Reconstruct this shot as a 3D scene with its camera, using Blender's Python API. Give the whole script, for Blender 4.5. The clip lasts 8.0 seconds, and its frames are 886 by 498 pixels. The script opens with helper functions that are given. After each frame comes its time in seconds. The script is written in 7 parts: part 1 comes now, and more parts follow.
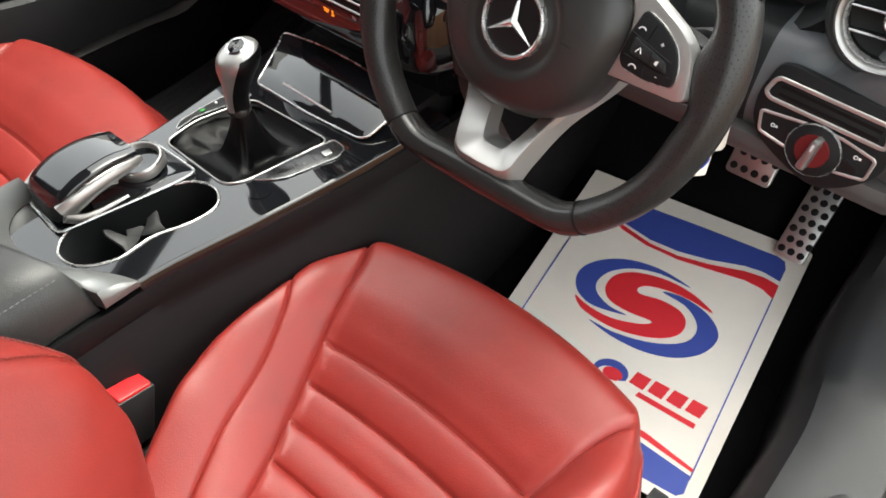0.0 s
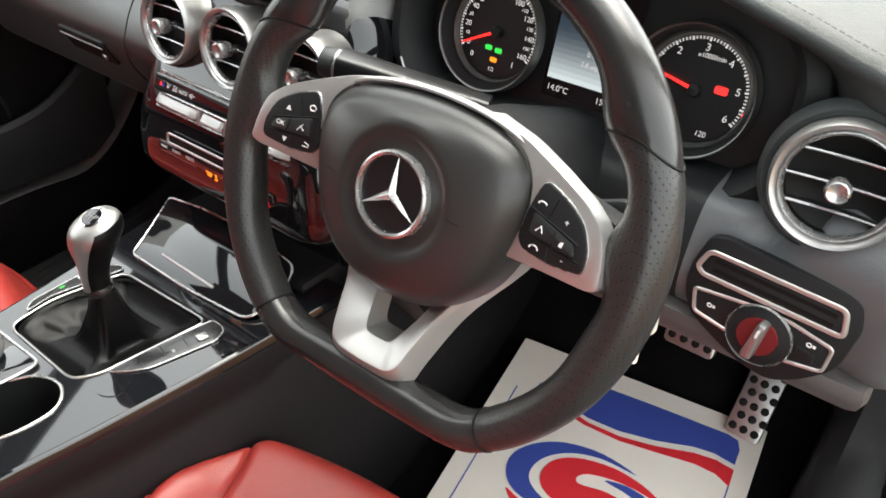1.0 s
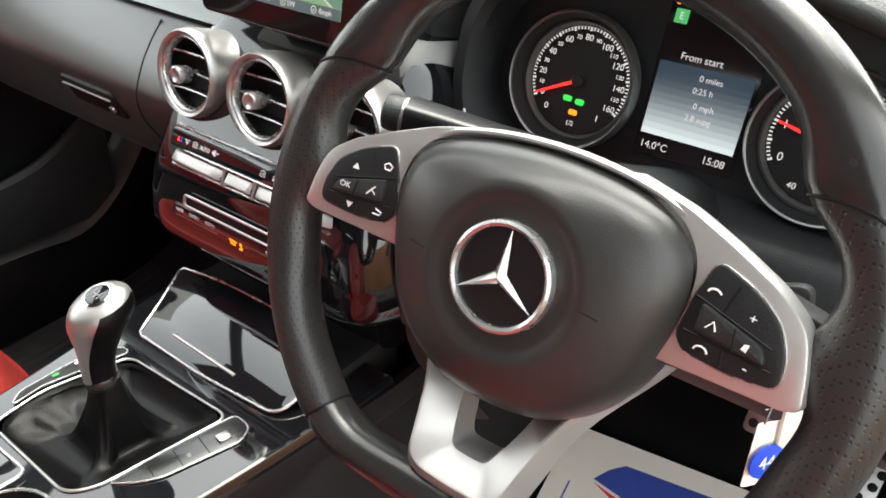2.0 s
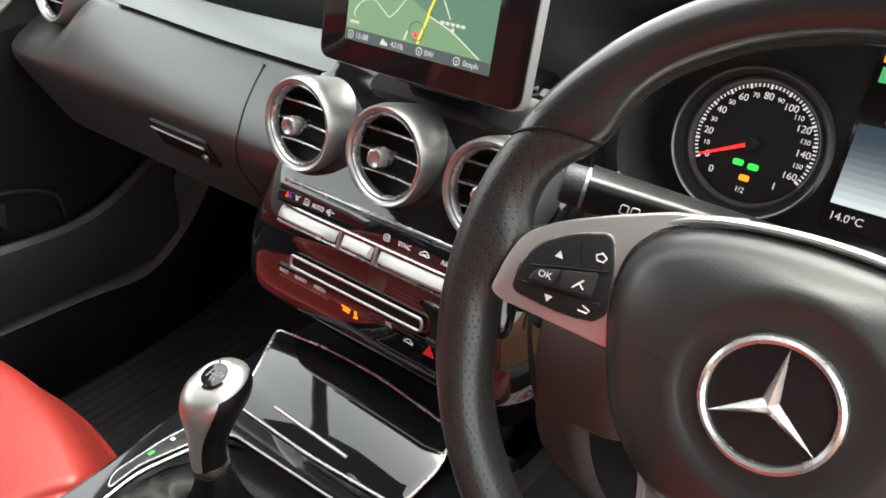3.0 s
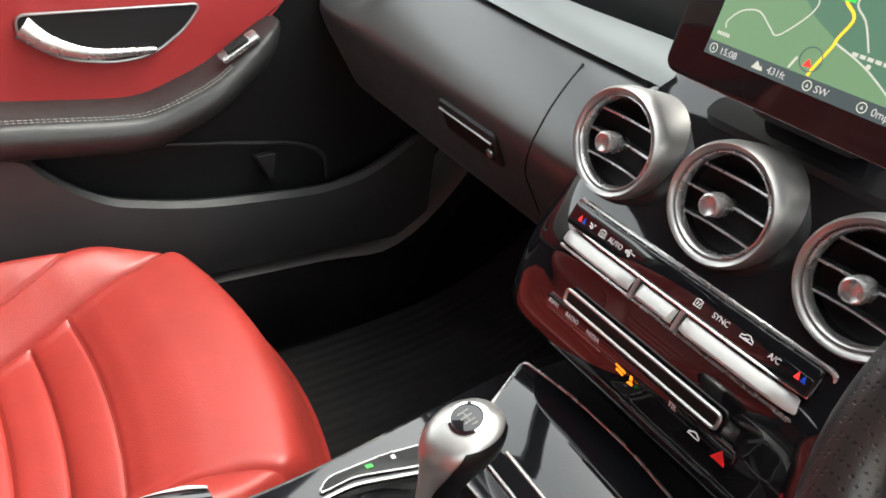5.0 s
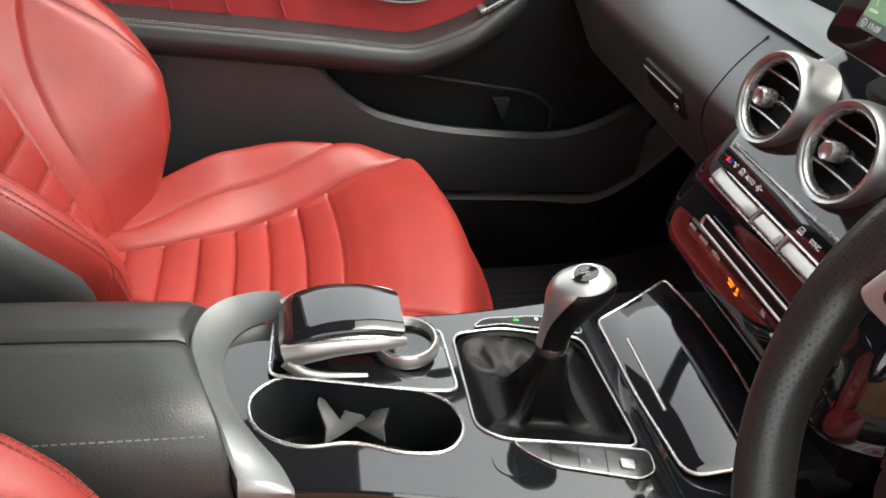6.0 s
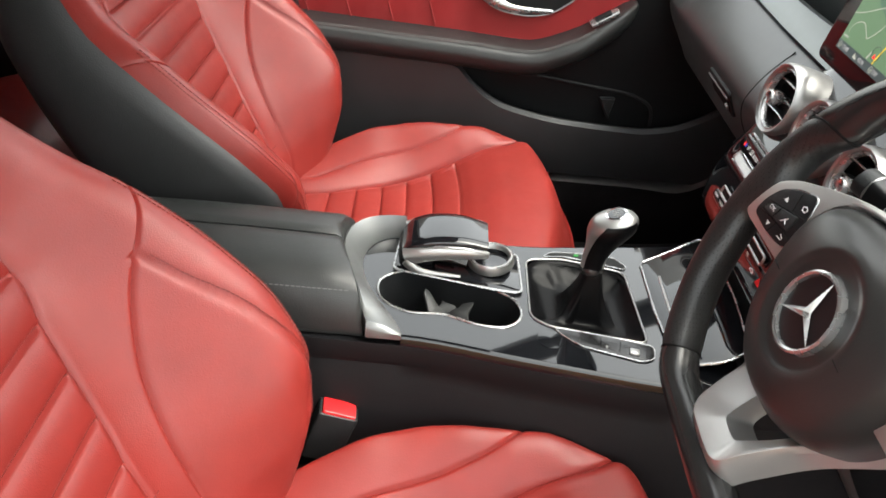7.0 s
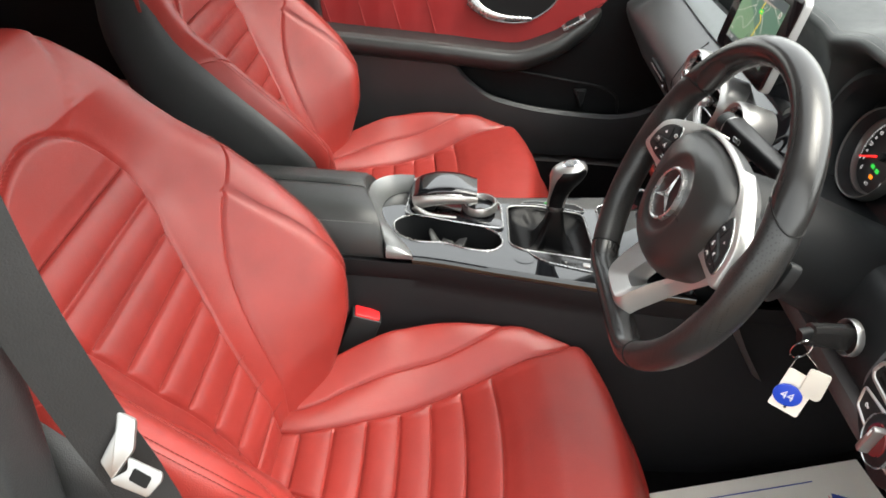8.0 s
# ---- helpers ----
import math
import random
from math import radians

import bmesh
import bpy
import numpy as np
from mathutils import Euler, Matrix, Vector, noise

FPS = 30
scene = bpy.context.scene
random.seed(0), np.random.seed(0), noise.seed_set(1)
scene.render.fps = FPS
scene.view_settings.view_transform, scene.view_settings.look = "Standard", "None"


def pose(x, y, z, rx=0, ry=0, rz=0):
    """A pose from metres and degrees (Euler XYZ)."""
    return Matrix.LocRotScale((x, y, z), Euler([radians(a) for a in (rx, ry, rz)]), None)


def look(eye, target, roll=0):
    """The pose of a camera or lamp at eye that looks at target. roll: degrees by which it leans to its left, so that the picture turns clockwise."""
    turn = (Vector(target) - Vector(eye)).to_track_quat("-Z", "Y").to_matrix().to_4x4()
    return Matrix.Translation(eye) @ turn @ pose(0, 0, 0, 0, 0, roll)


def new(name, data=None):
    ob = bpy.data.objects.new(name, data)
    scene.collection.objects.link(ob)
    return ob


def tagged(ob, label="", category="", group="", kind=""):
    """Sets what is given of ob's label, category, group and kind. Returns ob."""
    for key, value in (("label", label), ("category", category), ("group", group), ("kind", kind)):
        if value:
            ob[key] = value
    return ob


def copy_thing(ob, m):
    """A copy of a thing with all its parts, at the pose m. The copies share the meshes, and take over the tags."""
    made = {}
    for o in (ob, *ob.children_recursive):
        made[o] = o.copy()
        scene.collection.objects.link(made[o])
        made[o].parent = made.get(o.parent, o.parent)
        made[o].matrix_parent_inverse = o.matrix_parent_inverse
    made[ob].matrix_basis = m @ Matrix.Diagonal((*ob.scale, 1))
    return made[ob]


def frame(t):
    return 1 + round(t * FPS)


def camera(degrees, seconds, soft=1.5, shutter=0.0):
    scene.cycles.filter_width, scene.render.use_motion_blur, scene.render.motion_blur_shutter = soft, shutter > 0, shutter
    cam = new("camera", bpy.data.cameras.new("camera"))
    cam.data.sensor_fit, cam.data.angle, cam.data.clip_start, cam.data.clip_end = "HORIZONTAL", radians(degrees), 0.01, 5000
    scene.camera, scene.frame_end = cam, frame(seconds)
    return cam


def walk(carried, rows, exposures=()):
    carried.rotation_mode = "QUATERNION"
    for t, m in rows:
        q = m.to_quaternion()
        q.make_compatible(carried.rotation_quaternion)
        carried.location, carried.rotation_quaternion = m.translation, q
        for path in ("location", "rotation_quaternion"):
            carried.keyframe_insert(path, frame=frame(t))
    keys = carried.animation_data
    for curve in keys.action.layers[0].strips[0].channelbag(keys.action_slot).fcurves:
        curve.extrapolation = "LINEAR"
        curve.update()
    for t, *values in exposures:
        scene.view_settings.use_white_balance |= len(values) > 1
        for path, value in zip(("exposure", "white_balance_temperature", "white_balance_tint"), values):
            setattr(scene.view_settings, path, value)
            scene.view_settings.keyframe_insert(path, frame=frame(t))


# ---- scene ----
cam = camera(60.4, 8.0, soft=1.7)
PATH = [
    (0, (0.712, -0.194, 1.035), (-0.178, 0.844, -0.425), 0.5),
    (0.5, (0.709, -0.126, 1.028), (-0.224, 1.054, -0.29), 1.2),
    (1, (0.675, -0.058, 0.979), (-0.28, 1.25, -0.194), 2.3),
    (1.2, (0.653, -0.041, 0.954), (-0.302, 1.299, -0.183), 2.6),
    (2.3, (0.505, -0.014, 0.922), (-0.493, 1.386, -0.101), 2.7),
    (2.5, (0.475, -0.019, 0.923), (-0.534, 1.378, -0.091), 2.6),
    (3, (0.414, -0.016, 0.918), (-0.625, 1.378, -0.071), 3.0),
    (3.5, (0.351, -0.003, 0.926), (-0.728, 1.38, -0.035), 3.6),
    (4, (0.306, 0.014, 0.932), (-0.836, 1.342, -0.033), 4.6),
    (4.5, (0.276, 0.039, 0.923), (-0.992, 1.233, -0.059), 5.7),
    (5, (0.286, 0.008, 0.885), (-1.103, 1.007, -0.152), 7.8),
    (5.2, (0.314, -0.02, 0.882), (-1.126, 0.898, -0.158), 8.6),
    (6.3, (0.58, -0.011, 0.931), (-1.035, 0.261, -0.217), 7.7),
    (6.5, (0.641, -0.002, 0.951), (-0.983, 0.188, -0.202), 7.2),
    (7, (0.794, 0.013, 1.015), (-0.843, 0.074, -0.133), 6.2),
    (7.5, (0.971, 0.055, 1.071), (-0.671, 0.096, -0.07), 5.7),
    (8, (1.123, 0.027, 1.101), (-0.537, 0.062, -0.013), 4.5),
]
walk(cam, [(t, look(eye, target, roll)) for t, eye, target, roll in PATH], exposures=[(0.0, 2.58, 6850, 4), (1.0, 2.93, 6850, 4), (2.5, 3.08, 6850, 4), (4.2, 3.10, 6850, 4), (5.1, 2.96, 6850, 4), (6.5, 2.63, 6850, 4), (8.0, 2.56, 6850, 4)])

# ---- world and light: overcast daylight through the windows and the open driver's door ----
world = bpy.data.worlds.new("sky")
scene.world = world
world.use_nodes = True
wn, wl = world.node_tree.nodes, world.node_tree.links
sky = wn.new("ShaderNodeTexSky")
sky.sky_type, sky.sun_disc = "NISHITA", False
sky.sun_elevation, sky.sun_rotation = radians(64), radians(5)
sky.dust_density, sky.air_density = 3.0, 1.0
grey = wn.new("ShaderNodeHueSaturation")
grey.inputs["Saturation"].default_value = 0.22
wl.new(sky.outputs[0], grey.inputs["Color"])
wl.new(grey.outputs[0], wn["Background"].inputs["Color"])
wn["Background"].inputs["Strength"].default_value = 0.15
sun = new("sun", bpy.data.lights.new("sun", "SUN"))
sun.data.energy, sun.data.angle, sun.data.color = 0.37, radians(46), (1.0, 0.96, 0.9)
sun.matrix_world = look((0.27, 3.06, 6.30), (0, 0, 0))

# ---- materials ----
def material(name, colour, rough=0.5, metal=0.0, coat=0.0, grain=0.0, grain_scale=900.0, cells=False, vary=0.12, stain=9.0,
             wear=0.0, spec=0.5, glow=0.0):
    m = bpy.data.materials.new(name)
    m.use_nodes = True
    n, l = m.node_tree.nodes, m.node_tree.links
    b = n["Principled BSDF"]
    b.inputs["Roughness"].default_value = rough
    b.inputs["Metallic"].default_value = metal
    b.inputs["Coat Weight"].default_value = coat
    b.inputs["Coat Roughness"].default_value = 0.03
    b.inputs["Specular IOR Level"].default_value = spec
    if glow:
        b.inputs["Base Color"].default_value = (0.01, 0.01, 0.01, 1)
        b.inputs["Emission Color"].default_value = (*colour, 1)
        b.inputs["Emission Strength"].default_value = glow * 0.24
        return m
    co = n.new("ShaderNodeTexCoord")
    big = n.new("ShaderNodeTexNoise")
    big.inputs["Scale"].default_value, big.inputs["Detail"].default_value = stain, 5
    l.new(co.outputs["Object"], big.inputs["Vector"])
    ramp = n.new("ShaderNodeValToRGB")
    lo = [c * (1 - vary) for c in colour]
    hi = [min(1, c * (1 + vary)) for c in colour]
    ramp.color_ramp.elements[0].position, ramp.color_ramp.elements[1].position = 0.3, 0.7
    ramp.color_ramp.elements[0].color, ramp.color_ramp.elements[1].color = (*lo, 1), (*hi, 1)
    l.new(big.outputs["Fac"], ramp.inputs["Fac"])
    l.new(ramp.outputs["Color"], b.inputs["Base Color"])
    mr = n.new("ShaderNodeMapRange")
    mr.inputs["To Min"].default_value, mr.inputs["To Max"].default_value = max(0.02, rough * (0.85 - wear)), min(1, rough * (1.15 + wear))
    fine = n.new("ShaderNodeTexNoise")
    fine.inputs["Scale"].default_value, fine.inputs["Detail"].default_value = 60, 6
    l.new(co.outputs["Object"], fine.inputs["Vector"])
    l.new(fine.outputs["Fac"], mr.inputs["Value"])
    l.new(mr.outputs["Result"], b.inputs["Roughness"])
    if grain:
        if cells:
            t = n.new("ShaderNodeTexVoronoi")
            t.inputs["Scale"].default_value = grain_scale
            h = t.outputs["Distance"]
        else:
            t = n.new("ShaderNodeTexNoise")
            t.inputs["Scale"].default_value, t.inputs["Detail"].default_value = grain_scale, 4
            h = t.outputs["Fac"]
        l.new(co.outputs["Object"], t.inputs["Vector"])
        bump = n.new("ShaderNodeBump")
        bump.inputs["Strength"].default_value, bump.inputs["Distance"].default_value = grain, 0.0006
        l.new(h, bump.inputs["Height"])
        soft = n.new("ShaderNodeTexNoise")
        soft.inputs["Scale"].default_value, soft.inputs["Detail"].default_value = 28, 5
        l.new(co.outputs["Object"], soft.inputs["Vector"])
        bump2 = n.new("ShaderNodeBump")
        bump2.inputs["Strength"].default_value, bump2.inputs["Distance"].default_value = min(0.5, grain), 0.002
        l.new(soft.outputs["Fac"], bump2.inputs["Height"])
        l.new(bump.outputs["Normal"], bump2.inputs["Normal"])
        l.new(bump2.outputs["Normal"], b.inputs["Normal"])
    return m


RED = material("red_leather", (0.250, 0.0235, 0.0188), 0.42, spec=0.50, grain=0.25, grain_scale=700, cells=True, vary=0.10, stain=14, wear=0.1)
REDTHREAD = material("red_thread", (0.30, 0.03, 0.03), 0.7)
REDPANEL = material("red_door_leather", (0.34, 0.022, 0.024), 0.45, grain=0.25, grain_scale=700, cells=True)
BLACK = material("black_soft_plastic", (0.021, 0.0225, 0.0235), 0.45, spec=0.32, grain=0.35, grain_scale=650, cells=True, vary=0.15)
DASHTOP = material("black_dash_leather", (0.032, 0.036, 0.036), 0.50, spec=0.27, grain=0.25, grain_scale=600, cells=True, vary=0.12)
# Same dash leather, darkened here to deepen the shade on the lower pad.
SHADEDPAD = material("shaded_dash_pad", (0.0125, 0.0142, 0.0148), 0.35, spec=1.0, grain=0.10, grain_scale=700, cells=True, vary=0.10)
SHADEDPAD.node_tree.nodes["Principled BSDF"].inputs["Sheen Weight"].default_value = 0.05
DASHTOP.node_tree.nodes["Principled BSDF"].inputs["Sheen Weight"].default_value = 0.02
DASHTOP.node_tree.nodes["Principled BSDF"].inputs["Sheen Roughness"].default_value = 0.45
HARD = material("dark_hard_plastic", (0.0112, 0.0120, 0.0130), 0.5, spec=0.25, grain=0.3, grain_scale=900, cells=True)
SMOOTHLEATHER = material("worn_black_leather", (0.020, 0.0195, 0.0195), 0.24, grain=0.06, grain_scale=500, cells=True, vary=0.25, wear=0.2)
GREYSIDE = material("charcoal_seat_side", (0.040, 0.041, 0.042), 0.52, grain=0.35, grain_scale=700, cells=True)
CARPET = material("black_carpet", (0.007, 0.0064, 0.0068), 0.95, grain=0.9, grain_scale=450, vary=0.3, spec=0.05)
PIANO = material("piano_black_lacquer", (0.006, 0.0065, 0.008), 0.05, coat=1.0, spec=0.25, vary=0.1)
SILVER = material("satin_silver", (0.40, 0.397, 0.39), 0.36, metal=0.85, vary=0.05, wear=0.1)
BRIGHT = material("bright_trim", (0.48, 0.48, 0.48), 0.27, metal=0.85, vary=0.03)
CHROME = material("chrome", (0.85, 0.85, 0.86), 0.06, metal=1.0, vary=0.03)
KEYSILVER = material("pale_key_paint", (0.40, 0.40, 0.395), 0.44, metal=0.30, vary=0.04)
SPOKESILVER = material("satin_silver_paint", (0.50, 0.49, 0.475), 0.36, metal=0.68, vary=0.05, wear=0.1)
ALU = material("brushed_aluminium", (0.55, 0.55, 0.55), 0.34, metal=1.0, grain=0.2, grain_scale=300)
BOOTLEATHER = material("gear_boot_leather", (0.0035, 0.0035, 0.004), 0.34, spec=0.14, grain=0.3, grain_scale=700, cells=True, vary=0.2)
STITCHRED = material("brown_red_thread", (0.17, 0.019, 0.014), 0.7)
SILLBLACK = material("black_sill_plastic", (0.016, 0.017, 0.0185), 0.46, grain=0.3, grain_scale=900, cells=True, spec=0.28)
TRIMSATIN = material("satin_console_trim", (0.20, 0.205, 0.205), 0.42, metal=0.7, vary=0.05, wear=0.1)
AIRBAG = material("black_airbag_skin", (0.024, 0.0235, 0.023), 0.36, grain=0.10, grain_scale=900, cells=True, vary=0.12)
RUBBER = material("black_rubber", (0.005, 0.005, 0.005), 0.6, spec=0.2)
WEB = material("belt_webbing", (0.010, 0.010, 0.0105), 0.65, grain=0.8, grain_scale=500)
THREAD = material("grey_thread", (0.16, 0.16, 0.155), 0.7)
PAPER = material("cream_paper", (0.93, 0.865, 0.775), 0.75, grain=0.25, grain_scale=40, vary=0.03)
BLUEINK = material("blue_print", (0.045, 0.08, 0.38), 0.6, vary=0.05)
REDINK = material("red_print", (0.80, 0.025, 0.04), 0.6, vary=0.05)
WHITEPLASTIC = material("white_plastic", (0.74, 0.70, 0.62), 0.45, vary=0.03)
BLUEPLASTIC = material("blue_plastic", (0.01, 0.06, 0.55), 0.35, vary=0.03)
WHITEPAINT = material("white_symbol", (0.75, 0.75, 0.75), 0.5, vary=0.02)
REDBUTTON = material("red_buckle_plastic", (0.75, 0.02, 0.025), 0.35, vary=0.04)
# Dull red stands in for a reflection on the knob's dark face.
BELOWKNOB = material("knob_red_reflection", (0.13, 0.014, 0.016), 0.25, vary=0.04)
DIALBLACK = material("dial_face", (0.006, 0.006, 0.007), 0.4, vary=0.1)
SCREENBLACK = material("screen_glass", (0.012, 0.008, 0.009), 0.06, spec=0.28, vary=0.02)
HEAD = material("dark_headliner", (0.13, 0.128, 0.125), 0.9, grain=0.4, grain_scale=400)
ASPHALT = material("asphalt", (0.05, 0.05, 0.05), 0.85, grain=0.8, grain_scale=120, vary=0.3, stain=0.6)
PAINT = material("car_paint", (0.30, 0.30, 0.30), 0.3, coat=0.6)
GLOW_WHITE = material("lit_white", (0.9, 0.86, 0.90), glow=0.42)
ADDEDWALL = material("added_brown_wall", (0.48, 0.23, 0.11), 0.85, grain=0.6, grain_scale=40, vary=0.25, stain=2.0)
GLOW_RED = material("lit_red", (1.0, 0.02, 0.02), glow=1.3)
GLOW_GREEN = material("lit_green", (0.04, 0.75, 0.09), glow=0.7)
ECOGREEN = material("lit_dark_green", (0.05, 0.30, 0.10), glow=0.8)
GLOW_AMBER = material("lit_amber", (1.0, 0.24, 0.012), glow=1.1)
MAPGREEN = material("map_green", (0.105, 0.19, 0.105), glow=1.0)
MAPDARK = material("map_dark_green", (0.055, 0.125, 0.085), glow=1.0)
MAPROAD = material("map_road", (0.45, 0.45, 0.40), glow=0.9)
MAPYELLOW = material("map_route", (0.85, 0.55, 0.03), glow=0.9)
MAPBAR = material("map_bar", (0.035, 0.05, 0.055), glow=1.0)
MAPTOWN = material("map_town", (0.26, 0.21, 0.19), glow=1.0)


def ribbon_perforated():
    """Black leather with rows of small pricked holes."""
    m = material("perforated_black_leather", (0.020, 0.020, 0.020), 0.34, vary=0.15)
    n, l = m.node_tree.nodes, m.node_tree.links
    co = [k for k in n if k.type == "TEX_COORD"][0]
    v = n.new("ShaderNodeTexVoronoi")
    v.inputs["Scale"].default_value, v.inputs["Randomness"].default_value = 330, 0.0
    l.new(co.outputs["Object"], v.inputs["Vector"])
    r = n.new("ShaderNodeMapRange")
    r.inputs["From Min"].default_value, r.inputs["From Max"].default_value = 0.20, 0.34
    l.new(v.outputs["Distance"], r.inputs["Value"])
    b = n.new("ShaderNodeBump")
    b.inputs["Strength"].default_value, b.inputs["Distance"].default_value = 0.35, 0.0005
    l.new(r.outputs["Result"], b.inputs["Height"])
    l.new(b.outputs["Normal"], n["Principled BSDF"].inputs["Normal"])
    dark = n.new("ShaderNodeMix")
    dark.data_type = "RGBA"
    dark.inputs["A"].default_value = (0.002, 0.002, 0.002, 1)
    l.new(r.outputs["Result"], dark.inputs["Factor"])
    l.new(n["Principled BSDF"].inputs["Base Color"].links[0].from_socket, dark.inputs["B"])
    l.new(dark.outputs["Result"], n["Principled BSDF"].inputs["Base Color"])
    return m


PERF = ribbon_perforated()
ARMLEATHER = material("armrest_leather", (0.026, 0.0275, 0.0275), 0.40, grain=0.3, grain_scale=800, cells=True, vary=0.15, wear=0.1)
STRIPGREY = material("dark_button_strip", (0.016, 0.016, 0.017), 0.20, vary=0.05)


# ---- building helpers ----
def empty(name, at=(0, 0, 0)):
    ob = new(name)
    ob.empty_display_size = 0.05
    ob.location = at
    return ob


def part(name, bm, mat, parent=None, label="", smooth=40):
    """One mesh object out of a bmesh, in world coordinates, under a thing or a part."""
    me = bpy.data.meshes.new(name)
    bmesh.ops.recalc_face_normals(bm, faces=bm.faces)
    bm.to_mesh(me)
    bm.free()
    me.materials.append(mat)
    if smooth:
        me.polygons.foreach_set("use_smooth", [True] * len(me.polygons))
        me.set_sharp_from_angle(angle=radians(smooth))
    ob = new(name, me)
    if parent is not None:
        ob.parent = parent
        if parent.parent is None:
            ob.matrix_parent_inverse = Matrix.Translation(-parent.location)
    return tagged(ob, label) if label else ob


def catmull(pts, per=8, closed=True):
    """A smooth curve through a few control points."""
    pts = [Vector(p) for p in pts]
    n, out = len(pts), []
    for i in range(n if closed else n - 1):
        if closed:
            a, b, c, d = pts[i - 1], pts[i], pts[(i + 1) % n], pts[(i + 2) % n]
        else:
            a, b, c, d = pts[max(i - 1, 0)], pts[i], pts[i + 1], pts[min(i + 2, n - 1)]
        for k in range(per):
            t = k / per
            out.append(0.5 * (2 * b + (c - a) * t + (2 * a - 5 * b + 4 * c - d) * t * t + (3 * b - a - 3 * c + d) * t ** 3))
    if not closed:
        out.append(pts[-1])
    return out


def rounded(pts, r, seg=5):
    """A closed 2D outline with its corners rounded by r (one number, or one for each corner)."""
    out, n = [], len(pts)
    for i in range(n):
        a, b, c = (Vector(p[:2]) for p in (pts[i - 1], pts[i], pts[(i + 1) % n]))
        rr = r[i] if isinstance(r, (list, tuple)) else r
        u, v = (a - b), (c - b)
        k = min(rr, u.length * 0.45, v.length * 0.45)
        p, q = b + u.normalized() * k, b + v.normalized() * k
        for s in range(seg + 1):
            t = s / seg
            out.append((1 - t) ** 2 * p + 2 * t * (1 - t) * b + t * t * q)
    return out


def loft(rings, closed=True, cap0=False, cap1=False):
    bm = bmesh.new()
    rows = [[bm.verts.new(p) for p in ring] for ring in rings]
    n = len(rows[0])
    for a, b in zip(rows, rows[1:]):
        for i in range(n if closed else n - 1):
            j = (i + 1) % n
            bm.faces.new((a[i], a[j], b[j], b[i]))
    if cap0:
        bm.faces.new(rows[0])
    if cap1:
        bm.faces.new(rows[-1])
    return bm


def sweep(path, section, closed=False, up=(0, 0, 1)):
    """A 2D section (side, up) carried along a path, standing square to it."""
    path = [Vector(p) for p in path]
    n, rings = len(path), []
    for i, p in enumerate(path):
        if closed:
            d = path[(i + 1) % n] - path[i - 1]
        else:
            d = path[min(i + 1, n - 1)] - path[max(i - 1, 0)]
        d.normalize()
        side = d.cross(Vector(up)).normalized()
        top = side.cross(d)
        sec = section(i / max(1, n - 1)) if callable(section) else section
        rings.append([p + side * s + top * t for s, t in sec])
    if closed:
        rings.append(rings[0])
        bm = loft(rings)
        bmesh.ops.remove_doubles(bm, verts=bm.verts, dist=1e-6)
        return bm
    return loft(rings, cap0=True, cap1=True)


def circle(r, n=10, ry=None):
    return [(r * math.cos(2 * math.pi * k / n), (ry or r) * math.sin(2 * math.pi * k / n)) for k in range(n)]


def slab(outline, m, h, bevel=0.0, seg=2):
    """A plate: a 2D outline in the plane of the pose m, h thick along its z, its upper rim rounded."""
    rings = [[m @ Vector((*p[:2], 0)) for p in outline]]
    c = sum((Vector(p[:2]) for p in outline), Vector((0, 0))) / len(outline)
    n = len(outline)

    def inset(d):
        res = []
        for i in range(n):
            a, b, e = (Vector(outline[k][:2]) for k in (i - 1, i, (i + 1) % n))
            t = (e - a)
            if t.length < 1e-9:
                res.append(b)
                continue
            nor = Vector((-t.y, t.x)).normalized()
            if nor.dot(c - b) < 0 and area < 0:
                nor = nor
            res.append(b + nor * d * (1 if area > 0 else -1))
        return res
    area = sum(outline[i - 1][0] * outline[i][1] - outline[i][0] * outline[i - 1][1] for i in range(n))
    if bevel:
        for k in range(seg + 1):
            a = math.pi / 2 * k / seg
            ins = inset(bevel * (1 - math.cos(a)))
            rings.append([m @ Vector((*p, h - bevel + bevel * math.sin(a))) for p in ins])
    else:
        rings.append([m @ Vector((*p[:2], h)) for p in outline])
    return loft(rings, cap0=True, cap1=True)


def box(cx, cy, cz, sx, sy, sz, bevel=0.004, m=None, seg=2):
    bm = bmesh.new()
    bmesh.ops.create_cube(bm, size=1, matrix=Matrix.Diagonal((sx, sy, sz, 1)))
    if bevel:
        bmesh.ops.bevel(bm, geom=list(bm.edges), offset=bevel, segments=seg, profile=0.5, affect="EDGES")
    bm.transform(Matrix.Translation((cx, cy, cz)) @ (m or Matrix()))
    return bm


def lathe(profile, m, n=40, caps=False):
    """A profile of (radius, height) turned about the z axis of the pose m."""
    rings = [[m @ Vector((r * math.cos(2 * math.pi * k / n), r * math.sin(2 * math.pi * k / n), h)) for k in range(n)] for r, h in profile]
    return loft(rings, cap0=caps and profile[0][0] > 1e-6, cap1=caps and profile[-1][0] > 1e-6)


def frame_of(o, x, z):
    """A pose at o with its z axis along z and its x axis as near as may be to x."""
    z = Vector(z).normalized()
    y = z.cross(Vector(x)).normalized()
    x = y.cross(z)
    return Matrix.Translation(o) @ Matrix((x, y, z)).transposed().to_4x4()


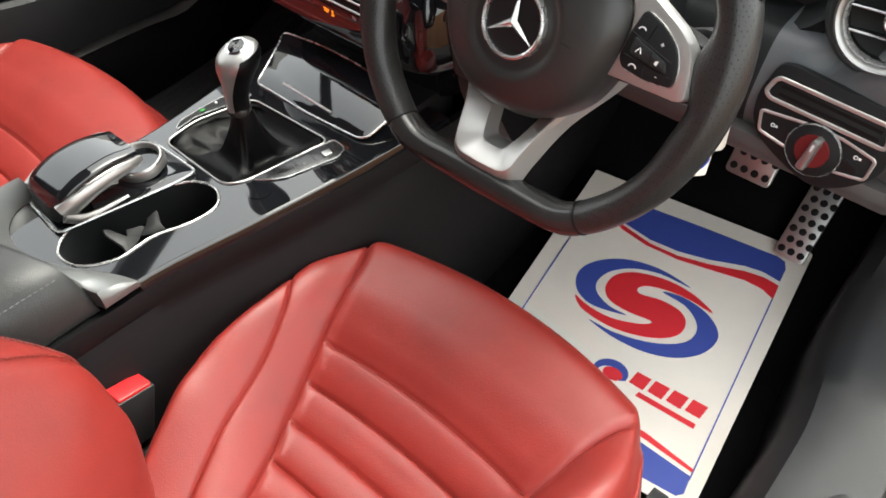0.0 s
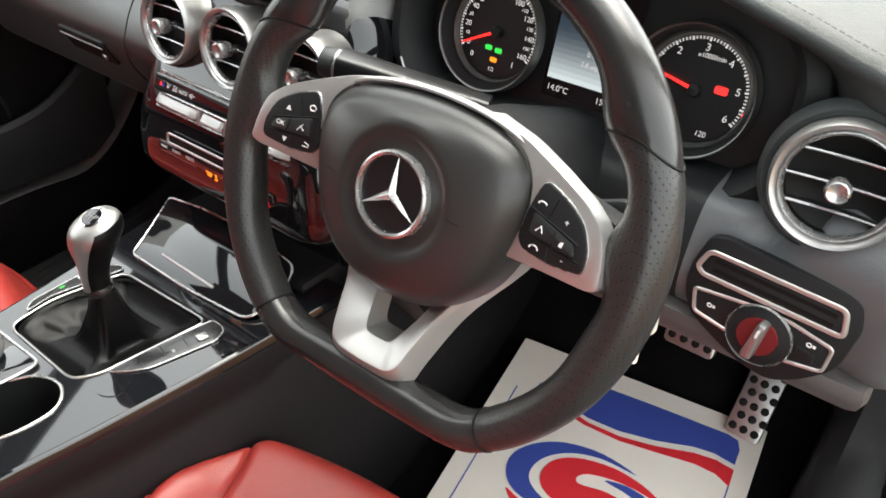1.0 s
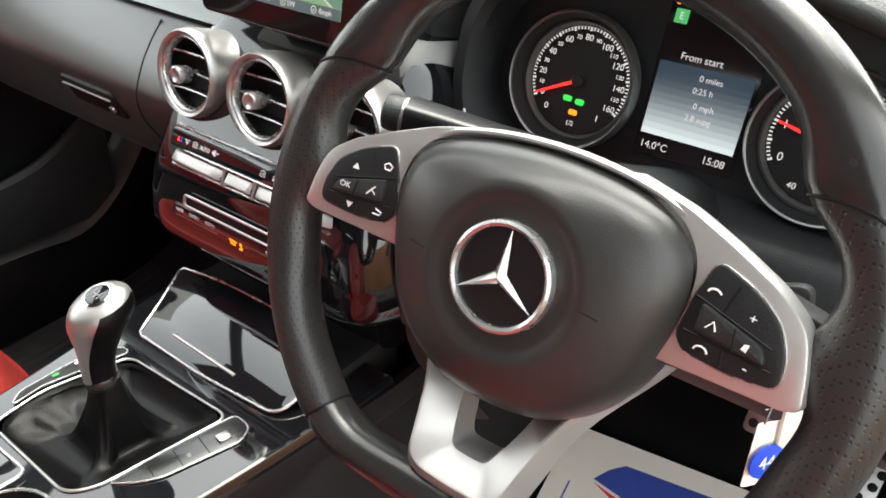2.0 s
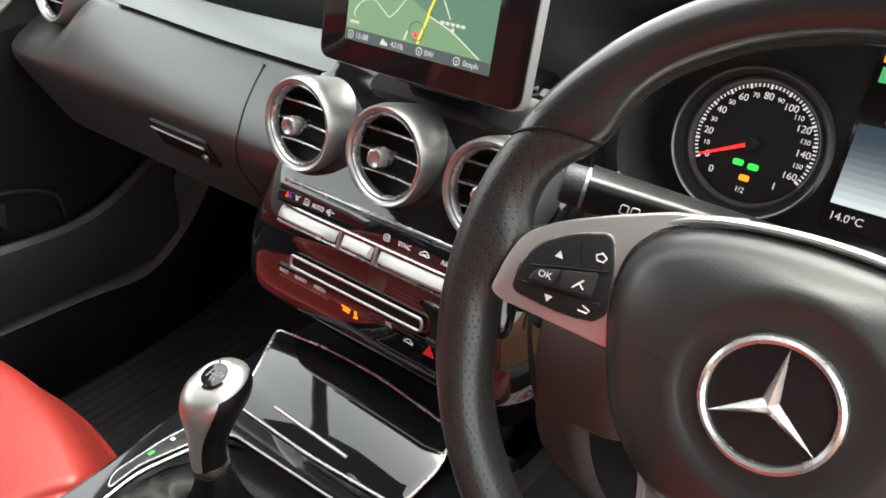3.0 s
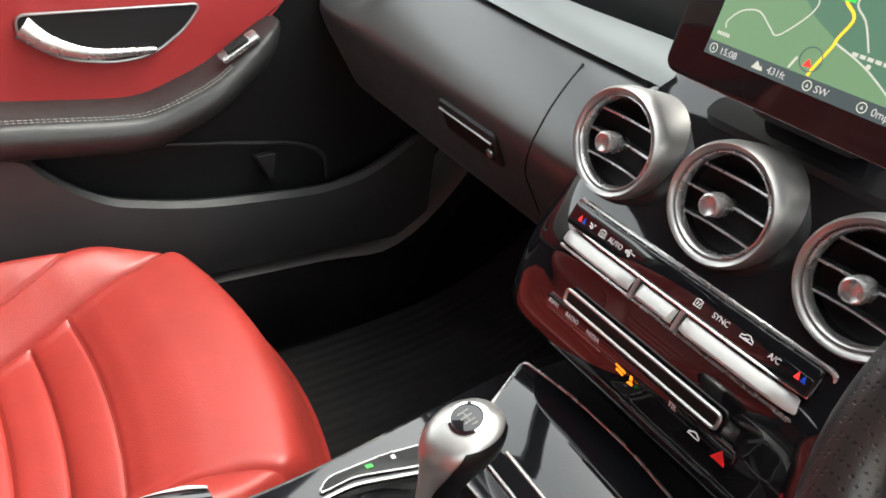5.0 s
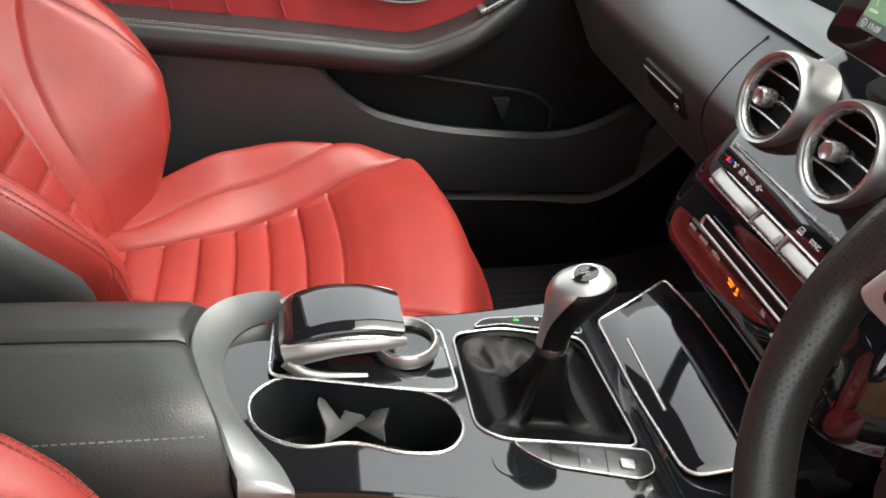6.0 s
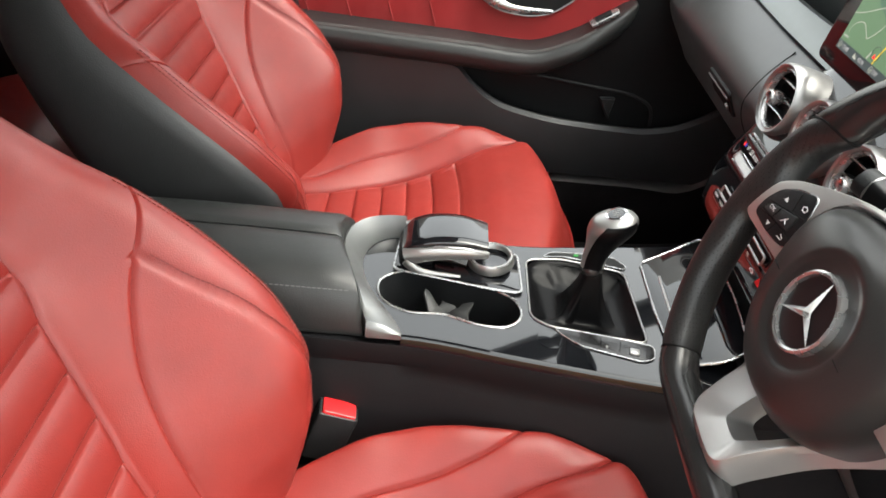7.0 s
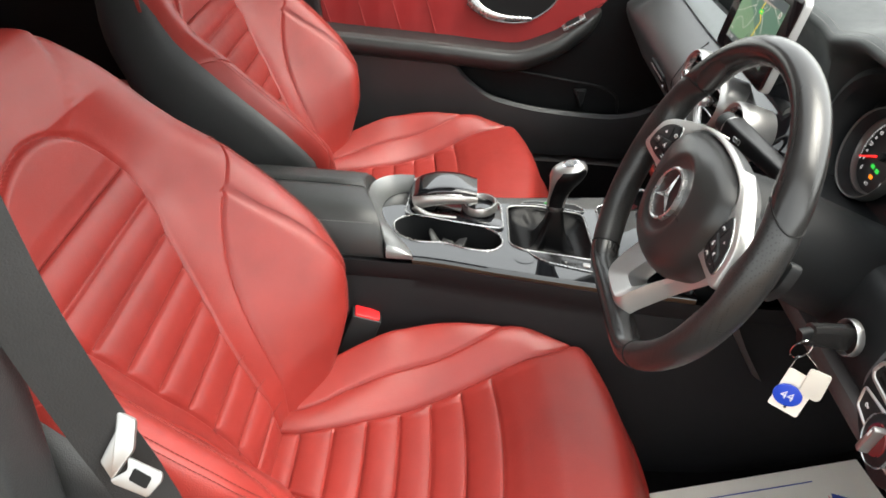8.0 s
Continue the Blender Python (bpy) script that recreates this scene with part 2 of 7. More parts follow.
def text(words, m, size, depth=0.0002, align="CENTER"):
    """Raised lettering in the built-in font, as a bmesh."""
    cu = bpy.data.curves.new("lettering", "FONT")
    cu.body, cu.size, cu.extrude, cu.align_x, cu.align_y = words, size, depth, align, "CENTER"
    ob = bpy.data.objects.new("lettering", cu)
    scene.collection.objects.link(ob)
    me = bpy.data.meshes.new_from_object(ob.evaluated_get(bpy.context.evaluated_depsgraph_get()))
    bm = bmesh.new()
    bm.from_mesh(me)
    bpy.data.objects.remove(ob)
    bpy.data.curves.remove(cu)
    bpy.data.meshes.remove(me)
    bm.transform(m)
    return bm


def join(*bms):
    """Several bmeshes as one."""
    out = bmesh.new()
    for b in bms:
        me = bpy.data.meshes.new("joined")
        b.to_mesh(me)
        b.free()
        out.from_mesh(me)
        bpy.data.meshes.remove(me)
    return out


def smoothstep(a, b, x):
    t = min(1.0, max(0.0, (x - a) / (b - a)))
    return t * t * (3 - 2 * t)


def lerp_table(table, x):
    """A smooth curve, without overshoot, through a short table of (x, value)."""
    n = len(table)
    if x <= table[0][0]:
        return table[0][1]
    if x >= table[-1][0]:
        return table[-1][1]
    i = 0
    while x > table[i + 1][0]:
        i += 1

    def slope(k):
        return (table[k + 1][1] - table[k][1]) / (table[k + 1][0] - table[k][0])

    def tangent(k):
        if k == 0 or k == n - 1:
            return slope(min(k, n - 2))
        a, b = slope(k - 1), slope(k)
        return 0.0 if a * b <= 0 else 2 * a * b / (a + b)
    h = table[i + 1][0] - table[i][0]
    t = (x - table[i][0]) / h
    return ((2 * t ** 3 - 3 * t * t + 1) * table[i][1] + (t ** 3 - 2 * t * t + t) * h * tangent(i)
            + (3 * t * t - 2 * t ** 3) * table[i + 1][1] + (t ** 3 - t * t) * h * tangent(i + 1))


# ---- the setting: ground, car floor, sills, roof, pillars ----
bm = bmesh.new()
bmesh.ops.create_grid(bm, x_segments=20, y_segments=20, size=400)
bm.transform(Matrix.Translation((0, 0, -0.32)))
tagged(part("ground", bm, ASPHALT), "grey asphalt car park ground", "ground", kind="structure")


def strip_along_x(profile, xs):
    """A sheet with the (y, z) profile, reaching along x; profile(x) gives the points."""
    rings = []
    for x in xs:
        p = profile(x) if callable(profile) else profile
        rings.append([(x, y, z) for y, z in p])
    return loft(rings, closed=False)


floor_line = [(-1.5, 0.10), (-1.0, 0.06), (-0.4, 0.045), (0.0, 0.045), (0.4, 0.05), (0.6, 0.07), (0.75, 0.12), (0.9, 0.22), (1.0, 0.36), (1.05, 0.60), (1.06, 0.84)]
bm = strip_along_x([(v.x, v.y) for v in catmull([(y, z, 0) for y, z in floor_line], 4, False)], [-0.80 + 0.1 * k for k in range(17)])
tagged(part("floor", bm, CARPET), "black carpeted car floor rising into the footwells", "floor", kind="structure")


def sill(side, first, last):
    """The trim along the foot of a door opening, or its carpeted lining; side +1 or -1."""
    rings = []
    for k in range(93):
        y = -1.3 + 2.3 * k / 92
        rise = 0.36 * smoothstep(0.55, 0.95, y)
        inn = (0.715 if side > 0 else 0.668) - 0.03 * smoothstep(0.45, 0.7, y)
        sec = [(inn - 0.01, -0.02), (inn - 0.005, 0.10), (inn + 0.005, 0.165 + rise * 0.9), (inn + 0.025, 0.185 + rise), (inn + 0.06, 0.187 + rise), (0.845, 0.178 + rise), (0.865, 0.15 + rise * 0.6), (0.87, -0.1)]
        rings.append([(side * x, y, z) for x, z in sec[first:last]])
    return loft(rings, closed=False)


SILLGREY = material("grey_sill_plastic", (0.145, 0.142, 0.138), 0.45, grain=0.3, grain_scale=900, cells=True)
for side, nm in ((1, "sill_driver"), (-1, "sill_passenger")):
    sl = tagged(part(nm, sill(side, 0 if side > 0 else 3, 8), SILLGREY if side < 0 else SILLBLACK), "dark plastic sill trim along the door opening" if side > 0 else "grey plastic sill trim under the closed door", "sill", kind="structure")
    if side < 0:
        part("lining", sill(side, 0, 4), CARPET, sl, "black carpet lining")
    plate = slab(rounded([(-0.32, -0.021), (0.30, -0.021), (0.33, 0.0), (0.30, 0.021), (-0.32, 0.021)], 0.012), frame_of((side * 0.812, 0.10, 0.181), (0, 1, 0), (0.06 * side, 0, 1)), 0.004, 0.001)
    pl = part("sill_plate", plate, HARD, sl, "ribbed dark sill plate")
    for k in range(6):
        part("rib", box(side * 0.812 + (k - 2.5) * 0.006, 0.10, 0.1865, 0.0022, 0.58, 0.002, 0.0006), GREYSIDE, pl)

# an unseen wall, added to block and warm the light from the door side
tagged(part("wall_right", box(2.40, -0.6, 0.18, 0.22, 9.0, 1.0, 0.01), ADDEDWALL), "unseen brown brick wall, added to shape the door side's light", "wall", kind="structure")

# body shell: roof, pillars, rear wall, firewall, side panels
rings = []
for k in range(15):
    y = -1.35 + 1.50 * k / 14
    zt = 1.19 - 0.10 * smoothstep(-0.6, -1.35, y) - 0.03 * smoothstep(-0.2, 0.15, y)
    rings.append([(x, y, zt - 0.10 * abs(x / 0.60) ** 3.0) for x in [-0.60 + 1.2 * j / 16 for j in range(17)]])
roof_in = loft(rings, closed=False)
rings2 = [[Vector(p) + Vector((0, 0, 0.05)) for p in r] for r in rings]
tagged(part("ceiling", join(roof_in, loft(rings2, closed=False)), HEAD), "dark grey fabric headliner under the car roof", "ceiling", kind="structure")


def pillar(name, a, b, w, d, label):
    path = [Vector(a).lerp(Vector(b), k / 8) + Vector((0.02 * math.copysign(1, a[0]) * math.sin(math.pi * k / 8), 0, 0)) for k in range(9)]
    bm = sweep(path, rounded([(-w / 2, -d / 2), (w / 2, -d / 2), (w / 2, d / 2), (-w / 2, d / 2)], 0.012), up=(0, 1, 0))
    return tagged(part(name, bm, BLACK), label, "pillar", kind="structure")


for s, nm in ((1, "driver"), (-1, "passenger")):
    pillar("windscreen_pillar_" + nm, (s * 0.74, 1.02, 0.80), (s * 0.58, 0.12, 1.14), 0.06, 0.06, "dark trimmed windscreen pillar")
    pillar("door_pillar_" + nm, (s * 0.785, -0.30, 0.05), (s * 0.62, -0.43, 1.12), 0.07, 0.17, "dark plastic door pillar trim with the seat belt")
    bm = box(s * 0.76, -0.92, 0.36, 0.05, 0.80, 0.72, 0.03)
    tagged(part("rear_door_panel_" + nm, bm, BLACK), "black rear door panel behind the front seat", "door panel", kind="structure")
for s, nm in ((1, "driver"), (-1, "passenger")):
    tagged(part("footwell_side_" + nm, box(s * 0.785, 0.86, 0.40, 0.05, 0.52 if s < 0 else 0.40, 0.86, 0.02), HARD), "dark footwell side panel", "wall", kind="structure")
tagged(part("rear_wall", box(0, -1.45, 0.42, 1.5, 0.06, 0.9, 0.02), HARD), "dark wall behind the rear seat", "wall", kind="structure")
# Opaque panes, mostly unseen, added to hold back light from behind.
TINT = material("dark_tinted_glass", (0.006, 0.0065, 0.007), 0.04, spec=0.5, vary=0.02)
for s, nm in ((1, "driver"), (-1, "passenger")):
    tagged(part("window_rear_" + nm, loft([[(s * 0.745, y, 0.715), (s * 0.735, y, 0.80), (s * 0.685, y, 0.95), (s * 0.605, y, 1.075)] for y in (-1.36, -1.0, -0.50)], closed=False), TINT), "dark tinted rear side window, opaque to cut light from behind", "window", kind="structure")
tagged(part("window_back", loft([[(x, -1.47, 0.86), (x, -1.43, 0.97), (x, -1.34, 1.07)] for x in (-0.66, -0.3, 0.3, 0.66)], closed=False), TINT), "unseen dark tinted rear screen, added to cut light from behind", "window", kind="structure")
tagged(part("bonnet", box(0, 1.62, 0.70, 1.55, 1.0, 0.22, 0.08), PAINT), "grey painted bonnet before the windscreen", "bonnet", kind="structure")

# ---- dashboard ----
dash = tagged(empty("dashboard", (0, 0.6, 0.6)), "black leather-covered dashboard with silver trim strip", "dashboard")


def lip_y(x):
    return 0.548 - 0.016 * smoothstep(0.05, 0.15, x) - 0.035 * smoothstep(0.50, 0.70, x) + 0.020 * smoothstep(0.46, 0.72, -x)


def lip_z(x):
    return 0.800 + 0.024 * smoothstep(0.10, 0.22, x) * smoothstep(0.54, 0.40, x) - 0.030 * smoothstep(0.48, 0.68, x) - 0.034 * smoothstep(0.44, 0.70, -x)


def upper_profile(x):
    m = 0.09 * smoothstep(0.12, 0.18, x) * smoothstep(0.61, 0.56, x)
    y, z = lip_y(x), lip_z(x)
    pts = [(y + 0.035 + m, 0.66), (y + 0.03 + m, 0.70), (y + 0.020 + m, 0.735), (y + 0.014 + m * 0.7, z - 0.03), (y + 0.005 + m * 0.1, z - 0.010), (y + 0.001, z), (y + 0.010, z + 0.009),
           (y + 0.05, z + 0.020), (y + 0.15, z + 0.034), (y + 0.32, z + 0.045), (1.12, z + 0.040)]
    return [(v.x, v.y) for v in catmull([(a, b, 0) for a, b in pts], 4, False)]


dash_xs = [-0.78 + 1.56 * k / 78 for k in range(79)]
part("upper_pad", strip_along_x(upper_profile, dash_xs), DASHTOP, dash, "black stitched leather upper pad")


def stitch_row(points, length=0.0042, gap=0.0022, r=0.0007, up=(0, 0, 1)):
    """A row of small stitches laid along a path."""
    pts = [Vector(p) for p in points]
    seglen = [(b - a).length for a, b in zip(pts, pts[1:])]
    total = sum(seglen)
    s = 0.0

    def at(d):
        for a, b, ln in zip(pts, pts[1:], seglen):
            if d <= ln:
                return a.lerp(b, d / ln if ln else 0)
            d -= ln
        return pts[-1]
    bm = bmesh.new()
    while s + length < total:
        a, b = at(s), at(s + length)
        d = (b - a).normalized()
        side = d.cross(Vector(up)).normalized() * r
        top = side.cross(d).normalized() * r
        q = [bm.verts.new(p) for p in (a - side, a + top * 1.3, a + side, b - side, b + top * 1.3, b + side)]
        for f in ((0, 1, 4, 3), (1, 2, 5, 4), (0, 1, 2), (3, 4, 5)):
            bm.faces.new([q[i] for i in f])
        s += length + gap
    return bm


for dy, dz in ((0.004, 0.0085), (0.012, 0.0135)):
    part("stitching", stitch_row([(x, lip_y(x) + dy, lip_z(x) + dz) for x in dash_xs]), THREAD, dash, "grey double stitching")


def lower_profile(x):
    e = smoothstep(0.66, 0.80, abs(x))
    t = 0.688 + 0.007 * smoothstep(0.25, 0.55, -x) - 0.050 * smoothstep(0.555, 0.635, -x)
    h = t - 0.608
    pts = [(0.545, t - 0.004), (0.512, t), (0.497, 0.608 + 0.90 * h), (0.479, 0.608 + 0.68 * h), (0.462, 0.608 + 0.42 * h), (0.4505, 0.608 + 0.15 * h), (0.4475, 0.608), (0.4505, 0.594), (0.461, 0.572), (0.477, 0.546), (0.494, 0.518), (0.513, 0.490), (0.555, 0.468), (0.64, 0.458), (0.74, 0.455)]
    return [(v.x + 0.060 * e ** 1.5, v.y) for v in catmull([(a, b, 0) for a, b in pts], 4, False)]


part("lower_pad", strip_along_x(lower_profile, [-0.76 + 0.02 * k for k in range(32)]), SHADEDPAD, dash, "black grained lower pad, darkened for its shade")


# glove box door edge seams and handle
def on_lower(x, z):
    prof = lower_profile(x)
    front = prof[8:]
    for (ya, za), (yb, zb) in zip(front, front[1:]):
        if za >= z >= zb:
            return Vector((x, ya + (yb - ya) * (za - z) / max(1e-6, za - zb), z))
    return Vector((x, front[0][0], z))


seam = [(-0.216 + 0.007 * smoothstep(0.69, 0.62, z) - 0.018 * smoothstep(0.615, 0.56, z), on_lower(-0.22, z).y + 0.0004, z) for z in [0.682 - 0.006 * k for k in range(28)]]
part("glovebox_seam", sweep(seam, circle(0.0013, 6), up=(1, 0, 0)), RUBBER, dash, "thin dark joint")
handle = frame_of((-0.318, 0.4590, 0.5765), (-1, 0, 0), (0, -0.89, -0.455))
hd = part("glovebox_handle", slab(rounded([(-0.054, -0.022), (0.054, -0.022), (0.054, 0.020), (-0.054, 0.020)], 0.006), handle @ Matrix.Translation((0, 0, -0.004)), 0.008, 0.002), HARD, dash, "black recessed glovebox handle")
part("slot", slab(rounded([(-0.046, -0.012), (0.046, -0.012), (0.046, 0.012), (-0.046, 0.012)], 0.004), handle @ Matrix.Translation((0, 0, 0.0040)), 0.0012, 0), RUBBER, hd)
part("bright_edge", sweep([handle @ Vector(p) for p in ((-0.05, -0.013, 0.006), (0.05, -0.013, 0.006))], circle(0.0014, 6)), SILVER, hd)
part("lock", lathe([(0.005, 0), (0.005, 0.003), (0.003, 0.003), (0.0, 0.001)], handle @ Matrix.Translation((-0.043, 0.002, 0.006)), 16), SILVER, hd)


# silver trim strip running across the dash under the upper pad
def trim_section(x, tip):
    f = 1.0 if tip is None else min(1.0, 0.72 + 0.28 * (x - tip[0]) / (tip[1] - tip[0])) * (0.25 + 0.75 * max(0.0, min(1.0, (x - tip[0]) / 0.022)) ** 0.5)
    o = 0.060 * smoothstep(0.125, 0.172, x)
    t = 0.690 + 0.007 * smoothstep(0.25, 0.55, -x)
    a, b = Vector((x, 0.503 + o, t + 0.002)), Vector((x, 0.536 + o * 0.8, t + 0.031))
    mid = a.lerp(b, 0.55) + Vector((0, -0.0025, 0.0018))
    top = a.lerp(b, 0.12 + 0.88 * f)
    m2 = a.lerp(mid, 0.3 + 0.7 * f)
    return [a + Vector((0, 0.02, -0.006)), a, a.lerp(m2, 0.5) + Vector((0, -0.0008, 0.0008)), m2, top, top + Vector((0, 0.02, -0.006))]


TRIMDARK = material("grey_satin_trim", (0.15, 0.15, 0.145), 0.40, metal=0.8, vary=0.05)
TRIMMETAL = material("pale_satin_trim", (0.19, 0.203, 0.20), 0.40, metal=0.75, vary=0.04)
xs = [-0.505 + 0.415 * (k / 48) ** 1.3 for k in range(49)]
part("trim_strip", loft([trim_section(x, (-0.505, -0.16)) for x in xs], cap0=True, cap1=True), TRIMMETAL, dash, "pale satin metal trim strip")
# Same strip right of the screen, darkened to dull its sky reflection.
xs = [0.100 + 0.072 * k / 8 for k in range(9)]
part("trim_strip", loft([trim_section(x, None) for x in xs], cap0=True, cap1=True), TRIMDARK, dash, "pale satin metal trim strip")


# driver's side face of the dashboard
def driver_profile(x):
    zt = 0.652 + 0.112 * smoothstep(0.575, 0.63, x)
    o = -0.02 * smoothstep(0.60, 0.72, x)
    zs = [(0.54, 1.0), (0.475, 0.985), (0.452, 0.94), (0.440, 0.80), (0.432, 0.62), (0.428, 0.42), (0.436, 0.22), (0.455, 0.08), (0.49, 0.0), (0.56, -0.02)]
    e = smoothstep(0.69, 0.78, x)
    up = 0.058 * smoothstep(0.57, 0.62, x)
    return [(v.x + 0.060 + o + 0.09 * e + up * smoothstep(0.52, 0.80, v.y), 0.523 + (zt - 0.523) * v.y) for v in catmull([(a, b, 0) for a, b in zs], 4, False)]


# Dash pad colour raised here to stand in for light from the open door.
LITPAD = material("lit_driver_pad", (0.095, 0.099, 0.105), 0.44, grain=0.25, grain_scale=420, cells=True, vary=0.10)
KNEEGREY = material("brown_grey_plastic", (0.060, 0.054, 0.054), 0.45, grain=0.3, grain_scale=800, cells=True)
part("driver_face", strip_along_x(driver_profile, [0.53 + 0.25 * k / 18 for k in range(19)]), LITPAD, dash, "dark grained lower dash on the driver's side, paled for door light")
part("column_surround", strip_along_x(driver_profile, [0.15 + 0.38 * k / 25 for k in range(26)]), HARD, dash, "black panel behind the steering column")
# Coloured grey to stand in for light bounced off the mat.
part("knee_panel", box(0.45, 0.56, 0.535, 0.50, 0.16, 0.03, 0.012), KNEEGREY, dash, "knee panel under the steering column, greyed for mat bounce light")


def knee_side(x):
    o = 0.055 * smoothstep(0.23, 0.33, x)
    pts = [(0.520, 0.632), (0.480, 0.606), (0.452, 0.575), (0.443, 0.545), (0.444, 0.510), (0.452, 0.476), (0.460, 0.466), (0.490, 0.463)]
    return [(v.x + o, v.y) for v in catmull([(a, b, 0) for a, b in pts], 4, False)]


def console_flank(x):
    o = 0.10 * smoothstep(0.20, 0.29, x)
    pts = [(0.475, 0.463), (0.468, 0.455), (0.474, 0.430), (0.492, 0.390), (0.520, 0.340), (0.560, 0.280)]
    return [(v.x + o, v.y) for v in catmull([(a, b, 0) for a, b in pts], 4, False)]


part("knee_side", strip_along_x(knee_side, [0.1745 + 0.090 * k / 12 for k in range(13)]), KNEEGREY, dash, "brown-grey knee panel beside the centre stack")
part("console_flank", strip_along_x(console_flank, [0.168 + 0.050 * k / 12 for k in range(13)]), KNEEGREY, dash, "brown-grey flank under the knee panel")
part("fuse_flap", box(0.648, 0.545, 0.512, 0.050, 0.040, 0.014, 0.005), GREYSIDE, dash, "grey bonnet release flap")


# the instrument hood: a deep dark tunnel round the dials
def squircle(cx, cz, hw, hh, p, n=56):
    out = []
    for k in range(n):
        a = 2 * math.pi * k / n
        c, s = math.cos(a), math.sin(a)
        out.append((cx + hw * math.copysign(abs(c) ** (2 / p), c), cz + hh * math.copysign(abs(s) ** (2 / p), s)))
    return out


rings = []
for y, hw, hh, dz in ((0.612, 0.184, 0.084, 0.0), (0.575, 0.187, 0.087, 0.001), (0.545, 0.192, 0.091, 0.002), (0.538, 0.200, 0.096, 0.003), (0.545, 0.215, 0.102, 0.003)):
    rings.append([(x, y + 0.020 * (z - 0.715) / 0.09 * (1 if y < 0.56 else 0.3), z) for x, z in squircle(0.374, 0.714 + dz, hw, hh, 2.9)])
hood = part("instrument_hood", loft(rings), HARD, dash, "black tunnel round the instruments")
part("hood_line", sweep(rings[3][31:50], circle(0.0016, 6), up=(0, -1, 0)), SILVER, dash, "thin bright line under the instruments")
gr = frame_of((0.662, 0.540, lip_z(0.662) + 0.021), (0.5, -0.86, 0), (0.1, -0.25, 0.96))
dm = part("demister_grille", slab(rounded([(-0.045, -0.014), (0.045, -0.014), (0.045, 0.014), (-0.045, 0.014)], 0.004), gr, 0.004, 0.0015), DASHTOP, dash, "small side window demister grille")
for k in range(9):
    part("slot", slab([(-0.0016, -0.011), (0.0016, -0.011), (0.0016, 0.011), (-0.0016, 0.011)], gr @ Matrix.Translation((-0.036 + 0.009 * k, 0, 0.0038)), 0.0006), RUBBER, dm, "dark slot")

# ---- centre stack ----
stack = tagged(empty("centre_stack", (0, 0.5, 0.5)), "glossy piano-black centre stack in the dashboard", "centre stack")
levels = [(0.721, 0.560, 0.105), (0.719, 0.535, 0.128), (0.710, 0.516, 0.147), (0.695, 0.503, 0.159), (0.665, 0.480, 0.168), (0.632, 0.456, 0.170), (0.610, 0.440, 0.168), (0.592, 0.4285, 0.167), (0.568, 0.4165, 0.171), (0.553, 0.4115, 0.174),
          (0.535, 0.4080, 0.177), (0.515, 0.4050, 0.179), (0.49, 0.4035, 0.179), (0.477, 0.408, 0.176), (0.466, 0.425, 0.170), (0.455, 0.455, 0.162), (0.40, 0.47, 0.150)]
lv = catmull(levels, 8, False)


def sunk(x, y, z):
    """The fascia's depth, drawn back inside the three round vents."""
    inside = any(math.hypot(x - cx, z - 0.657 + 0.1726 * (y - 0.443)) < 0.0390 for cx in (-0.109, 0.001, 0.112))
    return y + 0.022 if inside else y


rings = []
for v in lv:
    z, yf, hw = v
    ring = [(-hw - 0.006, 0.66, z), (-hw - 0.004, yf + 0.12, z), (-hw - 0.0015, yf + 0.085, z)]
    for k in range(91):
        u = -1 + 2 * k / 90
        u = math.copysign(1 - (1 - abs(u)) ** 1.35, u)
        ring.append((hw * u, sunk(hw * u, yf + 0.050 * abs(u) ** 13, z), z))
    ring += [(hw + 0.0015, yf + 0.085, z), (hw + 0.004, yf + 0.12, z), (hw + 0.006, 0.66, z)]
    rings.append(ring)
part("fascia", loft(rings, closed=False), PIANO, stack, "glossy black lacquered fascia")
part("shelf", slab(rounded([(-0.095, -0.005), (0.100, -0.005), (0.100, 0.06), (-0.095, 0.06)], 0.02), frame_of((0, 0.53, 0.712), (1, 0, 0), (0, -0.1, 1)), 0.012, 0.005), PIANO, stack, "glossy black shelf under the screen")


def stack_y(z):
    best = min(lv, key=lambda v: abs(v[0] - z))
    return best[1]


# climate bar: silver frame, black buttons row above, silver rocker keys below
tilt = frame_of((0.003, 0.4205, 0.583), (1, 0, 0), (0, -0.925, 0.38)) @ Matrix.Diagonal((0.93, 1, 1, 1))


def bow(u, v, w):
    """A place on the bowed face of the control bar."""
    return tilt @ Vector((u, v, w - 0.030 * abs(u / 0.150) ** 7))


fr = rounded([(-0.131, 0.024), (0.131, 0.024), (0.1335, 0.004), (0.131, -0.0175), (-0.131, -0.0175), (-0.1335, 0.004)], [0.006, 0.006, 0.01, 0.008, 0.008, 0.01])
part("climate_frame", sweep([bow(p.x, p.y, 0.004) for p in fr], circle(0.0022, 8), closed=True, up=(0, -1, 0.1)), BRIGHT, stack, "bright silver frame line")
part("button_strip", slab(rounded([(-0.127, 0.002), (0.127, 0.002), (0.126, 0.022), (-0.126, 0.022)], 0.004), tilt @ Matrix.Translation((0, 0, -0.004)), 0.0075, 0.001), PIANO, stack, "black touch button strip")
part("middle_rail", sweep([bow(-0.130 + 0.013 * k, 0.0015, 0.0042) for k in range(21)], circle(0.0013, 6), up=(0, -1, 0.1)), BRIGHT, stack, "bright silver rail")
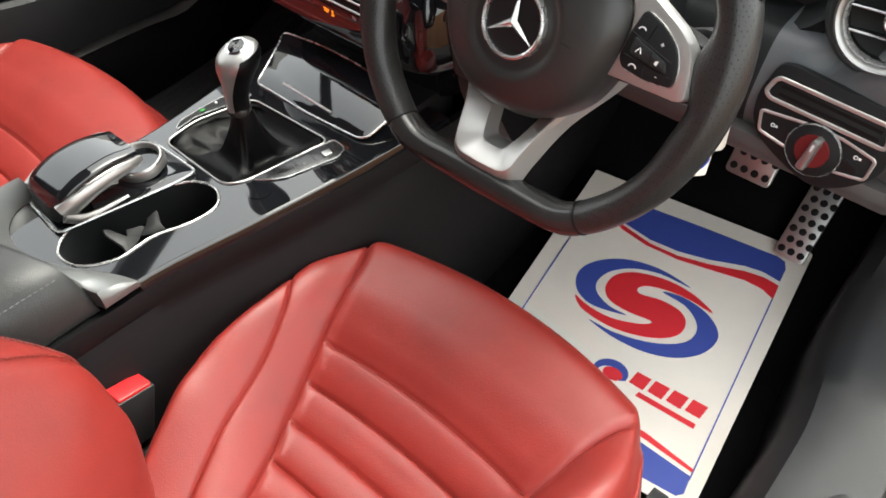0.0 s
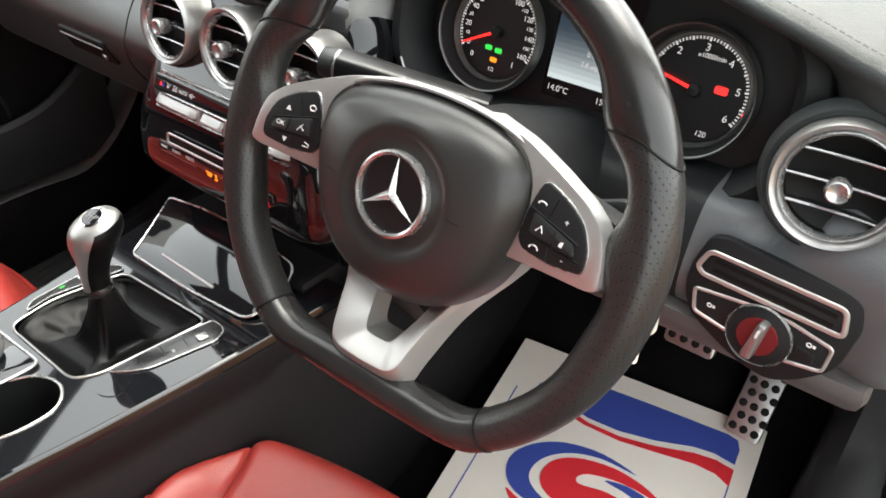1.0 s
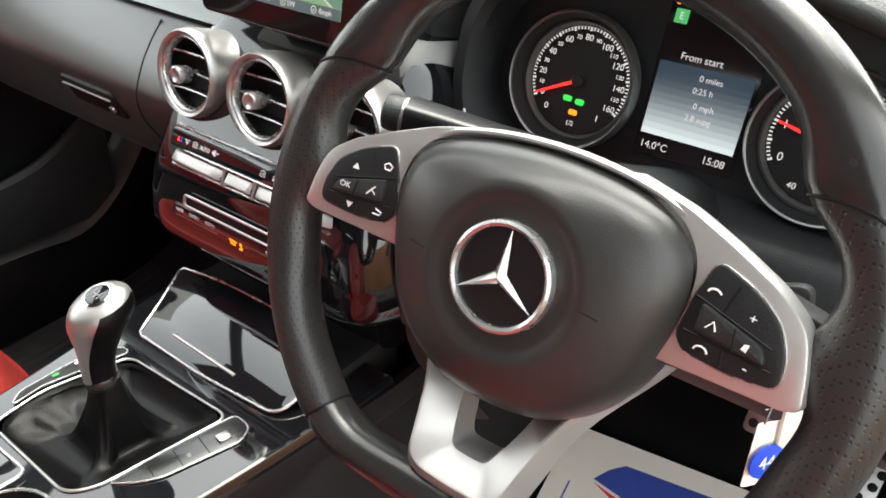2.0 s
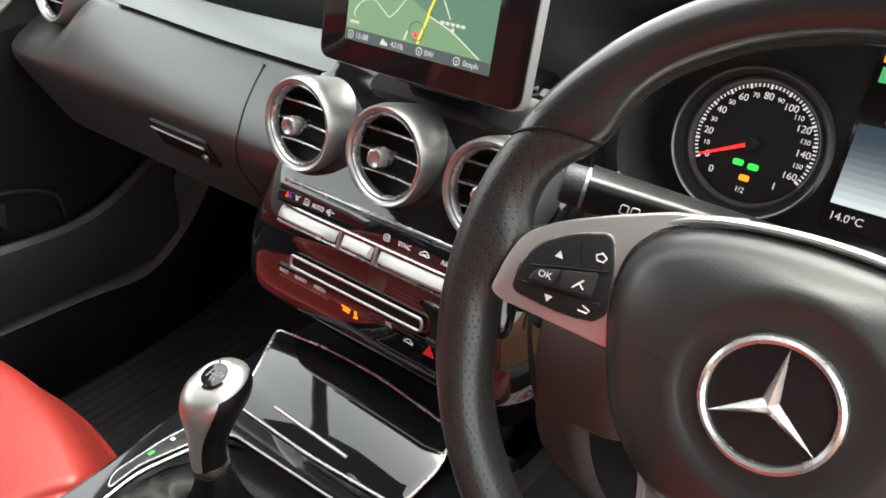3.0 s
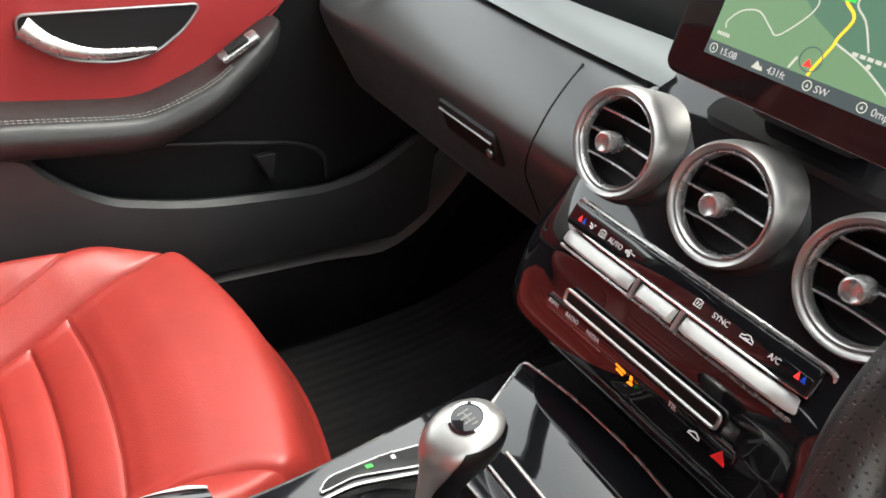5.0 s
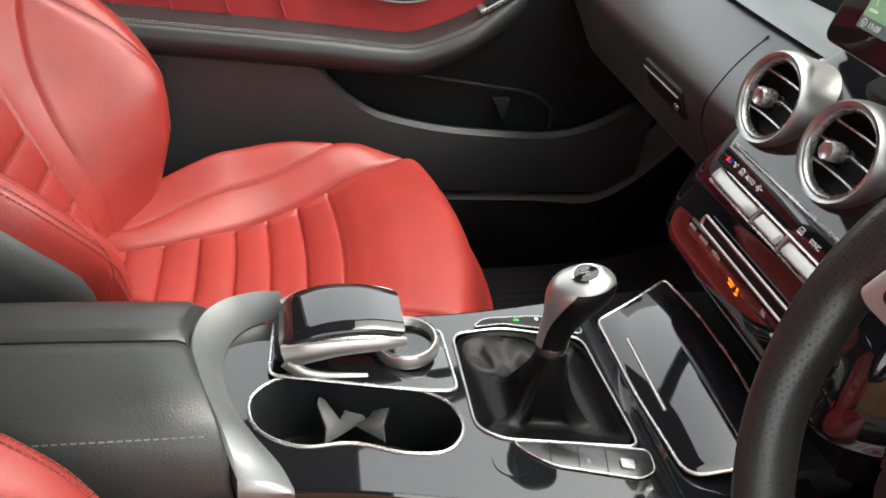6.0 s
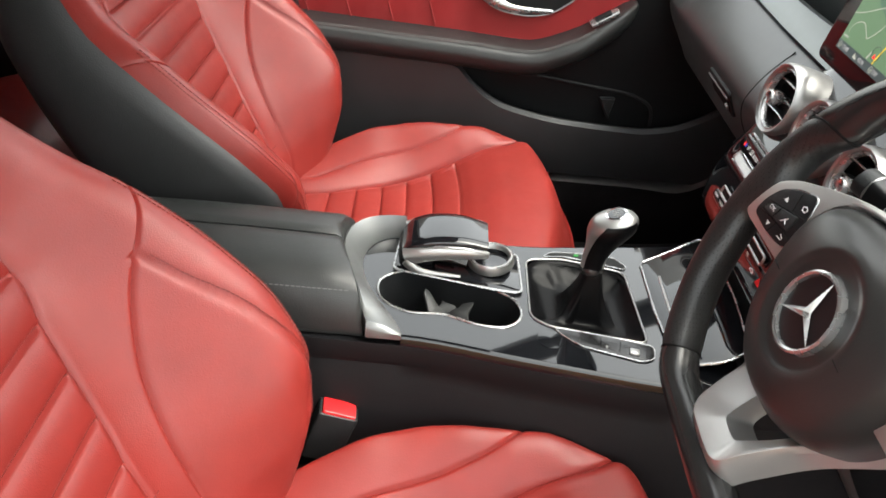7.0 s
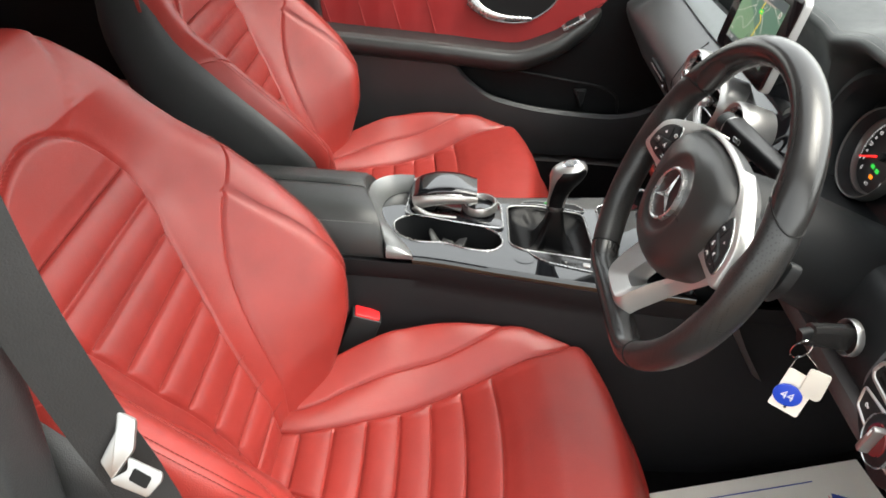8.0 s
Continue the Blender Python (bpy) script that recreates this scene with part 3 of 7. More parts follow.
for a, b in ((-0.128, -0.034), (-0.026, 0.014), (0.022, 0.128)):
    n = 12
    sec = [(-0.0010, 0.0030), (-0.0022, 0.0052), (-0.0105, 0.0085), (-0.0125, 0.0078), (-0.0135, 0.0020)]
    rows = [[bow(a + (b - a) * i / n, v, w * (1 if 0 < i < n else 0.55)) for v, w in sec] for i in range(n + 1)]
    part("rocker_key", loft(rows, closed=False), KEYSILVER, stack, "satin silver rocker key")
for a in (-0.030, 0.018):
    part("key_post", slab([(a - 0.0022, -0.0165), (a + 0.0022, -0.0165), (a + 0.0022, 0.002), (a - 0.0022, 0.002)], tilt, 0.0052, 0.0008), SILVER, stack, "silver post between keys")
for word, u, sz in (("AUTO", -0.068, 0.006), ("SYNC", 0.047, 0.006), ("A/C", 0.095, 0.006)):
    part("lettering", text(word, tilt @ Matrix.Translation((u, 0.011, 0.0037)), sz), WHITEPAINT, stack, "white lettering")
for u, mt in ((-0.113, GLOW_RED), (-0.108, BLUEPLASTIC), (0.114, GLOW_RED), (0.119, BLUEPLASTIC)):
    part("temperature_mark", slab([(u - 0.0021, 0.009), (u + 0.0021, 0.009), (u, 0.0142)], tilt @ Matrix.Translation((0, 0, 0.0035)), 0.0004), mt, stack)


def line_symbol(u, shape):
    """A small line-drawn control symbol on the button strip."""
    for path, shut in shape:
        pts = [tilt @ Vector((u + a * 0.001, 0.0115 + b * 0.001, 0.0040)) for a, b in path]
        yield sweep(pts, circle(0.00042, 4), closed=shut, up=(0, -1, 0.3))


FAN = [([(2.2 * math.cos(a) * abs(math.sin(1.5 * a)) * 1.5, 2.0 * math.sin(a) * abs(math.sin(1.5 * a)) * 1.5) for a in [2 * math.pi * k / 24 for k in range(24)]], True), ([(3.4, 0.6), (7.0, 0.6)], False)]
SCREENMARK = [([(-3.5, -2.5), (-3.0, 2.4), (0, 3.2), (3.0, 2.4), (3.5, -2.5)], True), ([(-1.2, -1.4), (-0.6, 1.2)], False), ([(1.2, -1.4), (1.8, 1.2)], False)]
CARMARK = [([(-5.5, -1.6), (-5.0, 0.4), (-2.6, 0.9), (-1.2, 2.4), (2.0, 2.4), (3.6, 0.8), (5.4, 0.2), (5.6, -1.6)], True), ([(-1.6, -0.6), (1.6, -0.6), (1.6, 0.8)], False)]
AIRMARK = [([(-3.0, 2.0), (0.0, 1.0), (1.6, -1.6)], False), ([(-2.4, -0.6), (-0.4, -1.0), (0.2, -2.6)], False), ([(2.4, 2.6), (3.4, 1.4)], False)]
for u, shape in ((-0.098, AIRMARK), (-0.084, SCREENMARK), (-0.052, FAN), (0.025, SCREENMARK), (0.071, CARMARK)):
    part("symbol", join(*line_symbol(u, shape)), WHITEPAINT, stack, "white line symbol")

# audio panel: disc slot, key rows, lit seat heating symbols, hazard key
aud = frame_of((0.0, 0.4035, 0.51), (1, 0, 0), (0, -0.985, 0.17))
part("disc_slot", slab(rounded([(-0.080, 0.0215), (0.080, 0.0215), (0.080, 0.0305), (-0.080, 0.0305)], 0.004), aud, 0.004, 0.001), RUBBER, stack, "black disc slot")
part("slot_frame", sweep([aud @ Vector((p.x, p.y, 0.004)) for p in rounded([(-0.082, 0.020), (0.082, 0.020), (0.082, 0.032), (-0.082, 0.032)], 0.004)], circle(0.0016, 6), closed=True, up=(0, -1, 0)), SILVER, stack, "silver slot frame")
part("key_bar", slab(rounded([(-0.104, 0.006), (0.104, 0.006), (0.102, 0.016), (-0.102, 0.016)], 0.003), aud, 0.0025, 0.001), PIANO, stack)
for word, u in (("NAVI", -0.092), ("RADIO", -0.068), ("MEDIA", -0.042), ("TEL", 0.046)):
    part("lettering", text(word, aud @ Matrix.Translation((u, 0.011, 0.0028)), 0.0052), WHITEPAINT, stack, "white lettering")
heat = aud @ Matrix.Translation((0.000, 0.004, 0.0022))
part("seat_heat_light", join(slab([(-0.012, 0.0015), (-0.001, 0.0005), (-0.001, 0.0022), (-0.012, 0.0032)], heat, 0.0006), slab([(-0.010, -0.0018), (-0.002, -0.0024), (-0.002, -0.0006), (-0.010, 0.0)], heat, 0.0006),
                             slab(rounded([(0.003, -0.004), (0.009, -0.004), (0.0085, -0.0015), (0.0055, -0.0015)], 0.0006), heat, 0.0006), slab([(0.0045, -0.0005), (0.0075, -0.0005), (0.0065, 0.0032), (0.0040, 0.0032)], heat, 0.0006)), GLOW_AMBER, stack, "lit amber seat heating symbols")
part("hazard_key", slab([(0.087, 0.0), (0.099, 0.0), (0.093, 0.010)], aud @ Matrix.Translation((0, 0.001, 0.002)), 0.001), REDBUTTON, stack, "red hazard triangle")
part("symbol", sweep([aud @ Vector((0.070 + a * 0.0009, 0.005 + b * 0.0009, 0.0028)) for a, b in CARMARK[0][0]], circle(0.0005, 4), closed=True, up=(0, -1, 0)), WHITEPAINT, stack, "white car outline")
for v, a, b in ((0.0185, -0.098, -0.086), (0.0045, -0.098, -0.030), (0.0175, 0.088, 0.098)):
    part("key_joint", slab([(a, v), (b, v), (b, v + 0.0006), (a, v + 0.0006)], aud @ Matrix.Translation((0, 0, 0.0025)), 0.0003), SILVER, stack, "fine line between keys")


# ---- air vents ----
def air_vent(at, axis, radius, label):
    """A round jet vent: silver barrel and lip, dark bowl, three bright slats and a knurled knob."""
    th = tagged(empty("air_vent", at), label, "air vent", "round dashboard vents")
    m = frame_of(at, (1, 0, 0), axis)
    r = radius
    part("barrel", lathe([(r * 0.93, -0.092), (r * 0.95, -0.050), (r * 0.99, -0.030), (r * 1.02, -0.012), (r * 1.0, -0.003), (r * 0.95, 0.001), (r * 0.90, 0.0), (r * 0.86, -0.003), (r * 0.85, -0.006)], m, 56), SILVER, th, "satin silver barrel and lip")
    part("inner_ring", lathe([(r * 0.85, -0.008), (r * 0.85, -0.003), (r * 0.82, -0.002), (r * 0.78, -0.004), (r * 0.77, -0.010)], m, 56), BRIGHT, th, "bright inner ring")
    part("bowl", lathe([(r * 0.80, -0.006), (r * 0.77, -0.018), (r * 0.5, -0.025), (0.0, -0.026)], m, 40), RUBBER, th, "black bowl")
    for v in (0.42, 0.0, -0.42):
        w = r * 0.78 * math.sqrt(1 - v * v)
        path = [m @ Vector((w * u, r * v + 0.0, -0.010 - 0.004 * (1 - u * u))) for u in [-1 + 2 * k / 10 for k in range(11)]]
        part("slat", sweep(path, [(-0.010, -0.0007), (0.0, -0.0010), (0.0, 0.0010), (-0.010, 0.0007)], up=m.to_3x3() @ Vector((0, 1, 0))), BLACK, th, "black slat")
        part("slat_edge", sweep([p + m.to_3x3() @ Vector((0, 0, 0.0008)) for p in path], circle(0.0011, 6), up=m.to_3x3() @ Vector((0, 1, 0))), BRIGHT, th, "bright slat edge")
    ribs = [(0.0042, -0.016), (0.0042, -0.006), (0.0084, -0.005), (0.0092, -0.002), (0.0092, 0.0085), (0.0082, 0.0110), (0.0070, 0.0118), (0.0062, 0.0112), (0.0008, 0.0108)]
    rows = [[m @ Vector((q * (1 - 0.05 * (k % 2) * (q > 0.009)) * math.cos(2 * math.pi * k / 48), q * (1 - 0.05 * (k % 2) * (q > 0.009)) * math.sin(2 * math.pi * k / 48), h)) for k in range(48)] for q, h in ribs]
    part("knob", loft(rows, cap1=True), BRIGHT, th, "knurled silver knob")
    return th


va = (0, -0.985, 0.17)
for x in (-0.109, 0.001, 0.112):
    air_vent((x, 0.443, 0.657), va, 0.0455, "round silver air vent in the glossy centre stack")
air_vent((0.623, 0.492, 0.702), (0.10, -0.97, 0.20), 0.049, "large round silver air vent beside the door")
air_vent((-0.640, 0.492, 0.697), (-0.05, -0.98, 0.17), 0.047, "large round silver air vent beside the door")
vm = frame_of((0.623, 0.492, 0.702), (1, 0, 0), (0.08, -0.975, 0.18))
part("vent_collar", lathe([(0.061, -0.034), (0.060, -0.022), (0.055, -0.014), (0.050, -0.016), (0.048, -0.04)], vm, 48), DASHTOP, dash, "black collar round the vent")

# ---- infotainment screen ----
scr = tagged(empty("infotainment_screen", (0.010, 0.48, 0.785)), "free-standing tablet screen with a lit road map", "screen")
sm = frame_of((0.010, 0.479, 0.786), (1, 0, 0), (0.0, -0.985, 0.17))
so = rounded([(-0.111, -0.067), (0.111, -0.067), (0.111, 0.067), (-0.111, 0.067)], 0.013, 6)
part("housing", slab(so, sm @ Matrix.Translation((0, 0, -0.012)), 0.011, 0.002), KEYSILVER, scr, "silver edged housing")
part("glass", slab([p * 0.985 for p in so], sm @ Matrix.Translation((0, 0, -0.0015)), 0.0025, 0.001), SCREENBLACK, scr, "dark glossy screen glass")
part("stand", box(0.01, 0.515, 0.735, 0.09, 0.05, 0.06, 0.01), HARD, scr, "black stand")
disp = part("display", slab([(-0.079, -0.0445), (0.077, -0.0445), (0.077, 0.048), (-0.079, 0.048)], sm @ Matrix.Translation((0, 0, 0.0011)), 0.0002), MAPGREEN, scr, "lit green map picture")


def on_screen(path, w, mat, name, lift, label=""):
    pts = [sm @ Vector((u, v, lift)) for u, v in [(p.x, p.y) for p in catmull([(a, b, 0) for a, b in path], 6, False)]]
    part(name, sweep(pts, [(-w, 0), (w, 0), (w, 0.0001), (-w, 0.0001)], up=sm.to_3x3() @ Vector((0, 0, 1))), mat, disp, label, 0)


def patch(pts, mat, name, lift, label="", r=0.0):
    part(name, slab(rounded(pts, r) if r else pts, sm @ Matrix.Translation((0, 0, lift)), 0.0001), mat, disp, label, 0)


patch(rounded([(-0.055, 0.0355), (0.077, 0.0355), (0.077, -0.034), (0.066, -0.034), (0.046, -0.0224), (0.012, -0.0092), (-0.009, 0.0), (-0.021, 0.0092), (-0.041, 0.0163), (-0.054, 0.0253)], 0.003), MAPDARK, "woodland", 0.0014)
patch(rounded([(-0.021, 0.0355), (-0.009, 0.0304), (0.010, 0.0312), (0.037, 0.0326), (0.056, 0.0355)], 0.002), MAPTOWN, "town", 0.0015)
patch([(-0.079, 0.035), (0.077, 0.035), (0.077, 0.048), (-0.079, 0.048)], MAPBAR, "top_bar", 0.0016)
patch([(-0.079, -0.0445), (0.077, -0.0445), (0.077, -0.0345), (-0.079, -0.0345)], MAPBAR, "bottom_bar", 0.0016)
ROADS = (([(-0.079, 0.0226), (-0.058, 0.0263), (-0.041, 0.0275), (-0.021, 0.0284), (-0.012, 0.0314)], 0.0004),
         ([(-0.079, -0.0041), (-0.062, 0.001), (-0.039, 0.0122), (-0.022, 0.0204), (-0.023, 0.0243), (-0.021, 0.0284)], 0.0005),
         ([(-0.069, -0.0243), (-0.070, -0.0192), (-0.062, -0.0102), (-0.049, -0.0071), (-0.037, -0.0141), (-0.029, -0.0173), (-0.016, -0.0031), (-0.011, 0.0071), (-0.014, 0.0132), (-0.023, 0.0163), (-0.020, 0.0202)], 0.0005),
         ([(0.023, 0.0326), (0.024, 0.0275), (0.014, 0.0192), (0.014, 0.0132), (0.023, 0.0061), (0.033, -0.0092)], 0.0006),
         ([(0.005, 0.0243), (0.012, 0.0243), (0.015, 0.0284)], 0.0005), ([(0.038, 0.0335), (0.058, 0.0265), (0.076, 0.0202)], 0.0004),
         ([(0.011, -0.0102), (0.036, -0.0182), (0.066, -0.0340)], 0.0006), ([(-0.012, -0.0335), (-0.009, -0.0253)], 0.0009))
for path, w in ROADS:
    on_screen(path, w, MAPROAD, "map_road", 0.0018)
on_screen([(0.003, -0.034), (0.005, -0.0265), (0.010, -0.0132), (0.011, -0.0071), (0.015, 0.0041), (0.013, 0.0092), (0.006, 0.0141), (0.002, 0.0214), (0.005, 0.0326)], 0.0010, MAPYELLOW, "map_route", 0.0020, "yellow route line")


def ring_on_screen(u, v, r, w, mat, name):
    pts = [sm @ Vector((u + r * math.cos(a), v + r * math.sin(a), 0.0020)) for a in [2 * math.pi * k / 20 for k in range(20)]]
    part(name, sweep(pts, circle(w, 4), closed=True, up=sm.to_3x3() @ Vector((0, 0, 1))), mat, disp, "", 0)


patch([(-0.002, 0.0141), (0.0115, 0.0148), (0.0110, 0.0214), (-0.0025, 0.0204)], GLOW_GREEN, "road_sign", 0.0021)
patch([(0.001, 0.0166), (0.0085, 0.0170), (0.0083, 0.0190), (0.0008, 0.0186)], MAPYELLOW, "number_bar", 0.0023)
patch([(-0.056, 0.0236), (-0.0415, 0.0243), (-0.0425, 0.0304), (-0.057, 0.0300)], GLOW_WHITE, "road_sign", 0.0021)
patch([(-0.054, 0.0257), (-0.0435, 0.0262), (-0.0438, 0.0282), (-0.0543, 0.0278)], MAPBAR, "number_bar", 0.0023)
patch([(-0.003, -0.0292), (0.0036, -0.0288), (-0.0003, -0.0240)], GLOW_RED, "position_mark", 0.0024, "red position arrow")
ring_on_screen(0.0005, -0.0240, 0.0078, 0.0004, MAPBAR, "position_ring")
ring_on_screen(0.065, 0.0304, 0.0040, 0.0007, MAPROAD, "compass")
patch([(0.065 + 0.0022 * math.cos(a), 0.0304 + 0.0022 * math.sin(a)) for a in [2 * math.pi * k / 12 for k in range(12)]], MAPTOWN, "compass_hub", 0.0021)
patch([(0.037 + 0.0017 * math.cos(a), -0.0168 + 0.0017 * math.sin(a)) for a in [2 * math.pi * k / 12 for k in range(12)]], MAPROAD, "place_dot", 0.0021)
for u0, u1, v in ((0.024, 0.050, -0.0125), (-0.074, -0.063, -0.0285)):
    for k in range(5):
        a = u0 + (u1 - u0) * k / 5
        patch([(a, v - 0.0012), (a + (u1 - u0) * 0.15, v - 0.0012), (a + (u1 - u0) * 0.15, v + 0.0012), (a, v + 0.0012)], MAPROAD, "place_name_bar", 0.0022)
for u in (-0.072, 0.006, 0.045):
    ring_on_screen(u, -0.0394, 0.0031, 0.00035, MAPROAD, "status_symbol")
    patch([(u - 0.0010, -0.0404), (u + 0.0010, -0.0404), (u, -0.0380)], MAPROAD, "status_mark", 0.0021)
patch([(-0.0375, -0.0420), (-0.0285, -0.0420), (-0.0300, -0.0385), (-0.0312, -0.0398), (-0.0345, -0.0362)], MAPROAD, "height_symbol", 0.0021)
for word, u, v, s in (("Ready to Navigate", -0.002, 0.0412, 0.0076), ("15:08", -0.059, -0.0397, 0.0068), ("431ft", -0.0185, -0.0397, 0.0068), ("SW", 0.0165, -0.0397, 0.0068), ("0mph", 0.059, -0.0397, 0.0068)):
    part("lettering", text(word, sm @ Matrix.Translation((u, v, 0.0019)), s, 0.0001), GLOW_WHITE, disp, "white screen lettering", 0)

# ---- instrument cluster ----
clu = tagged(empty("instrument_cluster", (0.375, 0.58, 0.71)), "dark instrument cluster with two lit dials and a display", "instrument cluster")
cm = frame_of((0.374, 0.578, 0.712), (1, 0, 0), (0, -0.972, 0.235))
part("backing", slab(rounded([(-0.215, -0.085), (0.215, -0.085), (0.215, 0.09), (-0.215, 0.09)], 0.04), cm @ Matrix.Translation((0, 0, -0.012)), 0.008), DIALBLACK, clu, "black backing")


def dial(u, v, r, marks, needle, extra):
    d = part("dial", slab([(u + r * math.cos(a), v + r * math.sin(a)) for a in [2 * math.pi * k / 48 for k in range(48)]], cm @ Matrix.Translation((0, 0, -0.004)), 0.002), DIALBLACK, clu, "round black dial face")
    m = cm @ Matrix.Translation((u, v, 0))
    part("bezel", lathe([(r * 1.13, -0.002), (r * 1.12, 0.004), (r * 1.07, 0.005), (r * 1.03, 0.001), (r * 1.02, -0.003)], m, 64), TRIMDARK, d, "thin silver bezel")
    part("dial_tunnel", lathe([(r * 1.12, 0.002), (r * 1.16, 0.012), (r * 1.22, 0.019)], m, 64), HARD, d, "dark cone round the dial")
    part("outer_ring", lathe([(r * 1.21, 0.016), (r * 1.22, 0.020), (r * 1.25, 0.021), (r * 1.28, 0.018), (r * 1.28, 0.006)], m, 64), TRIMDARK, d, "outer ring of the dial")
    bms = []
    a0, a1 = radians(208), radians(-28)
    for k in range(61):
        a = a0 + (a1 - a0) * k / 60
        ln = 0.06 if k % 5 else 0.08
        rr = r * 1.0
        mm = m @ Matrix.Rotation(a, 4, "Z") @ Matrix.Translation((rr - r * ln / 2, 0, -0.0018))
        w = 0.0006 if k % 5 else 0.0009
        bms.append(slab([(-r * ln / 2, -w), (r * ln / 2, -w), (r * ln / 2, w), (-r * ln / 2, w)], mm, 0.0003))
    part("scale", join(*bms), GLOW_WHITE, d, "white lit scale marks", 0)
    n = len(marks)
    for k, wd in enumerate(marks):
        a = a0 + (a1 - a0) * k / (n - 1)
        part("number", text(wd, m @ Matrix.Translation((r * 0.80 * math.cos(a), r * 0.80 * math.sin(a), -0.0018)), r * (0.115 if len(marks) > 8 and k % 2 else 0.165 if len(marks) > 8 else 0.20)), GLOW_WHITE, d, "white lit number", 0)
    mm = m @ Matrix.Rotation(radians(needle), 4, "Z")
    part("needle", slab([(-r * 0.05, -0.0016), (r * 0.92, -0.0008), (r * 0.92, 0.0008), (-r * 0.05, 0.0016)], mm @ Matrix.Translation((0, 0, 0.001)), 0.0012), GLOW_RED, d, "lit red needle", 0)
    part("hub", lathe([(r * 0.13, -0.002), (r * 0.13, 0.002), (r * 0.11, 0.0035), (0, 0.004)], m, 20), HARD, d, "grey hub")
    for wd, du, dv, s, mt in extra:
        if wd == "bar":
            part("lamp", slab(rounded([(du - s, dv - s * 0.6), (du + s, dv - s * 0.6), (du + s, dv + s * 0.6), (du - s, dv + s * 0.6)], s * 0.4), m @ Matrix.Translation((0, 0, -0.0018)), 0.0003), mt, d, "lit warning lamp", 0)
        else:
            part("number", text(wd, m @ Matrix.Translation((du, dv, -0.0018)), s), mt, d, "small white number", 0)
    return d


dial(-0.106, -0.005, 0.0460, [str(10 * k) for k in range(17)], 206, [("bar", -0.007, -0.017, 0.0042, GLOW_GREEN), ("bar", 0.005, -0.018, 0.0042, GLOW_GREEN), ("bar", 0.001, -0.028, 0.004, GLOW_AMBER), ("0", -0.026, -0.028, 0.008, GLOW_WHITE), ("1/2", 0.0, -0.038, 0.006, GLOW_WHITE), ("1", 0.024, -0.028, 0.008, GLOW_WHITE)])
dial(0.104, -0.005, 0.0460, ["0", "1", "2", "3", "4", "5", "6"], 168, [("bar", 0.022, 0.005, 0.0058, GLOW_RED), ("x1000/min", 0.006, 0.030, 0.006, GLOW_WHITE), ("120", 0.016, -0.036, 0.007, GLOW_WHITE), ("40", -0.018, -0.036, 0.007, GLOW_WHITE), ("bar", 0.048, -0.010, 0.003, GLOW_RED)])
cd = part("centre_display", slab(rounded([(-0.042, -0.050), (0.042, -0.050), (0.042, 0.080), (-0.042, 0.080)], 0.003), cm @ Matrix.Translation((-0.001, 0, -0.003)), 0.002), SCREENBLACK, clu, "lit centre display")


def disp_patch(pts, mat, name, lift=0.0):
    part(name, slab(pts, cm @ Matrix.Translation((-0.001, 0, -0.0008 + lift)), 0.0001), mat, cd, "", 0)


for k in range(12):
    v0, v1 = -0.032 + 0.005 * k, -0.032 + 0.005 * (k + 1)
    f = ((11 - k) / 11) ** 2.2
    c = [0.012 + 0.36 * f, 0.022 + 0.39 * f, 0.036 + 0.41 * f]
    disp_patch([(-0.039, v0), (0.039, v0), (0.039, v1), (-0.039, v1)], material("display_band", c, glow=1.0), "display_band")
disp_patch([(-0.038, 0.072), (0.038, 0.072), (0.038, 0.077), (-0.038, 0.077)], GLOW_AMBER, "amber_line")
disp_patch([(-0.012, 0.0725), (0.014, 0.0725), (0.014, 0.0765), (-0.012, 0.0765)], GLOW_RED, "red_line", 0.0002)
disp_patch([(-0.037, 0.058), (-0.026, 0.058), (-0.026, 0.069), (-0.037, 0.069)], ECOGREEN, "eco_sign")
disp_patch([(0.025 + 0.006 * math.cos(a), 0.062 + 0.006 * math.sin(a)) for a in [2 * math.pi * k / 16 for k in range(16)]], GLOW_AMBER, "start_stop_sign")
for word, u, v, s in (("E", -0.0315, 0.0635, 0.008), ("A", 0.0255, 0.0620, 0.007), ("14.0\u00b0C", -0.025, -0.041, 0.0085), ("15:08", 0.026, -0.041, 0.0085), ("From start", -0.006, 0.034, 0.0080), ("0 miles", 0.006, 0.020, 0.0068), ("0:25 h", 0.002, 0.010, 0.0068), ("0 mph", 0.006, -0.002, 0.0068), ("2.8 mpg", 0.004, -0.012, 0.0068)):
    part("lettering", text(word, cm @ Matrix.Translation((u - 0.001, v, -0.0004)), s, 0.0001), GLOW_WHITE, cd, "white display lettering", 0)

# ---- steering wheel ----
WC = Vector((0.375, 0.3145, 0.684))
wm = frame_of(WC, (1, 0, 0), (0, -0.934, 0.358)) @ Matrix.Scale(1.045, 4)
wheel = tagged(empty("steering_wheel", WC), "flat-bottomed black leather steering wheel with silver spokes", "steering wheel")
WN = wm.to_3x3() @ Vector((0, 0, 1))


def rim_r(a):
    """Radius of the rim's middle line: round, flattened at the bottom."""
    r, flat = 0.1735, 0.149
    s = -math.sin(a)
    if s <= 0.3:
        return r
    f = flat / s
    k = 240
    return -math.log(math.exp(-k * r) + math.exp(-k * f)) / k


def bump(a, at, width):
    return math.exp(-((a - at) / width) ** 2)


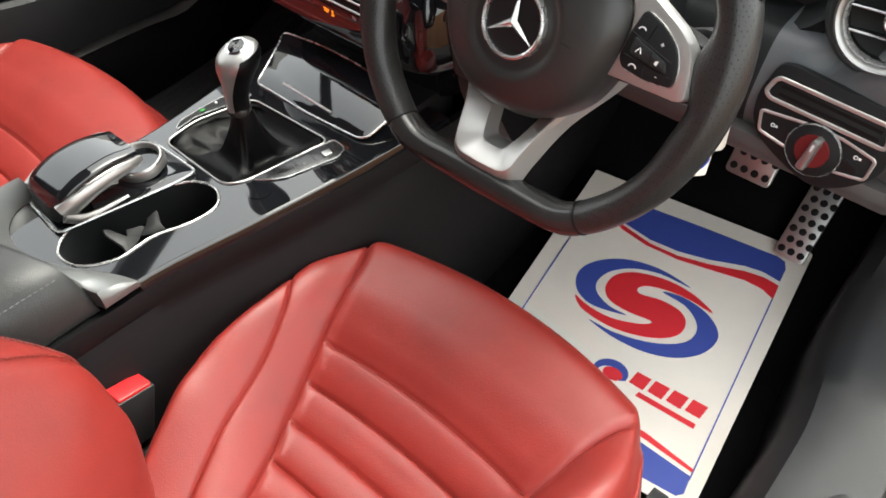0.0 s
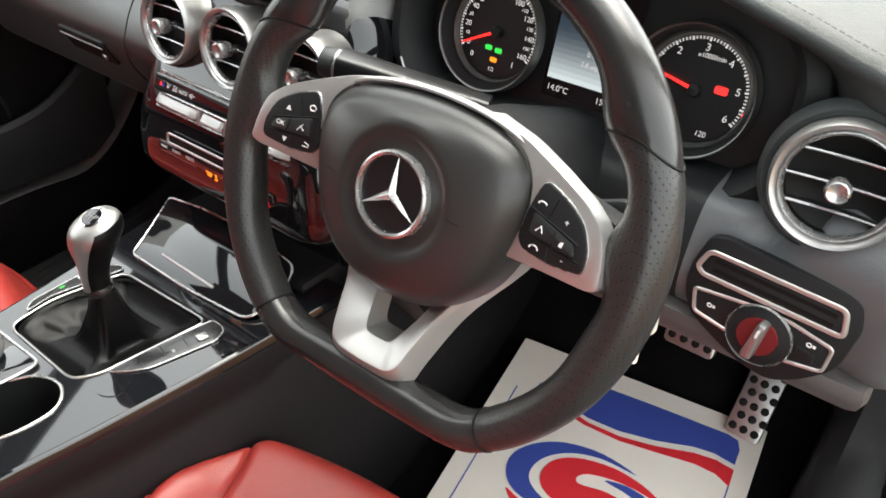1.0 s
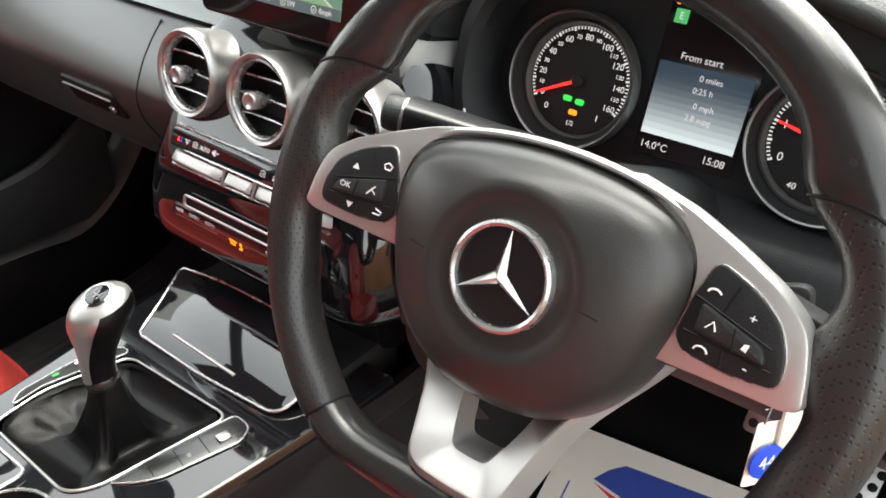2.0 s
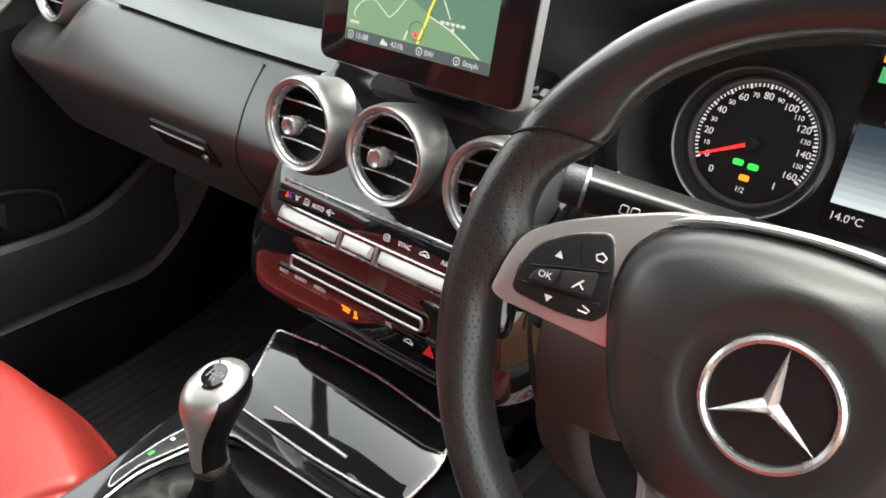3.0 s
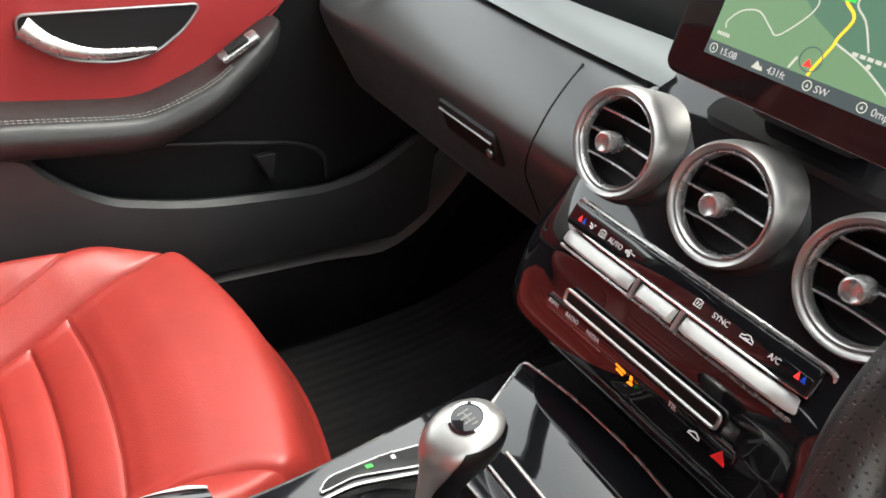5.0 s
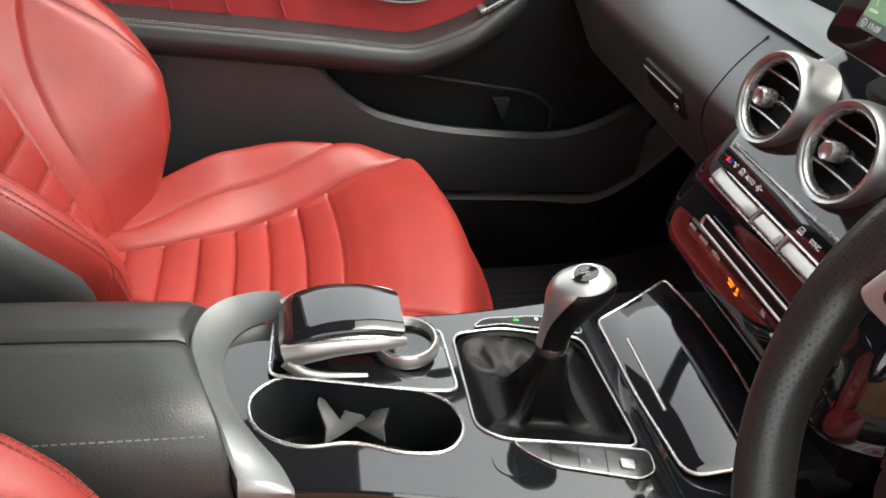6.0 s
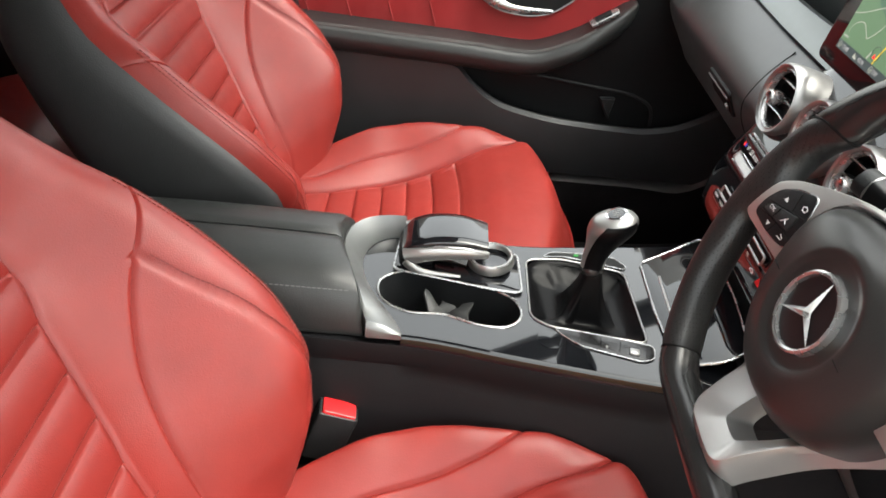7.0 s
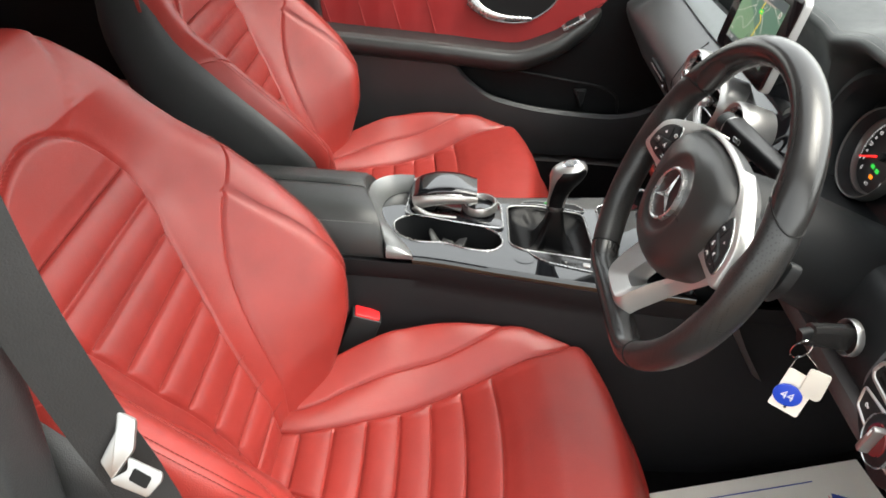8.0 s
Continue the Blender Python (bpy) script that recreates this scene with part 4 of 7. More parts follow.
def inner_swell(a):
    """How far the rim's inner face stands in: thumb rests above the spokes, flares where the spokes join."""
    side = abs(90 - (a if a <= 270 else a - 360))
    return 0.0105 * bump(side, 55, 9) + 0.014 * bump(side, 84, 8) + 0.004 * bump(side, 104, 10)


def rim(a0, a1, n, slant0=0.0, slant1=0.0):
    """A stretch of the rim; its two ends may run slantwise round the section."""
    rings = []
    for i in range(n + 1):
        t = i / n
        sq = 0.945 if i in (0, n) else 0.985 if i in (1, n - 1) else 1.0
        ring = []
        for k in range(24):
            b = 2 * math.pi * k / 24
            deg = a0 + (a1 - a0) * t + (slant0 * (1 - t) + slant1 * t) * math.cos(b)
            a = radians(deg)
            out = Vector((math.cos(a), math.sin(a), 0))
            swell = inner_swell(deg % 360) * max(0.0, -math.cos(b)) ** 1.3
            ring.append(wm @ (out * (rim_r(a) + 0.0153 * sq * math.cos(b) - swell) + Vector((0, 0, 0.0185 * sq * math.sin(b)))))
        rings.append(ring)
    return loft(rings)


part("rim_top", rim(29, 151, 60, -5.5, 5.5), SMOOTHLEATHER, wheel, "smooth worn black leather")
part("rim_side", rim(151, 232, 48, 5.5, 0), PERF, wheel, "perforated black leather")
part("rim_side", rim(-52, 29, 48, 0, -5.5), PERF, wheel, "perforated black leather")
part("rim_bottom", rim(232, 308, 40), SMOOTHLEATHER, wheel, "smooth worn black leather")
for a, slant in ((29, -5.5), (151, 5.5), (232, 0), (308, 0)):
    line_ = []
    for k in range(28):
        b = 2 * math.pi * k / 28
        deg = a + slant * math.cos(b)
        ar = radians(deg)
        line_.append(wm @ (Vector((math.cos(ar), math.sin(ar), 0)) * (rim_r(ar) + 0.0148 * math.cos(b) - inner_swell(deg % 360) * max(0.0, -math.cos(b)) ** 1.3) + Vector((0, 0, 0.0180 * math.sin(b)))))
    ar = radians(a)
    part("rim_seam", sweep(line_, circle(0.0009, 5), closed=True, up=wm.to_3x3() @ Vector((-math.sin(ar), math.cos(ar), 0))), RUBBER, wheel, "dark seam")
for s in (1, -1):
    tw_ = wm @ Matrix.Translation((s * 0.11, 0, 0.003)) @ Matrix.Rotation(radians(-9 * s), 4, "Y") @ Matrix.Translation((-s * 0.11, 0, 0))
    # dark spoke body and silver spoke cover
    sp = [(s * 0.156, 0.030), (s * 0.163, -0.004), (s * 0.150, -0.014), (s * 0.06, -0.020), (s * 0.05, 0.055)]
    part("spoke", slab(rounded(sp, 0.01), wm @ Matrix.Translation((0, 0, -0.026)), 0.024, 0.006), HARD, wheel, "dark spoke")
    co = [(s * 0.040, 0.0705), (s * 0.076, 0.0625), (s * 0.102, 0.0525), (s * 0.128, 0.041), (s * 0.145, 0.029), (s * 0.151, 0.012), (s * 0.1545, -0.007), (s * 0.147, -0.0105), (s * 0.110, -0.0125), (s * 0.082, -0.0145), (s * 0.0880, 0.005), (s * 0.0895, 0.024), (s * 0.0865, 0.040), (s * 0.0765, 0.0530), (s * 0.060, 0.0605), (s * 0.040, 0.0665)]
    cov = part("spoke_cover", slab(rounded(co, [0.002, 0.006, 0.006, 0.006, 0.008, 0.006, 0.004, 0.004, 0.006, 0.003, 0.006, 0.006, 0.006, 0.006, 0.006, 0.002]), tw_ @ Matrix.Translation((0, 0, -0.010)), 0.0150, 0.0018, 2), SPOKESILVER, wheel, "satin silver spoke cover")
    tp_ = tw_ @ Matrix.Translation((0, 0.0165, -0.0022))
    ts_ = tp_ @ Matrix.Translation((s * 0.1165, 0.0025, 0)) @ Matrix.Diagonal((0.85, 0.82, 1, 1)) @ Matrix.Translation((-s * 0.115, -0.006, 0))
    bt = [(s * 0.0985, 0.0275), (s * 0.119, 0.0205), (s * 0.134, 0.0105), (s * 0.1415, -0.004), (s * 0.1425, -0.0185), (s * 0.118, -0.0215), (s * 0.0955, -0.0200), (s * 0.0895, -0.0130), (s * 0.0925, 0.008)]
    pad = part("switch_pad", slab(rounded(bt, 0.006), tp_ @ Matrix.Translation((0, 0, 0.006)), 0.004, 0.0015), HARD, cov, "black switch pad")
    part("pad_frame", sweep([tp_ @ Vector((p.x, p.y, 0.0078)) for p in rounded(bt, 0.006)], circle(0.0009, 6), closed=True, up=WN), BRIGHT, cov, "bright frame")
    bw = rounded([(s * 0.094, 0.011), (s * 0.132, 0.000), (s * 0.136, -0.009), (s * 0.094, -0.006)], 0.003)
    part("rocker", slab(bw, ts_ @ Matrix.Translation((0, 0, 0.0085)), 0.0035, 0.001), BLACK, cov, "raised black rocker")
    for a, b in (((0.088, 0.0135), (0.136, 0.0010)), ((0.088, -0.0085), (0.140, -0.0115)), ((0.106, 0.0100), (0.110, 0.0270)), ((0.112, -0.0095), (0.114, -0.0215)), ((0.116, 0.0045), (0.118, -0.0090))):
        lift = 0.0124 if a[0] == 0.116 else 0.0101
        part("pad_joint", sweep([ts_ @ Vector((s * a[0], a[1], lift)), ts_ @ Vector((s * b[0], b[1], lift))], circle(0.0006, 4), up=WN), RUBBER, cov, "dark joint")

    def ink(bm):
        part("switch_mark", bm, WHITEPAINT, cov, "white switch symbol", 0)
    if s < 0:
        for u, v, t in ((-0.121, 0.0130, 1), (-0.120, -0.0160, -1)):
            ink(slab([(u - 0.0028, v - 0.0018 * t), (u + 0.0028, v - 0.0018 * t), (u, v + 0.0026 * t)], ts_ @ Matrix.Translation((0, 0, 0.0098)), 0.0005))
        ink(text("OK", ts_ @ Matrix.Translation((-0.1255, -0.0020, 0.0120)), 0.0062))
        ink(sweep([ts_ @ Vector((-0.096 + 0.0035 * math.cos(a), 0.0200 + 0.0028 * math.sin(a), 0.0102)) for a in [2 * math.pi * k / 5 + 0.3 for k in range(6)]], circle(0.0005, 4), up=WN))
        ink(sweep([ts_ @ Vector(p) for p in ((-0.107, -0.0035, 0.0123), (-0.101, 0.0035, 0.0123), (-0.104, 0.001, 0.0123), (-0.100, -0.0025, 0.0123))], circle(0.0005, 4), up=WN))
        ink(sweep([ts_ @ Vector(p) for p in ((-0.100, -0.0165, 0.0102), (-0.094, -0.0165, 0.0102), (-0.093, -0.0145, 0.0102), (-0.098, -0.0125, 0.0102))], circle(0.0005, 4), up=WN))
    else:
        ink(sweep([ts_ @ Vector((0.098 + 0.004 * math.cos(a), 0.0175 + 0.003 * math.sin(a), 0.0102)) for a in [0.4 + math.pi * k / 6 for k in range(6)]], circle(0.0006, 4), up=WN))
        ink(sweep([ts_ @ Vector((0.101 + 0.004 * math.cos(a), -0.0170 + 0.003 * math.sin(a), 0.0102)) for a in [math.pi * k / 6 for k in range(7)]], circle(0.0006, 4), up=WN))
        ink(sweep([ts_ @ Vector(p) for p in ((0.100, -0.002, 0.0123), (0.104, 0.003, 0.0123), (0.106, -0.002, 0.0123))], circle(0.0005, 4), up=WN))
        ink(slab([(0.122, -0.005), (0.125, -0.006), (0.126, -0.001), (0.123, -0.002)], ts_ @ Matrix.Translation((0, 0, 0.0121)), 0.0004))
        ink(text("+", ts_ @ Matrix.Translation((0.122, 0.0125, 0.0099)), 0.008))
        ink(text("-", ts_ @ Matrix.Translation((0.127, -0.0150, 0.0099)), 0.009))
# airbag cover
half_pad = [(0.032, 0.0670), (0.060, 0.0615), (0.0780, 0.0530), (0.0890, 0.040), (0.0930, 0.022), (0.0910, 0.002), (0.0845, -0.022), (0.073, -0.046), (0.055, -0.065), (0.031, -0.0770)]
padline = catmull([(0.0, 0.0690, 0)] + [(x, y, 0) for x, y in half_pad] + [(0.0, -0.081, 0)] + [(-x, y, 0) for x, y in half_pad[::-1]], 6)
rings = []
for sc, w in ((1.0, -0.024), (1.0, -0.008), (0.985, -0.001), (0.95, 0.0065), (0.88, 0.0150), (0.80, 0.0205), (0.72, 0.0245), (0.66, 0.0265), (0.61, 0.0268), (0.56, 0.0250), (0.52, 0.0240), (0.25, 0.0240), (0.02, 0.0240)):
    ring = []
    for p in padline:
        q = p * sc
        if sc < 0.8:
            f = smoothstep(0.86, 0.66, sc)
            rr = sc * 0.074
            q = q.lerp(p.normalized() * rr, f)
        ring.append(wm @ Vector((q.x, q.y, w)))
    rings.append(ring)
part("airbag_cover", loft(rings, cap1=True), AIRBAG, wheel, "black soft airbag cover")
for s in (1, -1):
    part("cover_mark", sweep([wm @ Vector((s * 0.053 - 0.005, 0.0005, 0.0297)), wm @ Vector((s * 0.053 + 0.005, -0.0005, 0.0297))], circle(0.0005, 5), up=WN), RUBBER, wheel)
edge = [wm @ Vector((p.x * 1.015, p.y * 1.015 + 0.001, -0.003)) for p in padline]
part("cover_edge", sweep(edge[-22:] + edge[:23], circle(0.0026, 10, 0.0060), up=WN), SPOKESILVER, wheel, "silver line over the airbag cover")
part("emblem_ring", lathe([(0.0262, 0.0240), (0.0268, 0.0290), (0.0285, 0.0300), (0.0302, 0.0290), (0.0308, 0.0240)], wm, 56), BRIGHT, wheel, "chrome ring emblem")
part("emblem_field", lathe([(0.0270, 0.0238), (0.0265, 0.0262), (0.0, 0.0264)], wm, 40), DIALBLACK, wheel, "black emblem field")
for a in (90, 210, 330):
    ar = radians(a)
    d, sd = Vector((math.cos(ar), math.sin(ar), 0)), Vector((-math.sin(ar), math.cos(ar), 0))
    bm = bmesh.new()
    tip, l, r, o, k = (bm.verts.new(wm @ p) for p in (d * 0.0268 + Vector((0, 0, 0.0275)), sd * 0.0042 - d * 0.0024 + Vector((0, 0, 0.0270)), -sd * 0.0042 - d * 0.0024 + Vector((0, 0, 0.0270)), Vector((0, 0, 0.0305)), d * 0.012 + Vector((0, 0, 0.0296))))
    bm.faces.new((o, l, k)); bm.faces.new((l, tip, k)); bm.faces.new((k, tip, r)); bm.faces.new((o, k, r))
    part("emblem_arm", bm, BRIGHT, wheel, "chrome emblem arm", 0)

# lower twin spoke: a raised rim line, an inner slope down to a small opening, an outer skirt
def spoke_line(pts):
    half = [Vector(p) for p in pts]
    return catmull([Vector((-p.x, p.y, p.z)) for p in half] + half[::-1], 6, False)


skirt_low = spoke_line([(0.094, -0.014, -0.036), (0.082, -0.036, -0.034), (0.055, -0.078, -0.026), (0.042, -0.118, -0.010), (0.037, -0.138, -0.002), (0.026, -0.1455, 0.000), (0.010, -0.147, 0.001)])
skirt_top = spoke_line([(0.089, -0.015, -0.026), (0.077, -0.035, -0.022), (0.050, -0.075, -0.010), (0.038, -0.110, 0.005), (0.034, -0.128, 0.011), (0.025, -0.1350, 0.013), (0.010, -0.1365, 0.0135)])
crest = spoke_line([(0.086, -0.016, -0.023), (0.074, -0.034, -0.019), (0.047, -0.0725, -0.007), (0.036, -0.105, 0.009), (0.0315, -0.121, 0.015), (0.0235, -0.1280, 0.0170), (0.010, -0.1295, 0.0175)])
crest_in = spoke_line([(0.0845, -0.016, -0.0235), (0.0725, -0.034, -0.0195), (0.0455, -0.072, -0.0078), (0.0345, -0.104, 0.008), (0.030, -0.1195, 0.0140), (0.0225, -0.1265, 0.0158), (0.0095, -0.128, 0.0163)])
lip = spoke_line([(0.078, -0.018, -0.046), (0.064, -0.036, -0.042), (0.030, -0.074, -0.028), (0.0205, -0.097, -0.012), (0.0150, -0.1095, -0.003), (0.0115, -0.1150, 0.000), (0.005, -0.1160, 0.001)])
lip_low = spoke_line([(0.076, -0.018, -0.056), (0.062, -0.036, -0.054), (0.028, -0.074, -0.046), (0.0190, -0.096, -0.034), (0.0140, -0.1080, -0.026), (0.0105, -0.1130, -0.024), (0.005, -0.1140, -0.024)])
part("lower_spoke", loft([[wm @ p for p in row] for row in (skirt_low, skirt_top, crest, crest_in, lip, lip_low)], closed=False), SPOKESILVER, wheel, "satin silver lower spoke", 28)
part("spoke_fill", slab(rounded([(-0.07, -0.02), (0.07, -0.02), (0.030, -0.080), (-0.030, -0.080)], 0.01), wm @ Matrix.Translation((0, 0, -0.056)), 0.012, 0.003), HARD, wheel, "dark hub behind the spokes")
part("column", sweep([wm @ Vector((0, 0, -0.02)), wm @ Vector((0, 0.002, -0.06)), wm @ Vector((0, 0.004, -0.12)), wm @ Vector((0, 0.0, -0.26))], lambda t: circle(0.055 + 0.012 * t, 24), up=(1, 0, 0)), HARD, wheel, "dark steering column shroud")
for s in (1, -1):
    pd = [(s * 0.085, 0.03), (s * 0.135, 0.05), (s * 0.14, 0.02), (s * 0.125, -0.005), (s * 0.09, -0.005)]
    part("column_side", slab(rounded(pd, 0.01), wm @ Matrix.Translation((0, -0.01, -0.062)), 0.012, 0.004), HARD, wheel, "dark paddle behind the spoke")

# ---- stalk on the column ----
STALKBLACK = material("stalk_black", (0.010, 0.010, 0.011), 0.34, grain=0.1, spec=0.4)
stalk = tagged(empty("indicator_stalk", (0.25, 0.39, 0.70)), "black indicator stalk with printed symbols", "control stalk")
sp0, sp1 = Vector((0.343, 0.456, 0.690)), Vector((0.200, 0.397, 0.713))
d = (sp1 - sp0)
part("stem", sweep([sp0 + d * t for t in (0, 0.25, 0.5, 0.70, 0.888)], lambda t: rounded([(-0.012 - 0.003 * t, -0.008 - 0.004 * t), (0.012 + 0.003 * t, -0.008 - 0.004 * t), (0.012 + 0.003 * t, 0.009 + 0.004 * t), (-0.012 - 0.003 * t, 0.009 + 0.004 * t)], 0.006, 3)), STALKBLACK, stalk, "black stem")
part("ring", sweep([sp0 + d * t for t in (0.890, 0.905)], circle(0.0148, 20, 0.0138)), SILVER, stalk, "pale grey ring")
part("end_cap", sweep([sp0 + d * t for t in (0.907, 0.94, 0.97, 0.99, 1.0)], lambda t: circle(0.0148 * (1 - 0.30 * t ** 6), 20, 0.0135 * (1 - 0.30 * t ** 6))), BLACK, stalk, "black rotary end cap")
sn = Vector((0.381, -0.924, 0.0))
mk = frame_of(sp0 + d * 0.70 + sn * 0.0142, -d, sn)
for u0, u1 in ((-0.006, -0.001), (0.001, 0.006)):
    part("symbol", sweep([mk @ Vector((p.x, p.y, 0.0008)) for p in rounded([(u0, -0.003), (u1, -0.003), (u1, 0.003), (u0, 0.003)], 0.001, 2)], circle(0.0004, 4), closed=True, up=sn), WHITEPAINT, stalk, "white wiper symbol")

# ---- light switch panel ----
lp = tagged(empty("light_switch_panel", (0.62, 0.42, 0.60)), "dark panel with a rotary light switch and silver outlines", "switch panel")
lm = frame_of((0.611, 0.4765, 0.578), (1, -0.10, 0), (-0.10, -0.985, 0.12))
bz = rounded([(-0.0645, 0.052), (-0.050, 0.056), (0.0445, 0.0535), (0.059, 0.0505), (0.0645, 0.028), (0.0626, 0.016), (0.060, -0.010), (0.041, -0.032), (0.018, -0.048), (-0.007, -0.046), (-0.030, -0.038), (-0.0555, -0.026), (-0.070, -0.010), (-0.074, 0.017)], 0.012)
part("bezel", slab(bz, lm @ Matrix.Translation((0, 0, -0.006)), 0.008, 0.002), HARD, lp, "dark matt bezel")
sl_o = rounded([(-0.066, 0.0235), (-0.0595, 0.0410), (0.0505, 0.0425), (0.0555, 0.0205), (-0.060, 0.0185)], [0.004, 0.006, 0.006, 0.006, 0.004])
part("slot_body", slab(sl_o, lm @ Matrix.Translation((0, 0, 0.001)), 0.003, 0.001), HARD, lp, "black slotted tray")
part("slot_frame", sweep([lm @ Vector((p.x, p.y, 0.0045)) for p in sl_o], circle(0.0023, 8, 0.0018), closed=True, up=(0, -1, 0.1)), SPOKESILVER, lp, "bright frame")
for v in (0.0260, 0.0345):
    part("slot", slab([(-0.054, v - 0.0019), (0.046, v - 0.0019), (0.046, v + 0.0019), (-0.052, v + 0.0019)], lm @ Matrix.Translation((0, 0, 0.0037)), 0.0008), RUBBER, lp, "dark slot")
sw_o = rounded([(-0.0624, 0.0035), (-0.0147, 0.0112), (0.0174, 0.0128), (0.0525, 0.0075), (0.0515, -0.0150), (0.025, -0.0212), (-0.029, -0.0207), (-0.0575, -0.0170)], 0.004)
part("switch_plate", slab(sw_o, lm @ Matrix.Translation((0, 0, 0.001)), 0.003, 0.001), HARD, lp, "black switch plate")
part("plate_frame", sweep([lm @ Vector((p.x, p.y, 0.0042)) for p in sw_o], circle(0.0017, 6), closed=True, up=(0, -1, 0.1)), SPOKESILVER, lp, "bright outline")
km = lm @ Matrix.Translation((-0.001, -0.0100, 0.003)) @ Matrix.Scale(0.93, 4)
part("dial_base", lathe([(0.0285, 0.0), (0.0285, 0.004), (0.0265, 0.0055), (0.0, 0.0055)], km, 44), HARD, lp, "black dial")
part("dial_ring", lathe([(0.0270, 0.0035), (0.0285, 0.0062), (0.0295, 0.0035)], km, 44), BRIGHT, lp, "silver ring")
part("dial_face", lathe([(0.0180, 0.0055), (0.0175, 0.0075), (0.0, 0.0078)], km, 36), BELOWKNOB, lp, "glossy inner face with its red reflection painted in")
grip = part("grip", slab(rounded([(-0.0050, -0.019), (0.0050, -0.019), (0.0040, 0.019), (-0.0040, 0.019)], 0.004), km @ Matrix.Rotation(radians(-8), 4, "Z") @ Matrix.Translation((0.001, 0, 0.006)), 0.013, 0.003), SILVER, lp, "satin silver grip")
part("grip_mark", slab([(-0.0012, 0.006), (0.0012, 0.006), (0.0012, 0.014), (-0.0012, 0.014)], km @ Matrix.Rotation(radians(-8), 4, "Z") @ Matrix.Translation((0.001, 0, 0.0188)), 0.0006), WHITEPAINT, grip)
sy = []
for u, v in ((-0.046, -0.006), (0.036, 0.002)):
    sy.append(sweep([lm @ Vector((u + 0.0018 * math.cos(a), v + 0.0018 * math.sin(a), 0.0045)) for a in [2 * math.pi * k / 10 for k in range(10)]], circle(0.0005, 4), closed=True, up=(0, -1, 0.1)))
    sy.append(slab([(u + 0.0028, v - 0.0012), (u + 0.0050, v - 0.0012), (u + 0.0050, v + 0.0012), (u + 0.0028, v + 0.0012)], lm @ Matrix.Translation((0, 0, 0.0042)), 0.0004))
for bmk in sy:
    part("symbol", bmk, WHITEPAINT, lp, "white symbol")
part("lift_key", slab(rounded([(0.029, -0.012), (0.043, -0.013), (0.043, -0.0045), (0.029, -0.0035)], 0.001), lm @ Matrix.Translation((0, 0, 0.0035)), 0.002, 0.0006), HARD, lp, "grey key")

# ---- ignition key with tags ----
key = tagged(empty("ignition_key", (0.53, 0.43, 0.62)), "black car key in the ignition with paper tags hanging", "key")
part("lock_ring", lathe([(0.0205, -0.004), (0.0205, 0.003), (0.0195, 0.0045), (0.0182, 0.003), (0.0182, -0.004)], frame_of((0.496, 0.476, 0.602), (1, 0, 0), (0.1, -0.98, 0.1)), 32), SILVER, key, "silver ignition ring")
part("fob", sweep([(0.496, 0.476, 0.602), (0.499, 0.460, 0.605), (0.505, 0.438, 0.610), (0.509, 0.424, 0.613)], lambda t: rounded([(-0.008, -0.0150 + 0.003 * t), (0.008, -0.0150 + 0.003 * t), (0.008, 0.0150 - 0.003 * t), (-0.008, 0.0150 - 0.003 * t)], 0.006, 3)), SMOOTHLEATHER, key, "black key fob")
part("fob_end", sweep([(0.508, 0.428, 0.613), (0.511, 0.418, 0.613), (0.512, 0.414, 0.612)], lambda t: rounded([(-0.0050, -0.0085), (0.0050, -0.0085), (0.0050, 0.0085), (-0.0050, 0.0085)], 0.004, 3)), HARD, key, "black key end")
part("ring", sweep([(0.513 + 0.003 * math.sin(a), 0.421 + 0.010 * math.cos(a), 0.596 + 0.014 * math.sin(a)) for a in [2 * math.pi * k / 24 for k in range(24)]], circle(0.0009, 6), closed=True, up=(1, 0, 0)), CHROME, key, "key ring")
tm = frame_of((0.518, 0.429, 0.539), (0.50, 0.86, 0.08), (0.845, -0.507, 0.169)) @ Matrix.Scale(0.88, 4)
part("paper_tag", slab(rounded([(-0.0185, -0.029), (0.0185, -0.029), (0.0185, 0.029), (-0.0185, 0.029)], 0.003), tm @ Matrix.Rotation(radians(-13), 4, "Z"), 0.0008), PAPER, key, "cream paper tag")
part("tag_hole", lathe([(0.0018, 0.0), (0.0, 0.0002)], tm @ Matrix.Translation((-0.004, -0.022, 0.0010)), 12), RUBBER, key, "punched hole")
part("white_tag", slab(rounded([(-0.013, -0.019), (0.009, -0.020), (0.013, -0.015), (0.013, 0.019), (-0.012, 0.019)], 0.004), tm @ Matrix.Translation((0.020, 0.021, 0.003)) @ Matrix.Rotation(radians(-8), 4, "Z"), 0.003, 0.001), WHITEPLASTIC, key, "cream plastic tag")
disc = part("number_disc", slab([(0.0170 * math.cos(a), 0.0150 * math.sin(a)) for a in [2 * math.pi * k / 28 for k in range(28)]], tm @ Matrix.Translation((-0.005, -0.003, 0.0045)), 0.0018, 0.0006), BLUEPLASTIC, key, "round blue disc")
part("number", text("44", tm @ Matrix.Translation((-0.005, -0.004, 0.0064)) @ Matrix.Rotation(radians(-8), 4, "Z"), 0.016, 0.0002), WHITEPAINT, disc, "white numerals", 0)
for p0, p1 in (((0.513, 0.421, 0.588), (0.512, 0.418, 0.570)), ((0.514, 0.428, 0.592), (0.522, 0.444, 0.576))):
    part("wire", sweep([p0, p1], circle(0.0007, 5), up=(1, 0, 0)), CHROME, key, "thin wire loop")

# ---- centre console ----
con = tagged(empty("centre_console", (0, 0.1, 0.3)), "black centre console with glossy deck and silver outlines", "centre console")
DZ = 0.400


